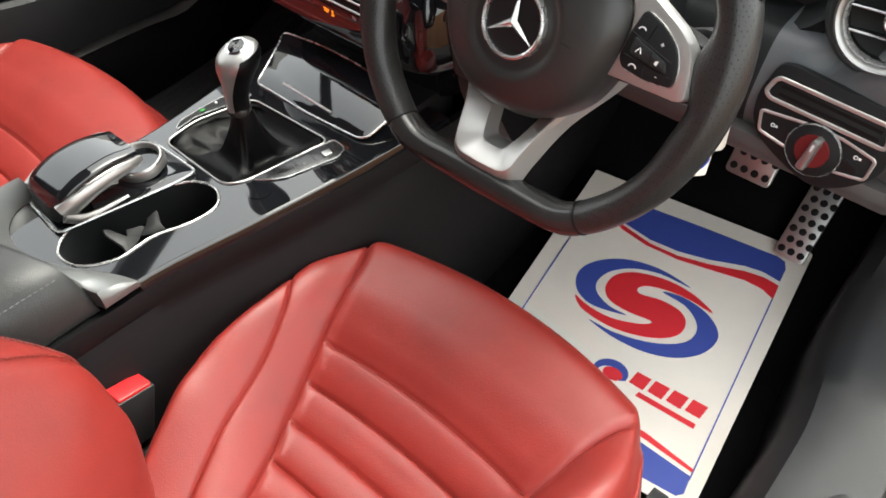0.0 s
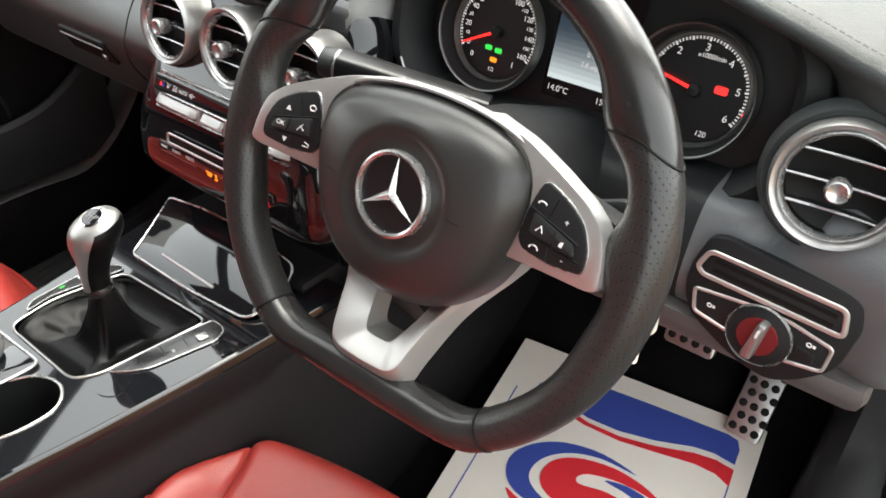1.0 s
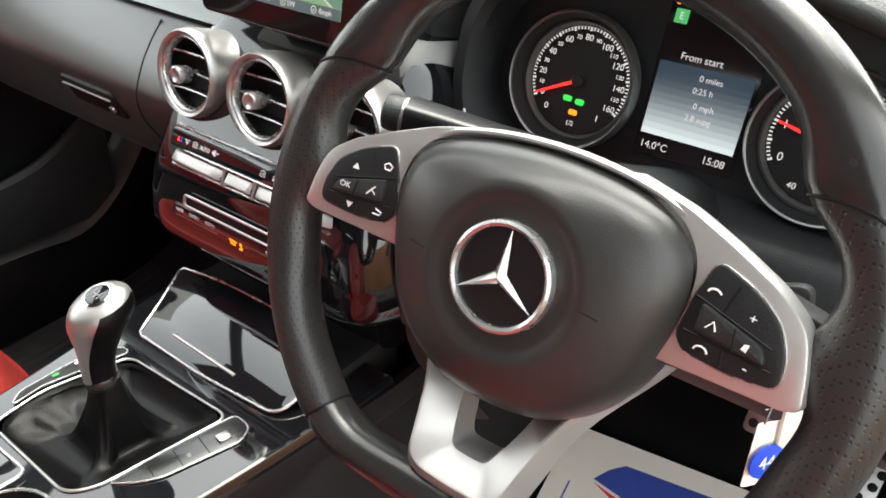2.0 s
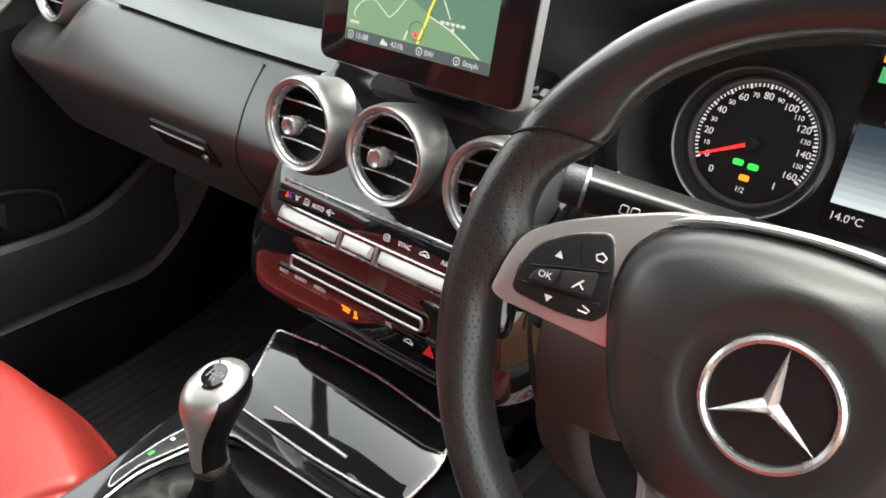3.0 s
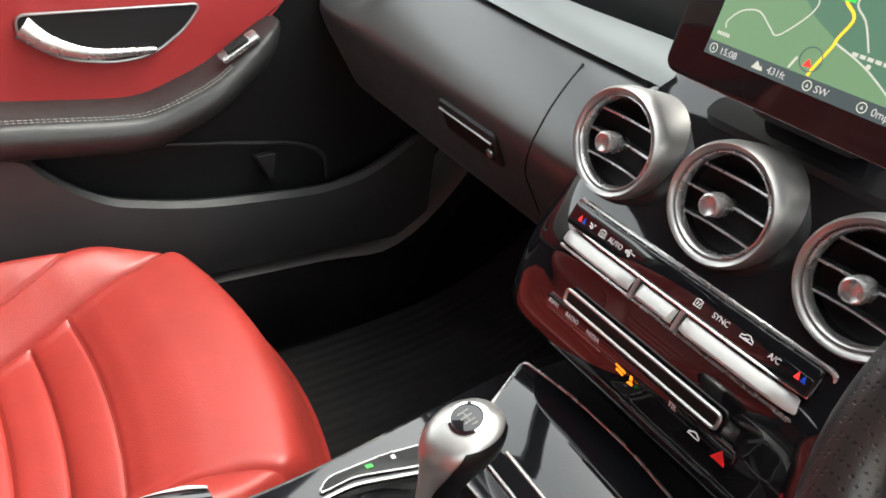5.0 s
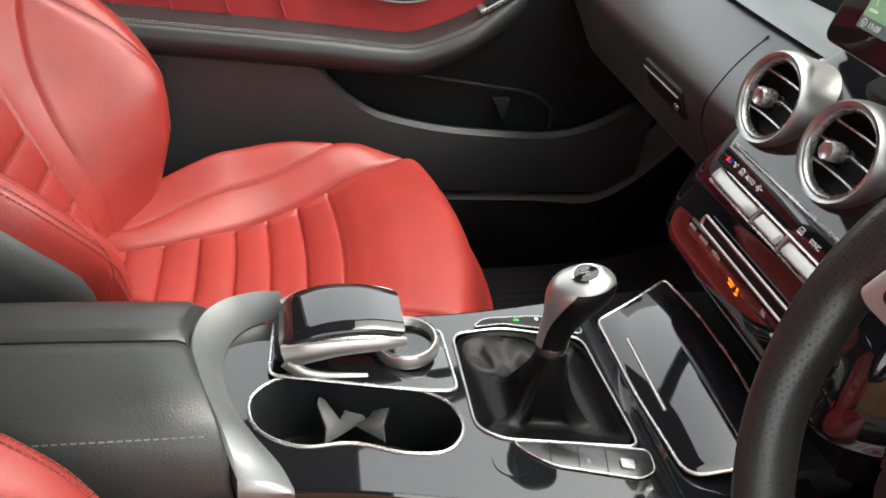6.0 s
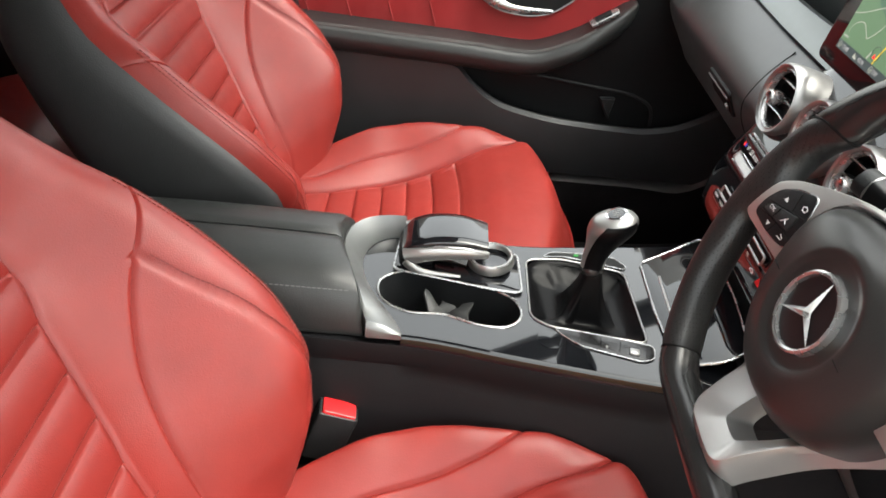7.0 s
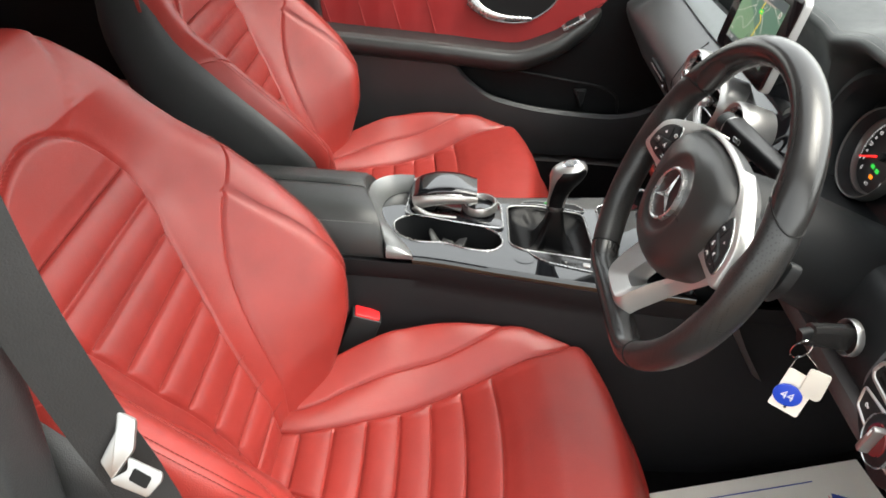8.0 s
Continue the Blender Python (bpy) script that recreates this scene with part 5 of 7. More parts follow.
def right_x(y):
    return lerp_table([(-0.45, 0.098), (0.0, 0.105), (0.15, 0.128), (0.30, 0.150), (0.45, 0.165)], y)


def left_x(y):
    return -lerp_table([(-0.45, 0.098), (0.0, 0.102), (0.15, 0.106), (0.30, 0.126), (0.45, 0.150)], y)


rings = []
ys = [-0.42 + 1.40 * k / 70 for k in range(71)]
for y in ys:
    r, l = right_x(y), left_x(y)
    t = DZ - 0.006
    ring = [(r + 0.055, y, 0.03), (r + 0.045, y, 0.20), (r + 0.030, y, 0.300), (r + 0.016, y, 0.345), (r + 0.010, y, 0.360), (r + 0.012, y, 0.366), (r + 0.006, y, t - 0.006), (r - 0.008, y, t - 0.010),
            (l + 0.008, y, t - 0.010), (l - 0.006, y, t - 0.006), (l - 0.012, y, 0.366), (l - 0.010, y, 0.360), (l - 0.016, y, 0.345), (l - 0.030, y, 0.30), (l - 0.045, y, 0.20), (l - 0.055, y, 0.03)]
    rings.append(ring)
SIDEP = material("dark_console_side", (0.0090, 0.0090, 0.0100), 0.52, grain=0.3, grain_scale=900, cells=True, spec=0.2)
body = join(loft([r[:8] for r in rings], closed=False), loft([r[8:] for r in rings], closed=False))


def filled(outer, holes, z):
    """A flat plate with holes."""
    bm = bmesh.new()
    edges = []
    for line in (outer, *holes):
        vs = [bm.verts.new((p[0], p[1], z)) for p in line]
        edges += [bm.edges.new((vs[i - 1], vs[i])) for i in range(len(vs))]
    bmesh.ops.triangle_fill(bm, use_beauty=True, use_dissolve=False, edges=edges)
    return bm


cup = catmull([(-0.020, -0.012, 0), (0.004, -0.036, 0), (0.038, -0.030, 0), (0.060, 0.004, 0), (0.060, 0.050, 0), (0.074, 0.094, 0), (0.074, 0.130, 0), (0.050, 0.149, 0), (0.018, 0.140, 0), (-0.002, 0.105, 0), (-0.012, 0.055, 0), (-0.024, 0.025, 0)], 6)
BOOT = [(-0.074, 0.162), (0.050, 0.160), (0.066, 0.182), (0.085, 0.305), (-0.062, 0.299), (-0.081, 0.215)]
boot = rounded(BOOT, 0.014)
# the body's top is left out where the cups and the gear boot go down
part("body", body, SIDEP, con, "dark matt console sides")
outer = [(right_x(y) - 0.002, y) for y in [-0.002 + 0.45 * k / 20 for k in range(21)]] + [(left_x(y) + 0.002, y) for y in [0.448 - 0.50 * k / 20 for k in range(21)]] + [(-0.04, -0.075), (0.03, -0.075)]
deck = filled(outer, [[(p[0], p[1]) for p in cup], [(p.x, p.y) for p in boot]], DZ)
part("deck", deck, PIANO, con, "glossy black deck", 0)
part("deck_edge", sweep([(right_x(y) - 0.002, y, DZ - 0.004) for y in [0.0 + 0.45 * k / 20 for k in range(21)]], [(-0.002, 0.0039), (0.003, 0.0030), (0.007, -0.004), (0.0075, -0.014), (-0.002, -0.014)]), PIANO, con, "rounded glossy edge")
part("deck_edge", sweep([(left_x(y) + 0.002, y, DZ - 0.004) for y in [0.45 - 0.45 * k / 20 for k in range(21)]], [(-0.002, 0.0039), (0.003, 0.0030), (0.007, -0.004), (0.0075, -0.014), (-0.002, -0.014)]), PIANO, con, "rounded glossy edge")
part("cup_frame", sweep([(p[0], p[1], DZ + 0.0005) for p in cup], circle(0.0017, 8, 0.0015), closed=True), BRIGHT, con, "bright line round the cup holder")
cr = [[(p[0], p[1], DZ) for p in cup]] + [[(0.022 + (p[0] - 0.022) * k, 0.055 + (p[1] - 0.055) * k, z) for p in cup] for k, z in ((0.985, DZ - 0.005), (0.95, 0.36), (0.92, 0.322))]
cups = part("cup_holder", loft(cr, cap1=True), HARD, con, "black double cup holder")
for x, y, a, k in ((0.004, 0.040, 215, 1.3), (0.004, 0.078, 140, 1.3), (-0.008, 0.058, 180, 1.3), (0.050, 0.040, 300, 1.25), (0.050, 0.082, 60, 1.25)):
    m = Matrix.Translation((x, y, 0.356)) @ Matrix.Rotation(radians(a), 4, "Z") @ Matrix.Rotation(radians(-38), 4, "Y")
    bmf = slab([(-0.006 * k, -0.013 * k), (0.004 * k, -0.006 * k), (0.022 * k, -0.003 * k), (0.026 * k, 0.0), (0.022 * k, 0.004 * k), (0.004 * k, 0.007 * k), (-0.006 * k, 0.014 * k)], m, 0.004, 0.001)
    part("cup_grip", bmf, GREYSIDE, cups, "grey spring finger")
part("cup_hub", lathe([(0.012, 0.0), (0.011, 0.020), (0.008, 0.026), (0.0, 0.027)], Matrix.Translation((0.030, 0.058, 0.323)), 20), HARD, cups, "black grip hub")

part("boot_frame", sweep([(p.x, p.y, DZ + 0.001) for p in boot], circle(0.0015, 8, 0.0015), closed=True), SILVER, con, "bright frame round the gear boot")
for pts, nm in (([(0.069, 0.188), (0.086, 0.202), (0.099, 0.220), (0.119, 0.292), (0.112, 0.308), (0.089, 0.311), (0.076, 0.2455)], 1), ([(-0.083, 0.186), (-0.096, 0.200), (-0.098, 0.2526), (-0.094, 0.290), (-0.076, 0.304), (-0.068, 0.301), (-0.087, 0.220)], 2)):
    o = rounded(pts, 0.008)
    stp = part("button_strip", slab(o, Matrix.Translation((0, 0, DZ + 0.0003)), 0.0018, 0.0006), STRIPGREY if nm == 1 else HARD, con, "dark strip of buttons")
    part("strip_frame", sweep([(p.x, p.y, DZ + 0.0018) for p in o], circle(0.0009, 6), closed=True), BRIGHT, stp, "bright outline")
    if nm == 1:
        btn = part("button", slab(rounded([(0.097, 0.279), (0.107, 0.277), (0.110, 0.289), (0.100, 0.291)], 0.0025), Matrix.Translation((0, 0, DZ + 0.002)), 0.003, 0.001), SILVER, stp, "silver rocker button")
        part("joint", join(*[sweep([(0.0735 + k * 0.006, 0.222 + k * 0.024, DZ + 0.0022), (0.0985 + k * 0.0062, 0.216 + k * 0.024, DZ + 0.0022)], circle(0.0004, 4)) for k in range(3)]), RUBBER, stp)
        part("symbol", slab([(0.094, 0.250), (0.099, 0.249), (0.1, 0.252), (0.095, 0.253)], Matrix.Translation((0, 0, DZ + 0.0021)), 0.0003), THREAD, stp, "", 0)
    else:
        part("lamp", slab([(-0.093, 0.232), (-0.089, 0.232), (-0.089, 0.238), (-0.093, 0.238)], Matrix.Translation((0, 0, DZ + 0.003)), 0.0004), GLOW_GREEN, stp, "small green lamp", 0)
        part("symbol", slab([(-0.0935, 0.256), (-0.0895, 0.256), (-0.0895, 0.2595), (-0.0935, 0.2595)], Matrix.Translation((0, 0, DZ + 0.003)), 0.0004), WHITEPAINT, stp, "", 0)
part("rim_mat", lathe([(0.0165, 0.0), (0.0165, 0.0010), (0.0, 0.0012)], Matrix.Translation((0.0895, 0.183, DZ)), 28), PIANO, con, "round glossy cap")

# tray lid ahead of the gear lever
tray = rounded([(-0.088, 0.328), (0.018, 0.327), (0.122, 0.334), (0.128, 0.386), (0.116, 0.420), (0.013, 0.430), (-0.062, 0.428), (-0.123, 0.419), (-0.103, 0.372)], [0.008, 0.02, 0.018, 0.02, 0.016, 0.02, 0.02, 0.008, 0.03])
tmx = frame_of((0, 0.33, DZ - 0.0005), (1, 0, 0), (0, -0.30, 0.954))
part("tray_lid", slab([(p.x, p.y - 0.33) for p in tray], tmx, 0.004, 0.002), PIANO, con, "glossy black tray lid")
part("tray_frame", sweep([tmx @ Vector((p.x, p.y - 0.33, 0.003)) for p in tray], circle(0.0017, 8, 0.0017), closed=True), BRIGHT, con, "bright frame of the tray lid")
part("tray_grip", sweep([tmx @ Vector((-0.050, 0.017, 0.004)), tmx @ Vector((0.050, 0.015, 0.004))], circle(0.0022, 8, 0.0016)), SILVER, con, "slim silver grip")
part("front_filler", box(0, 0.46, 0.36, 0.26, 0.10, 0.10, 0.01), HARD, con, "dark filler under the stack")

# silver horseshoe trim between deck and armrest
hs_out = catmull([(0.104, -0.043, 0), (0.088, -0.049, 0), (0.043, -0.066, 0), (0.0, -0.080, 0), (-0.038, -0.088, 0), (-0.074, -0.083, 0), (-0.098, -0.064, 0), (-0.109, -0.036, 0), (-0.110, -0.010, 0)], 6, False)
hs_in = catmull([(0.104, 0.000, 0), (0.078, -0.011, 0), (0.042, -0.034, 0), (0.008, -0.051, 0), (-0.030, -0.061, 0), (-0.062, -0.058, 0), (-0.086, -0.045, 0), (-0.099, -0.024, 0), (-0.101, -0.002, 0)], 6, False)


def trim_row(a, b):
    zs = [DZ - 0.008, DZ + 0.031, DZ + 0.0325, DZ + 0.022, DZ + 0.006, DZ + 0.001]
    row = []
    for f, z in zip((0.0, 0.0, 0.08, 0.5, 0.92, 1.0), zs):
        p = a.lerp(b, f)
        row.append(Vector((p.x, p.y, DZ + (z - DZ) * (1 - 0.45 * smoothstep(0.05, 0.10, p.x)) if z > DZ else z)))
    return row


near = trim_row(hs_out[0], hs_in[0])
rows = [[Vector((0.1095, p.y, DZ - 0.004)) for p in near], [Vector((0.1090, p.y, min(p.z, DZ + 0.010 - 0.008 * k / 5))) for k, p in enumerate(near)], [Vector((0.1075, p.y, min(p.z, DZ + 0.015 - 0.012 * k / 5))) for k, p in enumerate(near)]]
rows += [trim_row(a, b) for a, b in zip(hs_out, hs_in)]
part("horseshoe_trim", loft(rows, closed=False), TRIMSATIN, con, "satin silver horseshoe trim")

# touch controller
ctl = tagged(empty("touch_controller", (-0.03, 0.06, 0.41)), "hooded touchpad controller with silver arm and dial", "touch controller")
base_o = rounded([(-0.094, -0.015), (-0.018, -0.020), (-0.006, 0.040), (0.010, 0.120), (0.012, 0.152), (-0.074, 0.150)], 0.01)
part("base", slab(base_o, Matrix.Translation((-0.004, 0.0, DZ)), 0.004, 0.0015), PIANO, ctl, "glossy black base")
part("base_frame", sweep([(p.x - 0.004, p.y, DZ + 0.004) for p in base_o], circle(0.0016, 6), closed=True), BRIGHT, ctl, "bright base outline")
def pad_section(t, dx, z0, z1):
    w = (0.031 + 0.006 * math.sin(math.pi * min(1.0, 0.15 + 0.8 * t))) + dx
    return rounded([(-w, z0), (w, z0), (w * 0.96, z0 * 0.3 + z1 * 0.7), (w * 0.70, z1), (-w * 0.70, z1), (-w * 0.96, z0 * 0.3 + z1 * 0.7)], 0.004, 3)


pad_path = catmull([(-0.060, -0.006, DZ + 0.026), (-0.060, 0.006, DZ + 0.038), (-0.060, 0.034, DZ + 0.047), (-0.060, 0.070, DZ + 0.048), (-0.060, 0.102, DZ + 0.041)], 6, False)
part("touchpad", sweep(pad_path, lambda t: pad_section(t, 0.0, -0.001, 0.0065)), PIANO, ctl, "glossy black touchpad")
part("pad_rim", sweep([p + Vector((0, 0, -0.0030)) for p in pad_path], lambda t: pad_section(t, 0.0020, -0.0020, 0.0014)), BRIGHT, ctl, "satin silver rim under the pad")
for sx in (1, -1):
    # a broad arm runs down from the pad's rear and back under its front edge
    low = catmull([(-0.060 + sx * 0.036, -0.004, DZ + 0.018), (-0.060 + sx * 0.0405, 0.010, DZ + 0.008), (-0.060 + sx * 0.042, 0.030, DZ + 0.004), (-0.060 + sx * 0.043, 0.070, DZ + 0.003)], 6, False)
    part("arm_foot", sweep(low, lambda t: circle(0.0055 - 0.0025 * t, 10, 0.0085 - 0.0055 * t)), SILVER, ctl, "satin silver arm foot")
    high = [(-0.060 + sx * 0.034, -0.004, DZ + 0.022), (-0.060 + sx * 0.0385, 0.014, DZ + 0.030), (-0.060 + sx * 0.0395, 0.045, DZ + 0.036), (-0.060 + sx * 0.038, 0.085, DZ + 0.038), (-0.060 + sx * 0.034, 0.104, DZ + 0.036)]
    part("arm", sweep(catmull(high, 6, False), lambda t: circle(0.0066 - 0.0030 * t, 10, 0.0135 - 0.0085 * t)), SILVER, ctl, "satin silver arm")
part("stem", box(-0.060, 0.010, DZ + 0.016, 0.050, 0.05, 0.034, 0.010), HARD, ctl, "dark stem under the pad")
dial_m = Matrix.Translation((-0.050, 0.112, DZ + 0.006)) @ Matrix.Rotation(radians(6), 4, "X")
dl = part("dial", lathe([(0.030, 0.0), (0.0315, 0.002), (0.0315, 0.011), (0.0300, 0.0140), (0.0270, 0.0145), (0.0245, 0.0120), (0.0235, 0.006)], dial_m, 48), SILVER, ctl, "ribbed silver dial")
part("dial_well", lathe([(0.0245, 0.010), (0.0225, 0.004), (0.0, 0.003)], dial_m, 36), PIANO, dl, "dark dished middle")
part("dial_line", lathe([(0.0288, 0.0143), (0.0300, 0.0150), (0.0308, 0.0136)], dial_m, 48), BRIGHT, dl, "bright line")

# ---- gear lever ----
gear = tagged(empty("gear_lever", (0.0, 0.245, 0.40)), "manual gear lever with silver knob and black leather boot", "gear lever")
rings = []
boot_f = [(0.0, 1.0), (0.10, 0.95), (0.22, 0.80), (0.34, 0.60), (0.46, 0.42), (0.58, 0.28), (0.70, 0.17), (0.82, 0.08), (0.92, 0.03), (1.0, 0.0)]
boot_z = [(0.0, -0.001), (0.10, -0.004), (0.22, -0.012), (0.34, -0.019), (0.46, -0.020), (0.58, -0.014), (0.70, 0.002), (0.82, 0.022), (0.92, 0.040), (1.0, 0.048)]
for t in [k / 28 for k in range(29)]:
    f, z = lerp_table(boot_f, t), DZ + lerp_table(boot_z, t)
    cx, cy = 0.004, 0.238
    ring = []
    for p in rounded(BOOT, 0.024, 10):
        ang = math.atan2(p.y - cy, p.x - cx)
        d = Vector((p.x - cx, p.y - cy))
        fold = 1 + (0.20 * math.sin(ang * 6 + 0.6 + 2.5 * t) + 0.12 * math.sin(ang * 11 - 3 * t) + 0.05 * math.sin(ang * 19 + 5 * t)) * math.sin(math.pi * min(1, t * 1.05)) ** 1.2
        q = d * (f * 0.985 * (fold if t > 0.12 else 1)) + d.normalized() * 0.0135 * (1 - f) * (1 + 0.5 * (fold - 1))
        ring.append((cx + q.x, cy + q.y, z + 0.004 * (fold - 1) / 0.2 * f))
    rings.append(ring)
part("boot", loft(rings), BOOTLEATHER, gear, "creased black leather boot")
part("collar", lathe([(0.0145, 0.0), (0.0155, 0.002), (0.0155, 0.008), (0.014, 0.011)], Matrix.Translation((0.001, 0.236, 0.444)), 28), SMOOTHLEATHER, gear, "dark collar")


def knob_ring(t, grow=1.0, a0=0, a1=360, n=40):
    """One ring of the knob: a slim neck that leans and swells into an egg-shaped head."""
    z = 0.448 + 0.087 * t
    r = lerp_table([(0.0, 0.0140), (0.15, 0.0140), (0.32, 0.0152), (0.50, 0.0190), (0.66, 0.0240), (0.79, 0.0268), (0.88, 0.0262), (0.94, 0.0232), (0.98, 0.0180), (1.0, 0.0130)], t) * grow
    lean = smoothstep(0.15, 0.95, t)
    cx, cy = 0.001 + 0.003 * lean, 0.236 + 0.013 * lean
    full = a1 - a0 >= 359
    return [(cx + r * 0.92 * math.cos(a), cy + r * 1.10 * math.sin(a), z + 0.005 * lean * math.sin(a)) for a in [radians(a0 + (a1 - a0) * i / n) for i in range(n if full else n + 1)]]


part("knob", loft([knob_ring(k / 24) for k in range(25)], cap1=True), SILVER, gear, "satin silver knob")
for sx in (1, -1):
    rows = []
    for k in range(20):
        t = 0.02 + 0.91 * k / 19
        # the inlay sweeps from the rear of the neck to the front of the head
        mid = lerp_table([(0.0, -8), (0.35, -4), (0.7, 8), (0.95, 16)], t)
        half = lerp_table([(0.0, 46), (0.4, 48), (0.75, 50), (0.93, 44)], t)
        lo, hi = (mid - half, mid + half) if sx > 0 else (180 - mid - half, 180 - mid + half)
        rows.append(knob_ring(t, 1.03, lo, hi, 20))
    part("grip_inlay", loft(rows, closed=False), BOOTLEATHER, gear, "black leather inlay")
KT = Matrix.Translation((0.004, 0.2490, 0.5346)) @ Matrix.Rotation(radians(18.5), 4, "X") @ Matrix.Scale(0.86, 4)
part("knob_ring", lathe([(0.0150, -0.001), (0.0155, 0.0016), (0.0130, 0.0022)], KT, 30), CHROME, gear, "chrome ring")
cap = part("shift_plate", lathe([(0.0125, 0.0), (0.0120, 0.0018), (0.0, 0.0024)], KT, 30), PIANO, gear, "black gear pattern plate")
pat = join(*[box(u, v, 0.0022, sx, sy, 0.0004, 0) for u, v, sx, sy in ((-0.006, 0, 0.0012, 0.010), (-0.001, 0, 0.0012, 0.010), (0.004, 0, 0.0012, 0.010), (-0.001, 0, 0.011, 0.0012), (0.008, 0.002, 0.0012, 0.005))])
pat.transform(KT)
part("pattern", pat, THREAD, cap, "white gear pattern", 0)

# ---- armrest ----
arm_t = tagged(empty("armrest", (0, -0.2, 0.40)), "black leather split centre armrest with stitching", "armrest")


def arm_z(x):
    u = x / 0.098
    return DZ + 0.062 - 0.010 * u * u - 0.045 * abs(u) ** 7


def arm_half(x0, x1):
    rings = []
    for i in range(13):
        x = x0 + (x1 - x0) * i / 12
        fy = lerp_table([(-0.104, -0.060), (-0.092, -0.070), (-0.072, -0.083), (-0.038, -0.088), (0.0, -0.080), (0.043, -0.066), (0.088, -0.049), (0.104, -0.043)], x) - 0.0015
        edge = 0.004 * (1 if i in (0, 12) else 0)
        z = arm_z(x) - edge
        ring = [(x, fy, 0.388), (x, fy, z - 0.012), (x, fy - 0.003, z - 0.004), (x, fy - 0.010, z)]
        ring += [(x, fy - 0.010 + (-0.37 - fy) * k / 8, z + 0.002 * math.sin(math.pi * k / 8)) for k in range(1, 9)]
        ring += [(x, -0.388, z - 0.010), (x, -0.39, 0.388)]
        rings.append(ring)
    return loft(rings, closed=False, cap0=True, cap1=True)


part("lid", arm_half(-0.010, 0.099), ARMLEATHER, arm_t, "black leather armrest lid")
part("lid", arm_half(-0.099, -0.013), ARMLEATHER, arm_t, "black leather armrest lid")
part("stitching", stitch_row([(0.082, -0.068 - 0.02 * k, arm_z(0.082) + 0.001) for k in range(16)]), THREAD, arm_t, "grey stitching")
part("rear_cap", box(0, -0.41, 0.41, 0.19, 0.04, 0.07, 0.012), BLACK, arm_t, "black rear cap of the armrest")


# ---- seats ----
def groove(d, w, depth):
    return -depth * math.exp(-(d / w) ** 2)


def seam1(y):
    return lerp_table([(-0.24, 0.046), (-0.165, 0.050), (-0.10, 0.066), (-0.06, 0.080), (0.0, 0.101), (0.06, 0.125), (0.165, 0.158), (0.25, 0.180), (0.29, 0.197), (0.35, 0.225)], y)


def seam2(y):
    return lerp_table([(-0.24, 0.075), (-0.155, 0.088), (-0.08, 0.122), (-0.01, 0.149), (0.08, 0.174), (0.14, 0.196), (0.195, 0.230), (0.24, 0.27), (0.35, 0.4)], y)


RIB, RIB0 = 0.0485, 0.142


def panelled(u, s1, s2, hw):
    """Across a cover: columns gathered at the two seams. Gives the distance from the middle."""
    a = abs(u)
    s2 = min(s2, hw * 0.985)
    s1 = min(s1, s2 - 0.004)
    for lo, hi, p, q in ((0, 0.42, 0.0, s1), (0.42, 0.60, s1, s2), (0.60, 1.0, s2, hw)):
        if a <= hi + 1e-9:
            t = (a - lo) / (hi - lo)
            e = 0.5 - 0.5 * math.cos(math.pi * t) if lo else math.sin(math.pi / 2 * t)
            t = 0.5 * e + 0.5 * t
            return p + (q - p) * t
    return hw


def cushion_point(u, v):
    yc = -0.235 + v * 0.590
    hw = lerp_table([(-0.235, 0.165), (-0.137, 0.178), (-0.07, 0.204), (0.0, 0.231), (0.06, 0.243), (0.2, 0.244)], yc) - 0.046 * smoothstep(0.72, 1.0, v) ** 1.3
    s1, s2 = seam1(yc), seam2(yc)
    ax = panelled(u, s1, s2, hw)
    x = math.copysign(ax, u)
    y = yc - 0.95 * x * x * v
    z = lerp_table([(-0.235, 0.222), (-0.15, 0.226), (0.0, 0.226), (0.06, 0.232), (0.12, 0.252), (0.165, 0.274), (0.22, 0.296), (0.28, 0.304), (0.36, 0.290)], yc)
    front = smoothstep(0.28, 0.06, yc) * (0.55 + 0.45 * smoothstep(-0.2, -0.01, yc))
    z += 0.082 * front * smoothstep(s1 - 0.02, 0.215, ax)
    z += 0.006 * math.sin(math.pi * min(1, max(0, (ax - s1) / max(0.02, s2 - s1))))
    inside = smoothstep(s1, s1 - 0.012, ax)
    if yc < RIB0:
        f = ((RIB0 - yc) / RIB) % 1.0
        z += inside * (0.0050 * (1 - abs(2 * f - 1) ** 2.4) - 0.001 + groove(min(f, 1 - f) * RIB, 0.0018, 0.0032))
    else:
        z += inside * (0.0035 * smoothstep(RIB0, RIB0 + 0.03, yc)) + groove(yc - RIB0, 0.0024, 0.003) * inside
    z += groove(ax - s1, 0.0022, 0.0046) + groove(ax - s2, 0.0020, 0.0038)
    e = ax / hw
    z -= 0.055 * smoothstep(0.84, 1.0, e) ** 2 + 0.085 * smoothstep(0.87, 1.0, v) ** 2
    return Vector((x * 1.045, y + 0.014 * v, z))


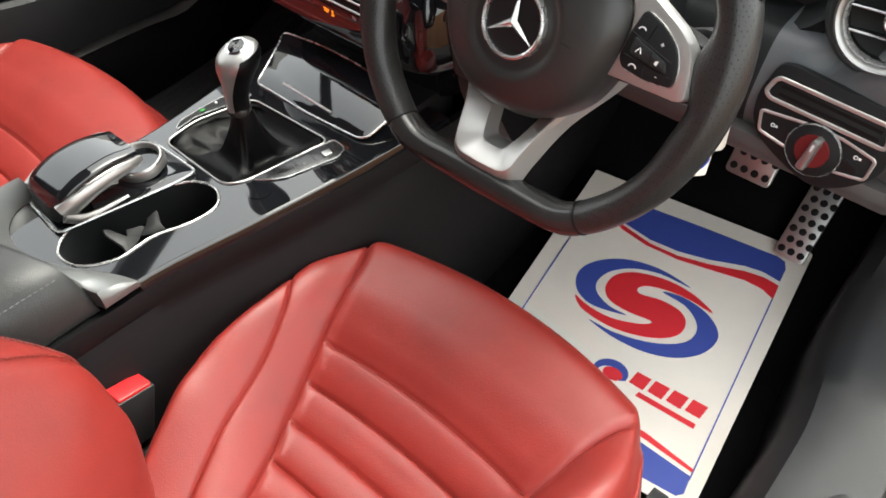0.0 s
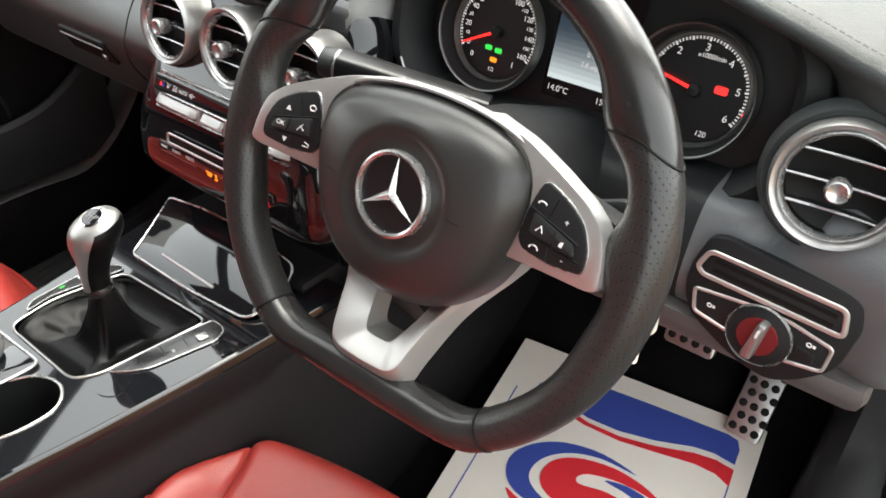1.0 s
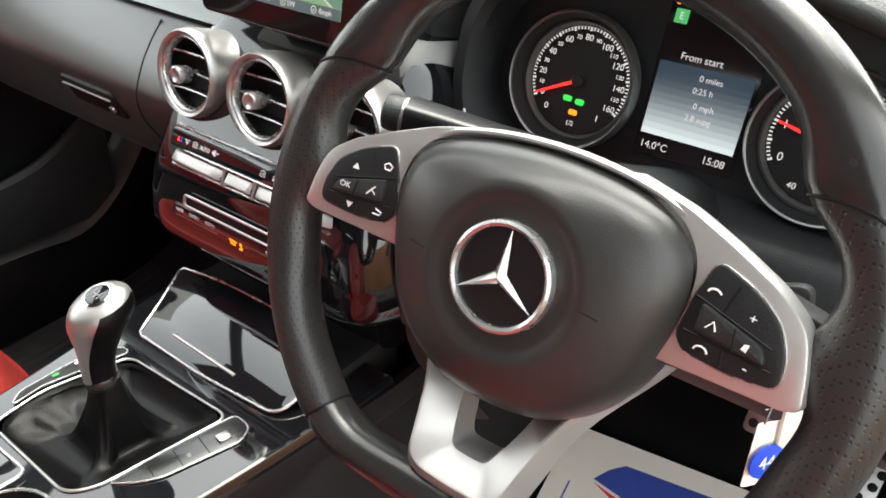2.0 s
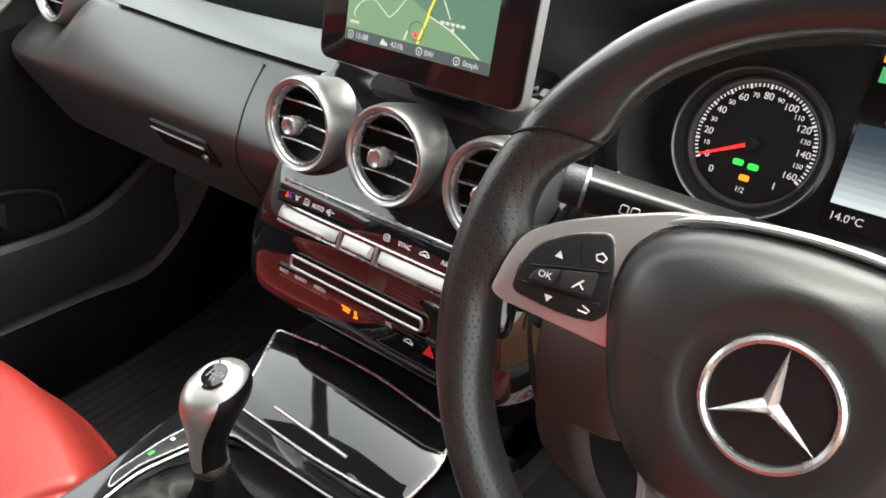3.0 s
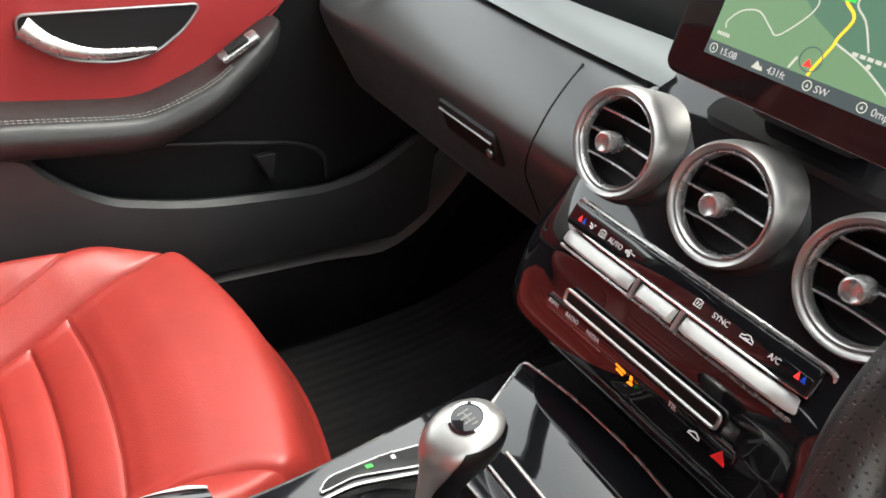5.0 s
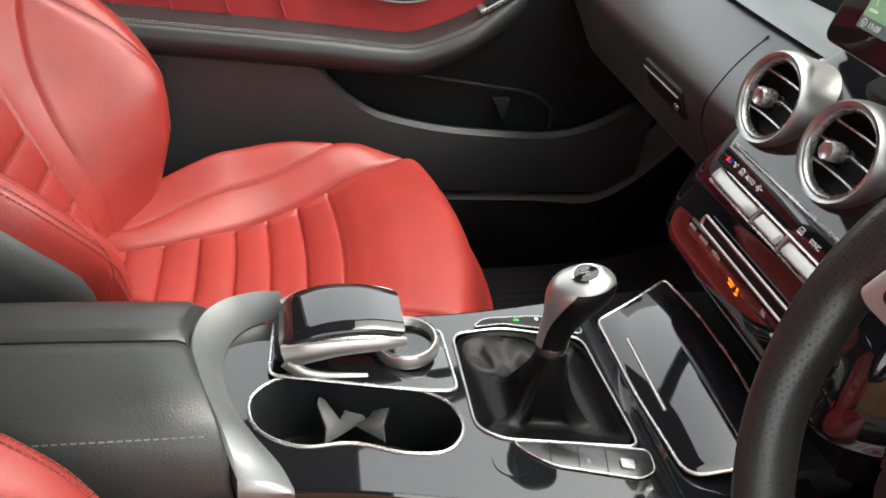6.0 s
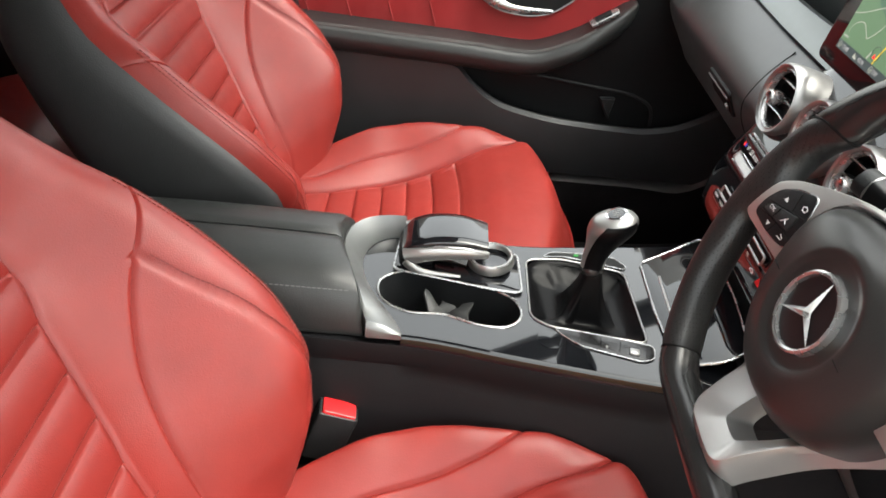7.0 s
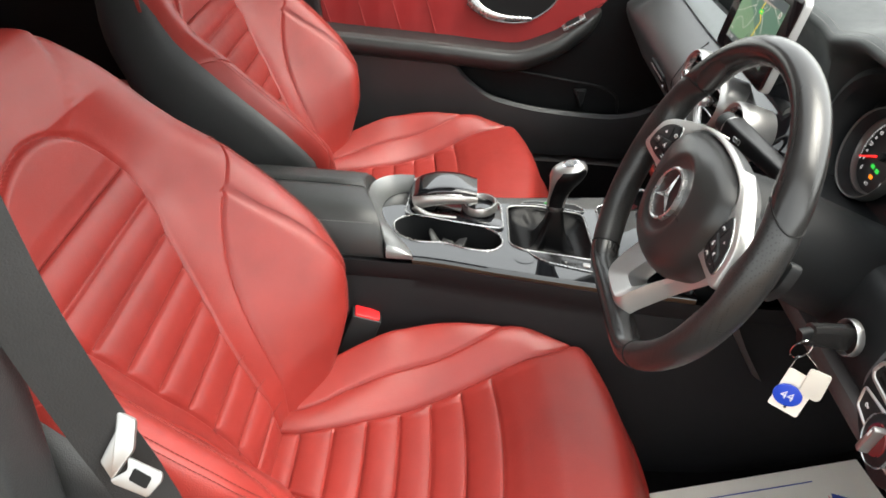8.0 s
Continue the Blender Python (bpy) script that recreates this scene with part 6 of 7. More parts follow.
def surface_with_skirt(fn, nu, nv, out, drops):
    """A sewn cover: a fine grid, and rings going down round its edge. out(p, k) moves the edge."""
    bm = bmesh.new()
    grid = [[bm.verts.new(fn(-1 + 2 * i / nu, j / nv)) for i in range(nu + 1)] for j in range(nv + 1)]
    for j in range(nv):
        for i in range(nu):
            bm.faces.new((grid[j][i], grid[j][i + 1], grid[j + 1][i + 1], grid[j + 1][i]))
    edge = grid[0] + [grid[j][nu] for j in range(1, nv + 1)] + grid[nv][nu - 1::-1] + [grid[j][0] for j in range(nv - 1, 0, -1)]
    prev = edge
    for k in range(drops):
        ring = [bm.verts.new(out(v.co, k)) for v in edge]
        n = len(ring)
        for i in range(n):
            bm.faces.new((prev[i], prev[(i + 1) % n], ring[(i + 1) % n], ring[i]))
        prev = ring
    return bm


def backrest_edge(s):
    return lerp_table([(-0.04, 0.20), (0.05, 0.235), (0.12, 0.262), (0.20, 0.284), (0.29, 0.290), (0.36, 0.284), (0.425, 0.270), (0.48, 0.247), (0.530, 0.214), (0.568, 0.182), (0.600, 0.150), (0.628, 0.110), (0.655, 0.055)], s)


def bseam1(s):
    return lerp_table([(-0.04, 0.052), (0.067, 0.057), (0.112, 0.063), (0.163, 0.074), (0.21, 0.090), (0.258, 0.104), (0.313, 0.121), (0.362, 0.141), (0.40, 0.142), (0.435, 0.130), (0.47, 0.106), (0.496, 0.076), (0.510, 0.040), (0.518, 0.003), (0.70, 0.002)], s)


def bseam2(s):
    return lerp_table([(-0.04, 0.078), (0.07, 0.095), (0.125, 0.107), (0.19, 0.131), (0.266, 0.172), (0.303, 0.199), (0.34, 0.234), (0.38, 0.282), (0.42, 0.335)], s)


RO = Vector((0, -0.170, 0.25))
RA = radians(30)
RU, RN = Vector((0, -math.sin(RA), math.cos(RA))), Vector((0, math.cos(RA), math.sin(RA)))
BRIB = 0.0497


def wing(s):
    """How far the side wings stand proud of the middle panel."""
    return lerp_table([(-0.04, 0.06), (0.0, 0.085), (0.06, 0.120), (0.12, 0.142), (0.18, 0.136), (0.25, 0.116), (0.32, 0.090), (0.36, 0.074), (0.42, 0.046), (0.50, 0.024), (0.62, 0.012)], s)


def wing_seam(s):
    return lerp_table([(-0.04, 0.215), (0.08, 0.224), (0.18, 0.218), (0.25, 0.210), (0.31, 0.204)], s)


def back_point(u, v):
    s = -0.04 + v * 0.695
    hw = backrest_edge(s)
    s1, s2 = bseam1(s), bseam2(s)
    ax = panelled(u, max(s1, 0.075), s2, hw)
    x = math.copysign(ax, u)
    crest = wing(s)
    k = smoothstep(max(s1, 0.02) - 0.01, max(0.12, hw - 0.045), ax)
    d = crest * (0.55 * k + 0.45 * k * k)
    d += 0.012 * smoothstep(0.42, 0.54, s) - 0.02 * smoothstep(0.05, -0.04, s)
    inside = smoothstep(s1, s1 - 0.012, ax)
    arch = 0.518 - 3.8 * ax * ax
    if ax < 0.085 and s > 0.45:
        inside = smoothstep(0.0, 0.012, arch - s)
        d += groove(s - arch, 0.0026, 0.0042) * smoothstep(0.085, 0.075, ax)
    if s < 0.417:
        f = ((0.417 - s) / BRIB) % 1.0
        d += inside * (0.0052 * (1 - abs(2 * f - 1) ** 2.4) - 0.001 + groove(min(f, 1 - f) * BRIB, 0.0019, 0.0034))
    else:
        d += inside * 0.0035 * smoothstep(0.417, 0.445, s)
    slope = 1.0 + 2.5 * smoothstep(0.42, 0.51, s)
    if s < 0.505:
        d += groove((ax - s1) / slope, 0.0024, 0.0046) * smoothstep(0.505, 0.480, s)
    if s > 0.488:
        d += groove(ax - lerp_table([(0.488, 0.068), (0.512, 0.106), (0.553, 0.126), (0.586, 0.133), (0.63, 0.137)], s), 0.0055, 0.0036) * smoothstep(0.494, 0.512, s)
    if s2 < hw:
        d += groove(ax - s2, 0.0020, 0.0038) * smoothstep(1.0, 0.90, s2 / hw)
    if s < 0.31:
        d += groove(ax - wing_seam(s), 0.0042, 0.0045)
    e = ax / hw
    d -= (0.052 * smoothstep(0.86, 1.0, e) ** 2) * (1 - 0.5 * smoothstep(0.35, 0.55, s)) + 0.05 * smoothstep(0.92, 1.0, v) ** 2
    return RO + Vector((x, 0, 0)) + RU * s + RN * d


def seat(name, at, label):
    th = tagged(empty(name, (0, 0, 0.05)), label, "car seat", "front seats")

    def cushion_out(p, k):
        q = Vector((p.x * (1 + 0.012 * (k + 1)), p.y + 0.004 * (k + 1) * (1 if p.y > 0.1 else -1), p.z - (0.02, 0.05, 0.075)[k]))
        return q

    part("cushion", surface_with_skirt(cushion_point, 190, 300, cushion_out, 3), RED, th, "red leather cushion with sewn flutes", 60)

    def back_out(p, k):
        r = p - RO
        x = r.x * (1.0 + (0.002, -0.006)[k])
        return RO + Vector((x, 0, 0)) + RU * (r.dot(RU) * (1.006, 1.0)[k]) + RN * (r.dot(RN) - (0.005, 0.018)[k])

    part("backrest", surface_with_skirt(back_point, 190, 320, back_out, 2), RED, th, "red leather backrest with sewn flutes", 60)
    for k in range(9):
        v = (RIB0 - k * RIB + 0.235) / 0.590
        if v > 0.03:
            part("stitch_line", stitch_row([cushion_point(-0.41 + 0.82 * i / 40, v) + Vector((0, 0, 0.0004)) for i in range(41)], 0.0040, 0.0012, 0.0007), STITCHRED, th, "brown-red stitch line")
    for k in range(9):
        v = (0.417 - k * BRIB + 0.04) / 0.695
        part("stitch_line", stitch_row([back_point(-0.41 + 0.82 * i / 40, v) + RN * 0.0004 for i in range(41)], 0.0040, 0.0012, 0.0007, RN), STITCHRED, th, "brown-red stitch line")
    for sd in (1, -1):
        pts = []
        for k in range(40):
            v = 0.10 + 0.40 * k / 39
            sv = -0.04 + 0.695 * v
            best = min((abs(abs(back_point(sd * u, v).x) - wing_seam(sv) - 0.004), u) for u in [0.60 + 0.01 * i for i in range(38)])
            pts.append(back_point(sd * best[1], v) + RN * 0.0004)
        pts = [sum((pts[max(0, min(39, k + j))] for j in (-2, -1, 0, 1, 2)), Vector()) / 5 + RN * 0.001 for k in range(40)]
        part("stitch_line", stitch_row(pts, 0.0042, 0.0014, 0.0008, RN), STITCHRED, th, "brown-red stitch line")
        for frac in (0.875, 0.90):
            pts = []
            for k in range(60):
                v = 0.12 + 0.48 * k / 59
                want = frac * backrest_edge(-0.04 + 0.695 * v)
                lo, hi = 0.3, 1.0
                for _ in range(18):
                    mid = (lo + hi) / 2
                    lo, hi = (mid, hi) if abs(back_point(mid, v).x) < want else (lo, mid)
                pts.append(back_point(sd * lo, v) + RN * 0.0006)
            part("stitch_line", stitch_row(pts, 0.0042, 0.0014, 0.0008, RN), STITCHRED, th, "brown-red double stitching")
    # charcoal sides and rear of the backrest
    rings = []
    for k in range(25):
        s = -0.02 + 0.655 * k / 24
        hw = backrest_edge(s)
        dep = 0.055 * smoothstep(-0.05, 0.06, s) * smoothstep(0.70, 0.45, s) + 0.03
        fr = wing(s) - 0.052 * (1 - 0.5 * smoothstep(0.35, 0.55, s)) + 0.004 - 0.05 * smoothstep(0.92, 1.0, (s + 0.04) / 0.695) ** 2
        g = smoothstep(-0.06, 0.06, s)
        tip, shoulder = (hw * (0.97 - 0.015 * g), fr - 0.010 + g * (0.010 + 0.43 * 0.052 * (1 - 0.5 * smoothstep(0.35, 0.55, s)))), (hw * (1.015 - 0.003 * g), fr - 0.030 + 0.026 * g)
        sec = [(-tip[0], tip[1]), (-shoulder[0], shoulder[1]), (-hw * 1.0, -dep * 0.75), (-hw * 0.86, -dep - 0.02), (-hw * 0.5, -dep - 0.035), (0, -dep - 0.04), (hw * 0.5, -dep - 0.035), (hw * 0.86, -dep - 0.02), (hw * 1.0, -dep * 0.75), shoulder, tip]
        sec = catmull([(a, b, 0) for a, b in sec], 3, False)
        rings.append([RO + Vector((p.x, 0, 0)) + RU * s + RN * p.y for p in sec])
    part("back_shell", loft(rings, closed=False), GREYSIDE, th, "charcoal sides and back")
    base = []
    for z, k, dy in ((0.235, 0.97, 0.0), (0.20, 1.03, 0.008), (0.13, 1.02, 0.0), (0.10, 0.95, -0.02), (0.06, 0.85, -0.05)):
        base.append([(p.x * k, p.y + dy * (1 if p.y > 0 else 0), z - (0.04 if p.y < 0 else 0) * (1 if z > 0.2 else 0)) for p in rounded([(-0.245, -0.24), (0.245, -0.24), (0.245, 0.22), (0.20, 0.30), (-0.20, 0.30), (-0.245, 0.22)], 0.05, 5)])
    part("seat_base", loft(base, cap0=True, cap1=True), HARD, th, "dark plastic seat base")
    for s in (1, -1):
        part("side_valance", slab(rounded([(-0.25, -0.05), (0.24, -0.045), (0.285, 0.0), (0.27, 0.035), (0.10, 0.045), (-0.25, 0.05)], 0.02), frame_of((s * 0.250, 0.0, 0.165), (0, 1, 0.06), (s, 0, 0.05)), 0.022, 0.006), BLACK, th, "dark plastic side valance")
        part("seat_rail", box(s * 0.17, 0.02, 0.058, 0.04, 0.56, 0.03, 0.004), ALU, th, "metal seat rail")
        part("hinge_cover", lathe([(0.045, 0.0), (0.045, 0.018), (0.035, 0.024), (0.0, 0.025)], frame_of((s * 0.235, -0.19, 0.205), (0, 1, 0), (s, 0, 0)), 28), BLACK, th, "round hinge cover")
    th.location = Vector(th.location) + Vector(at)
    return th


driver_seat = seat("driver_seat", (0.390, 0, 0), "red leather sports seat before the steering wheel")
pas = copy_thing(driver_seat, Matrix.Translation((-0.390, -0.070, 0.07)))
pas.name = "passenger_seat"
tagged(pas, "red leather sports seat beside the passenger door", "car seat", "front seats")

# rear bench
rear = tagged(empty("rear_seat", (0, -1.0, 0.2)), "red leather rear bench seat", "rear seat")
for s in (1, -1):
    ring = []
    cx = s * 0.33
    for y, z, w in ((-0.70, 0.16, 0.28), (-0.64, 0.23, 0.30), (-0.63, 0.32, 0.30), (-0.66, 0.375, 0.295), (-0.76, 0.385, 0.29), (-1.05, 0.295, 0.29), (-1.22, 0.28, 0.28)):
        ring.append([(cx + w * math.sin(math.pi / 2 * (-1 + 2 * k / 20)) , y + 0.04 * abs(-1 + 2 * k / 20) ** 4 * (-1 if y > -0.8 else 0), z - 0.05 * abs(-1 + 2 * k / 20) ** 6) for k in range(21)])
    part("cushion", loft(ring, closed=False), RED, rear, "red leather rear cushion", 60)
    ring = []
    for y, z in ((-1.16, 0.26), (-1.13, 0.32), (-1.17, 0.48), (-1.24, 0.66), (-1.30, 0.78), (-1.36, 0.80), (-1.40, 0.70)):
        ring.append([(cx + 0.30 * math.sin(math.pi / 2 * (-1 + 2 * k / 20)), y - 0.05 * abs(-1 + 2 * k / 20) ** 4, z) for k in range(21)])
    part("backrest", loft(ring, closed=False), RED, rear, "red leather rear backrest", 60)
part("base", box(0, -1.0, 0.13, 1.30, 0.50, 0.16, 0.02), HARD, rear, "dark base")

# ---- buckles and belt ----
for s, nm in ((1, "beside the driver's seat"), (-1, "beside the passenger's seat")):
    bk = tagged(empty("belt_buckle", (s * 0.15, -0.08, 0.2)), "black belt buckle with red release button " + nm, "belt buckle", "belt buckles")
    m = frame_of((s * 0.143, -0.068, 0.307), (s, 0.10, 0), (0.0, 0.30, 0.95))
    part("casing", slab(rounded([(-0.0145, -0.025), (0.0145, -0.025), (0.0145, 0.025), (-0.0145, 0.025)], 0.004), m @ Matrix.Translation((0, 0, -0.085)), 0.083, 0.003), BLACK, bk, "black casing")
    part("release_button", slab(rounded([(-0.0120, -0.021), (0.0120, -0.021), (0.0120, 0.021), (-0.0120, 0.021)], 0.003), m @ Matrix.Translation((0, 0, -0.006)), 0.0075, 0.0015), REDBUTTON, bk, "bright red button")
    part("stem", slab(rounded([(-0.006, -0.018), (0.006, -0.018), (0.006, 0.018), (-0.006, 0.018)], 0.003), m @ Matrix.Translation((0, 0, -0.19)), 0.11, 0.001), RUBBER, bk, "black stem")
belt = tagged(empty("seat_belt", (0.68, -0.3, 0.7)), "black seat belt with a bare steel tongue", "seat belt")
path = catmull([(0.615, -0.400, 1.04), (0.662, -0.318, 0.86), (0.684, -0.278, 0.74), (0.690, -0.256, 0.675), (0.693, -0.232, 0.607), (0.695, -0.210, 0.547), (0.705, -0.190, 0.48), (0.718, -0.20, 0.35), (0.725, -0.25, 0.19)], 8, False)
part("webbing", sweep(path, [(-0.024, -0.0008), (0.024, -0.0008), (0.024, 0.0008), (-0.024, 0.0008)], up=(0.85, 0.25, 0.45)), WEB, belt, "black webbing")
tg = frame_of((0.703, -0.206, 0.594), (0.024, 0.996, 0.087), (0.819, -0.07, 0.57))
part("shank", slab(rounded([(-0.0125, 0.0375), (0.004, 0.030), (0.0025, 0.005), (-0.015, -0.020), (-0.026, -0.005), (-0.0135, 0.020)], 0.003), tg, 0.004, 0.0015), SILVER, belt, "bare steel shank")
loop = rounded([(-0.002, 0.0), (0.0275, -0.0125), (0.0265, -0.020), (0.0150, -0.033), (-0.014, -0.0225), (-0.0165, -0.019), (-0.002, -0.011)], 0.003)
tongue = part("tongue", slab(loop, tg @ Matrix.Translation((0, 0, 0.002)), 0.0025, 0.0008), SILVER, belt, "bare steel tongue")
part("tongue_slot", slab(rounded([(0.004, -0.0085), (0.019, -0.0165), (0.014, -0.026), (-0.001, -0.0185)], 0.002), tg @ Matrix.Translation((0, 0, 0.0044)), 0.0004), RUBBER, tongue, "dark slot")
part("belt_anchor", box(0.68, -0.375, 0.99, 0.03, 0.06, 0.08, 0.008), BLACK, belt, "black belt guide")

# ---- passenger door ----
DOORPLASTIC = material("grained_door_plastic", (0.036, 0.0385, 0.040), 0.42, grain=0.3, grain_scale=700, cells=True, vary=0.12)
DOORTRIM = material("silver_door_trim", (0.46, 0.455, 0.44), 0.40, metal=0.5, vary=0.04)
door = tagged(empty("passenger_door", (-0.74, 0.1, 0.4)), "closed passenger door with red insert and black armrest", "door")
DX = -0.735


ARM = [(-0.42, 0.508), (-0.13, 0.496), (0.06, 0.489), (0.19, 0.482), (0.28, 0.512), (0.36, 0.565), (0.42, 0.610), (0.47, 0.632)]
POC = [(-0.42, 0.500), (-0.178, 0.484), (0.022, 0.450), (0.055, 0.440), (0.092, 0.402), (0.165, 0.358), (0.31, 0.334), (0.45, 0.329), (0.52, 0.340), (0.57, 0.362), (0.62, 0.395)]
yy = [-0.42 + 1.08 * k / 54 for k in range(55)]
rings = []
for y in yy:
    p = lerp_table(POC, y)
    rings.append([(DX + 0.020, y, 0.195), (DX + 0.042, y, 0.205), (DX + 0.052, y, 0.25), (DX + 0.055, y, p - 0.03), (DX + 0.054, y, p - 0.008), (DX + 0.046, y, p), (DX + 0.036, y, p - 0.002), (DX + 0.030, y, p - 0.015), (DX + 0.005, y, p - 0.04)])
part("pocket_front", loft(rings, closed=False), DOORPLASTIC, door, "black lower panel with a long pocket")
rings = []
for y in yy:
    p = lerp_table(POC, y)
    rings.append([(DX + 0.000, y, 0.10), (DX - 0.012, y, p - 0.02), (DX - 0.010, y, p + 0.03), (DX + 0.0, y, lerp_table(ARM, y) - 0.03), (DX + 0.006, y, lerp_table(ARM, y))])
part("pocket_back", loft(rings, closed=False), HARD, door, "dark back of the pocket")
rings = []
for y in yy[:39] + [0.354, 0.364, 0.374, 0.383, 0.390, 0.396, 0.400, 0.402]:
    a = lerp_table(ARM, y)
    w = 0.085 - 0.030 * smoothstep(0.28, 0.40, y)
    f = math.sqrt(max(0.0, 1 - (max(0.0, y - 0.364) / 0.0383) ** 2))
    sec = [(DX, a - 0.062), (DX + w * 0.75, a - 0.050), (DX + w, a - 0.026), (DX + w * 0.98, a - 0.008), (DX + w * 0.85, a), (DX + w * 0.3, a + 0.002), (DX, a + 0.004)]
    rings.append([(DX + (v.x - DX) * (0.15 + 0.85 * f), y, a - 0.022 + (v.y - a + 0.022) * f) for v in catmull([(p, q, 0) for p, q in sec], 3, False)])
part("armrest", loft(rings, closed=False, cap1=True), ARMLEATHER, door, "black stitched armrest")
for dx in (0.072, 0.064):
    part("stitching", stitch_row([(DX + dx - 0.030 * smoothstep(0.28, 0.40, y), y, lerp_table(ARM, y) + 0.0015) for y in yy[:38]]), THREAD, door, "grey stitching")
rings = []
for y in yy[:40] + [0.37, 0.385, 0.396, 0.404, 0.409, 0.412]:
    a = lerp_table(ARM, y) - 0.004
    t = lerp_table([(-0.42, 0.66), (0.20, 0.645), (0.36, 0.632), (0.44, 0.615), (0.48, 0.60)], y)
    f = math.sqrt(max(0.0, 1 - (max(0.0, y - 0.385) / 0.0273) ** 2))
    t, a = (t + a) / 2 + (t - a) / 2 * f, (t + a) / 2 - (t - a) / 2 * f
    fl = 0.004 * math.sin(y / 0.075 * 2 * math.pi) if y < 0.12 else 0
    rings.append([(DX + 0.006, y, a - 0.004), (DX + 0.004 + fl, y, a * 0.6 + t * 0.4), (DX + 0.004 + fl, y, a * 0.3 + t * 0.7), (DX, y, t)])
part("insert", loft(rings, closed=False), REDPANEL, door, "red leather insert")
for k in range(4):
    y0 = -0.30 + 0.085 * k
    part("insert_seam", sweep([(DX + 0.009, y0 + 0.05 * t, 0.50 + 0.15 * (1 - t)) for t in (0, 0.3, 0.6, 1)], circle(0.0018, 6), up=(1, 0, 0)), REDTHREAD, door, "sewn line")
rings = []
for y in yy[:50]:
    b = lerp_table([(-0.42, 0.66), (0.20, 0.645), (0.36, 0.632), (0.44, 0.64), (0.52, 0.70), (0.56, 0.75)], y)
    rings.append([(DX + 0.002, y, b), (DX + 0.008, y, b + 0.006), (DX + 0.006, y, b + 0.5 * (0.79 - b)), (DX - 0.02, y, 0.79)])
part("upper_trim", loft(rings, closed=False), DOORTRIM, door, "pale satin metal upper trim")
rings = []
for y in yy:
    b = lerp_table([(-0.42, 0.76), (0.36, 0.76), (0.52, 0.70), (0.60, 0.62), (0.66, 0.55)], y)
    rings.append([(DX - 0.03, y, 0.42 if y > 0.38 else b - 0.02), (DX - 0.010, y, (0.44 if y > 0.38 else b - 0.01)), (DX - 0.012, y, 0.74), (DX - 0.02, y, 0.79), (DX - 0.07, y, 0.80)])
part("upper_skin", loft(rings, closed=False), BLACK, door, "black upper door skin")
hm = frame_of((DX + 0.008, 0.185, 0.572), (0, 1, 0), (1, 0, 0))
ov = rounded([(-0.105, 0.026), (0.112, 0.034), (0.092, 0.004), (0.048, -0.030), (0.0, -0.038), (-0.062, -0.030), (-0.105, 0.0)], [0.016, 0.012, 0.02, 0.03, 0.03, 0.03, 0.016], 6)
hd = part("handle_bowl", slab(ov, hm @ Matrix.Translation((0, 0, -0.004)), 0.005), HARD, door, "dark handle bowl")
part("bowl_frame", sweep([hm @ Vector((p.x, p.y, 0.002)) for p in ov], circle(0.0018, 8), closed=True, up=(1, 0, 0)), SILVER, hd, "thin silver bowl outline")
part("lever", sweep(catmull([hm @ Vector(p) for p in ((-0.100, 0.012, 0.004), (-0.072, -0.008, 0.012), (-0.025, -0.021, 0.015), (0.050, -0.022, 0.006))], 8, False), lambda t: circle(0.0145 * (1 - 0.70 * t), 12, 0.005), up=(1, 0, 0)), BRIGHT, hd, "bright door lever")
wmx = frame_of((-0.690, 0.335, 0.5555), (0, 0.84, 0.54), (0.25, -0.52, 0.82))
wsw = part("window_switch", slab(rounded([(-0.030, -0.011), (0.030, -0.011), (0.030, 0.011), (-0.030, 0.011)], 0.005), wmx, 0.006, 0.002), BRIGHT, door, "silver window switch surround")
part("key", slab(rounded([(-0.018, -0.007), (0.016, -0.007), (0.016, 0.007), (-0.018, 0.007)], 0.003), wmx @ Matrix.Translation((0, 0, 0.005)), 0.005, 0.002), HARD, wsw, "dark key")
tw = frame_of((DX + 0.010, 0.410, 0.700), (0, 1, 0), (1, -0.15, 0.1))
spk = part("tweeter", lathe([(0.040, -0.006), (0.040, 0.004), (0.0, 0.001)], tw, 36), RUBBER, door, "round dark tweeter grille")
part("tweeter_ring", lathe([(0.038, 0.0), (0.041, 0.006), (0.046, 0.006), (0.049, 0.0)], tw, 40), SILVER, spk, "silver tweeter ring")
part("pocket_divider", slab(rounded([(-0.022, 0.022), (0.012, 0.024), (0.002, -0.024)], 0.004), frame_of((DX + 0.004, 0.388, 0.354), (0, 1, 0), (1, 0, 0.2)), 0.016, 0.004), BLACK, door, "dark pocket divider")
bin_line = catmull([(DX + 0.002, 0.10, 0.425), (DX + 0.002, 0.22, 0.412), (DX + 0.002, 0.36, 0.396), (DX + 0.002, 0.435, 0.386), (DX + 0.002, 0.480, 0.362), (DX + 0.004, 0.488, 0.32)], 6, False)
part("bin_edge", sweep(bin_line, circle(0.0035, 8), up=(1, 0, 0)), BLACK, door, "moulded edge of the pocket's inner bin")

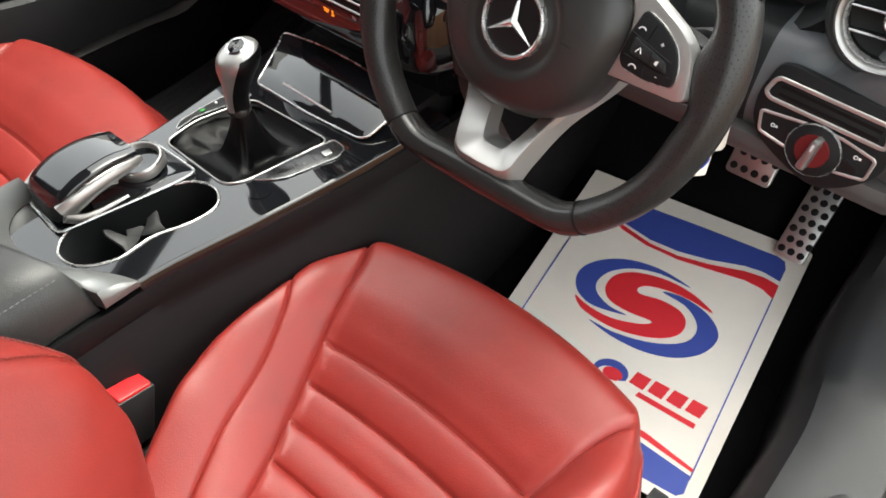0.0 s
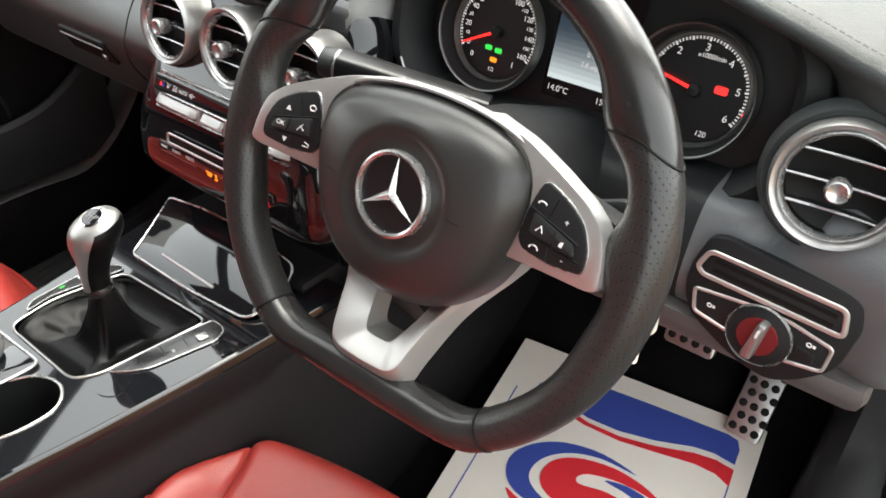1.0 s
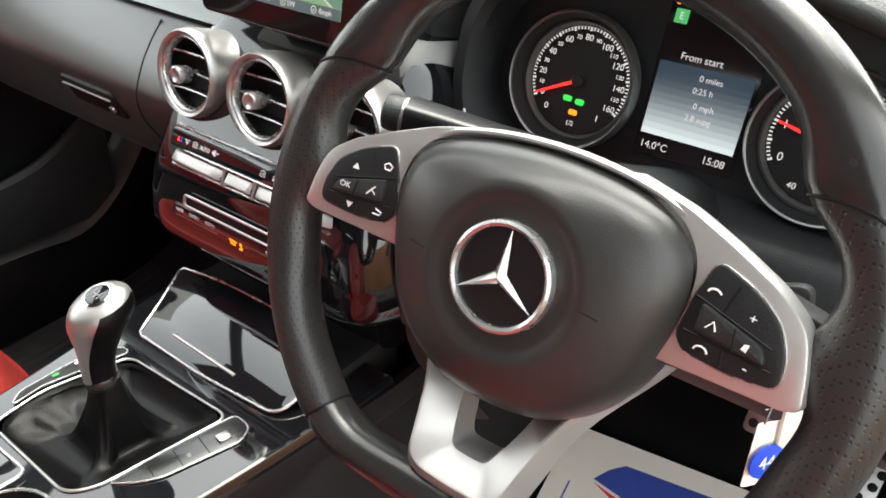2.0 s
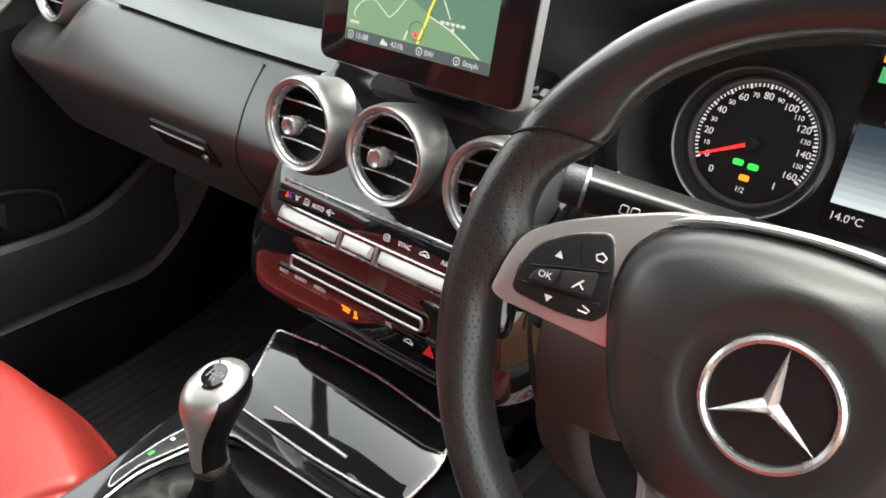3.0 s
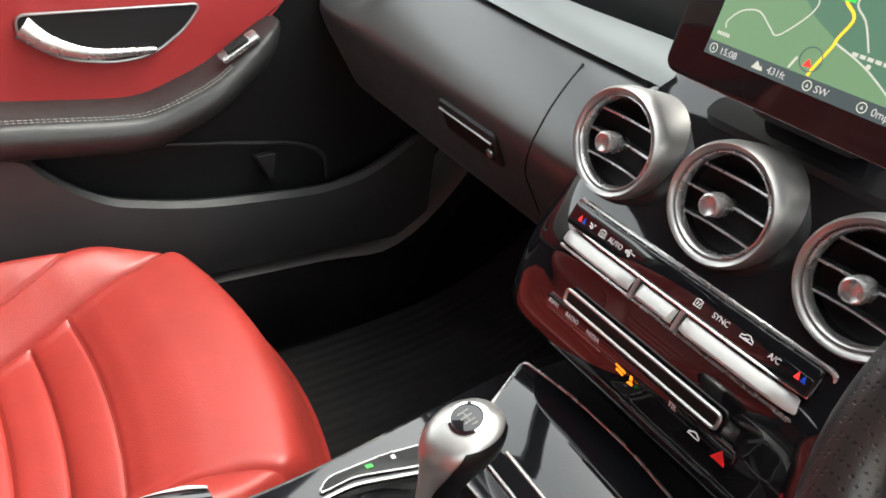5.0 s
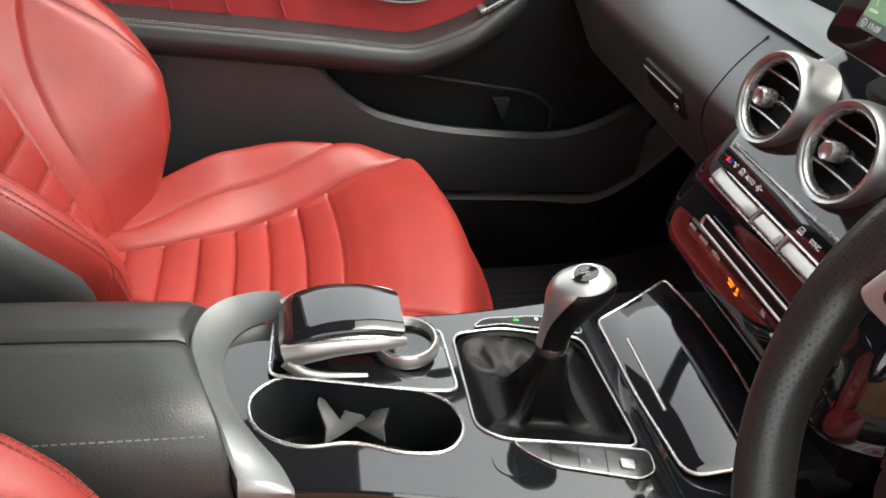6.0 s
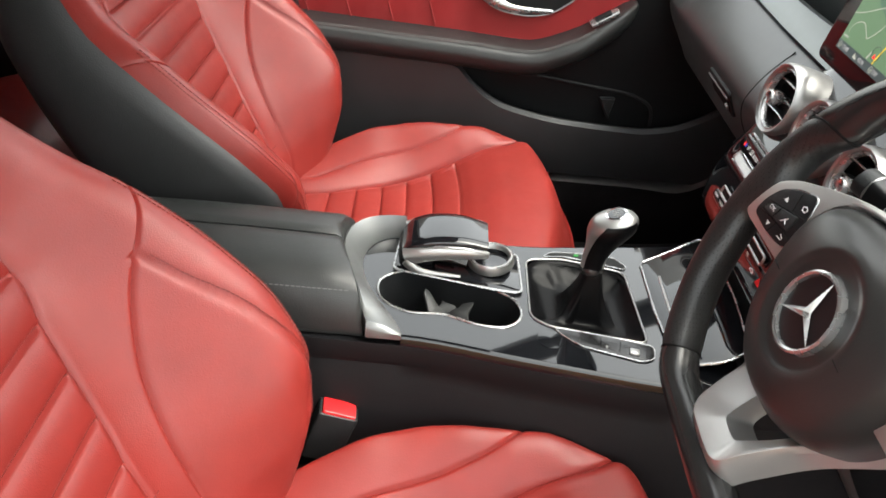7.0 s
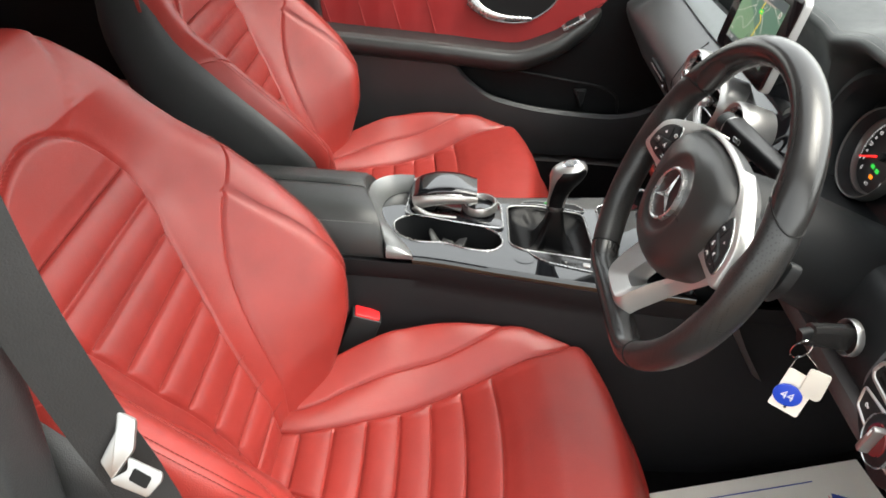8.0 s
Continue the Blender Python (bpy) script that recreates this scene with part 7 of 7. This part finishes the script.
# ---- pedals ----
def pedal(name, at, w, h, cols, rows, lean, label):
    th = tagged(empty(name, at), label, "pedal", "pedals")
    m = frame_of(at, (1, 0, 0), (0, -math.cos(radians(lean)), math.sin(radians(lean))))
    part("plate", slab(rounded([(-w / 2, -h / 2), (w / 2, -h / 2), (w / 2, h / 2), (-w / 2, h / 2)], 0.008), m, 0.008, 0.002), SILVER, th, "drilled steel plate")
    for i in range(cols):
        for j in range(rows):
            u, v = (i - (cols - 1) / 2) * w / cols * 0.95, (j - (rows - 1) / 2) * h / rows * 0.95
            if j % 2 and cols > 2:
                u += w / cols * 0.3
            part("stud", lathe([(0.0058, 0.0), (0.0056, 0.002), (0.004, 0.0026), (0.0, 0.0026)], m @ Matrix.Translation((u, v, 0.0075)), 12), RUBBER, th, "black rubber stud")
    part("arm", sweep([m @ Vector((0, h * 0.3, -0.002)), m @ Vector((0, h * 0.9, -0.03)), m @ Vector((0, h * 0.9 + 0.15, -0.06))], circle(0.008, 8), up=(1, 0, 0)), HARD, th, "dark pedal arm")
    return th


pedal("accelerator_pedal", (0.596, 0.812, 0.206), 0.048, 0.128, 3, 7, 40, "steel accelerator pedal with black rubber studs")
pedal("brake_pedal", (0.495, 0.775, 0.292), 0.070, 0.050, 4, 2, 25, "steel brake pedal with black rubber studs")

# ---- ribbed mat in the passenger footwell ----
MATGREY = material("black_ribbed_mat", (0.022, 0.021, 0.021), 0.8, grain=0.6, grain_scale=500, vary=0.25, spec=0.15)
cloth = tagged(empty("carpet_mat", (-0.41, 0.55, 0.06)), "black ribbed carpet mat in the passenger footwell", "floor mat")
rings = []
for k in range(30):
    y = 0.26 + 0.62 * k / 29
    base = lerp_table([(0.2, 0.050), (0.4, 0.056), (0.6, 0.076), (0.75, 0.126), (0.9, 0.226)], y)
    rings.append([(-0.640 + 0.46 * i / 184, y, base + 0.006 + 0.0016 * math.sin(i * math.pi / 4)) for i in range(185)])
part("rug", loft(rings, closed=False), MATGREY, cloth, "ribbed black pile face")
part("binding", sweep([(-0.640, 0.26, 0.057), (-0.18, 0.26, 0.057)], circle(0.004, 8)), RUBBER, cloth, "black bound edge")

# ---- paper floor mat ----
mat_o = Vector((0.623, 0.804, 0.158))
ma = Vector((0.99, 0.12, 0.0232)).normalized()
mb = Vector((0.122, -0.99, -0.191))
mb = (mb - ma * ma.dot(mb)).normalized()
mn = ma.cross(-mb)
mm = Matrix.Translation(mat_o) @ Matrix((ma, -mb, mn)).transposed().to_4x4()


def matp(pts):
    """Places on the mat: from its right edge leftwards, and down from its top edge."""
    return [(a, -b) for a, b in pts]


paper = tagged(empty("paper_floor_mat", mat_o), "cream paper floor mat printed with red and blue swirls", "floor mat")
part("sheet", slab(rounded(matp([(-0.375, 0.0), (0.0, 0.0), (0.0, 0.475), (-0.375, 0.475)]), 0.004), mm, 0.0015), PAPER, paper, "cream paper sheet")


def print_on(name, pts, mat, lift=0.0021, label="", parent=None):
    return part(name, slab(pts, mm @ Matrix.Translation((0, 0, lift)), 0.0003), mat, parent or paper, label, 0)


def arc(cx, cy, rx, ry, a0, a1, tilt_deg, n=24):
    t = radians(tilt_deg)
    out = []
    for k in range(n + 1):
        a = radians(a0 + (a1 - a0) * k / n)
        u, v = rx * math.cos(a), ry * math.sin(a)
        out.append((cx + u * math.cos(t) - v * math.sin(t), cy + u * math.sin(t) + v * math.cos(t)))
    return out


def curve_print(name, pts, mat, lift, label, soft=4):
    """A printed shape with a curved outline."""
    return print_on(name, matp([(p.x, p.y) for p in catmull([(a, b, 0) for a, b in pts], soft)]), mat, lift, label)


print_on("blue_band", matp([(-0.319, 0.073), (-0.305, 0.051), (-0.287, 0.035), (-0.161, 0.031), (-0.046, 0.030), (-0.032, 0.034), (-0.026, 0.048), (-0.026, 0.073), (-0.055, 0.068), (-0.083, 0.071), (-0.134, 0.086), (-0.182, 0.094), (-0.229, 0.094), (-0.276, 0.084)]), BLUEINK, label="blue printed band")
print_on("red_band", matp([(-0.317, 0.078), (-0.273, 0.090), (-0.226, 0.101), (-0.179, 0.102), (-0.13, 0.094), (-0.079, 0.080), (-0.050, 0.077), (-0.025, 0.081), (-0.024, 0.108), (-0.045, 0.098), (-0.073, 0.096), (-0.127, 0.103), (-0.177, 0.109), (-0.231, 0.107), (-0.277, 0.097)]), REDINK, label="red printed band")
for pts in ([(-0.3475, 0.09), (-0.3455, 0.09), (-0.3455, 0.44), (-0.3475, 0.44)], [(-0.026, 0.108), (-0.024, 0.108), (-0.0185, 0.43), (-0.0205, 0.43)]):
    print_on("border_line", matp(pts), BLUEINK)
# two blue crescents chasing each other round a curved red stroke
curve_print("blue_crescent", [(-0.137, 0.149), (-0.190, 0.139), (-0.242, 0.146), (-0.279, 0.166), (-0.300, 0.193), (-0.300, 0.219), (-0.284, 0.240), (-0.253, 0.250), (-0.202, 0.241), (-0.231, 0.239), (-0.259, 0.226), (-0.268, 0.206), (-0.258, 0.180), (-0.229, 0.158), (-0.187, 0.147)], BLUEINK, 0.0022, "blue crescent")
curve_print("blue_crescent", [(-0.248, 0.275), (-0.204, 0.285), (-0.154, 0.285), (-0.110, 0.272), (-0.079, 0.247), (-0.068, 0.216), (-0.077, 0.195), (-0.102, 0.178), (-0.140, 0.170), (-0.172, 0.176), (-0.134, 0.182), (-0.110, 0.197), (-0.100, 0.215), (-0.104, 0.236), (-0.124, 0.254), (-0.160, 0.269), (-0.208, 0.277)], BLUEINK, 0.0022, "blue crescent")
curve_print("red_stroke", [(-0.091, 0.175), (-0.125, 0.159), (-0.171, 0.153), (-0.220, 0.162), (-0.248, 0.183), (-0.252, 0.211), (-0.235, 0.229), (-0.203, 0.234), (-0.166, 0.232), (-0.167, 0.239), (-0.185, 0.248), (-0.223, 0.257), (-0.261, 0.254), (-0.287, 0.246), (-0.267, 0.263), (-0.224, 0.271), (-0.181, 0.267), (-0.142, 0.253), (-0.120, 0.233), (-0.119, 0.210), (-0.135, 0.195), (-0.166, 0.191), (-0.200, 0.196), (-0.207, 0.188), (-0.195, 0.177), (-0.163, 0.170), (-0.127, 0.170)], REDINK, 0.0026, "red curved stroke")
print_on("round_mark", matp(arc(-0.180, 0.338, 0.026, 0.020, 150, 390, -8, 24)[:-1] + arc(-0.180, 0.342, 0.018, 0.012, 390, 150, -8, 24)[:-1]), BLUEINK)
print_on("round_mark", matp(arc(-0.176, 0.340, 0.015, 0.010, 0, 360, 0, 24)[:-1]), REDINK, 0.0026)
for k in range(4):
    a = -0.150 + k * 0.0285
    print_on("print_bar", matp([(a + 0.004, 0.319), (a + 0.0265, 0.320), (a + 0.0225, 0.342), (a, 0.340)]), REDINK)
print_on("print_bar", matp([(-0.131, 0.347), (-0.043, 0.352), (-0.043, 0.360), (-0.133, 0.355)]), REDINK)
print_on("red_band", matp([(-0.34, 0.376), (-0.24, 0.392), (-0.096, 0.398), (-0.020, 0.413), (-0.020, 0.418), (-0.096, 0.407), (-0.24, 0.402), (-0.34, 0.386)]), REDINK)
print_on("blue_band", matp([(-0.34, 0.392), (-0.24, 0.410), (-0.096, 0.414), (-0.020, 0.424), (-0.018, 0.450), (-0.026, 0.458), (-0.34, 0.458)]), BLUEINK)
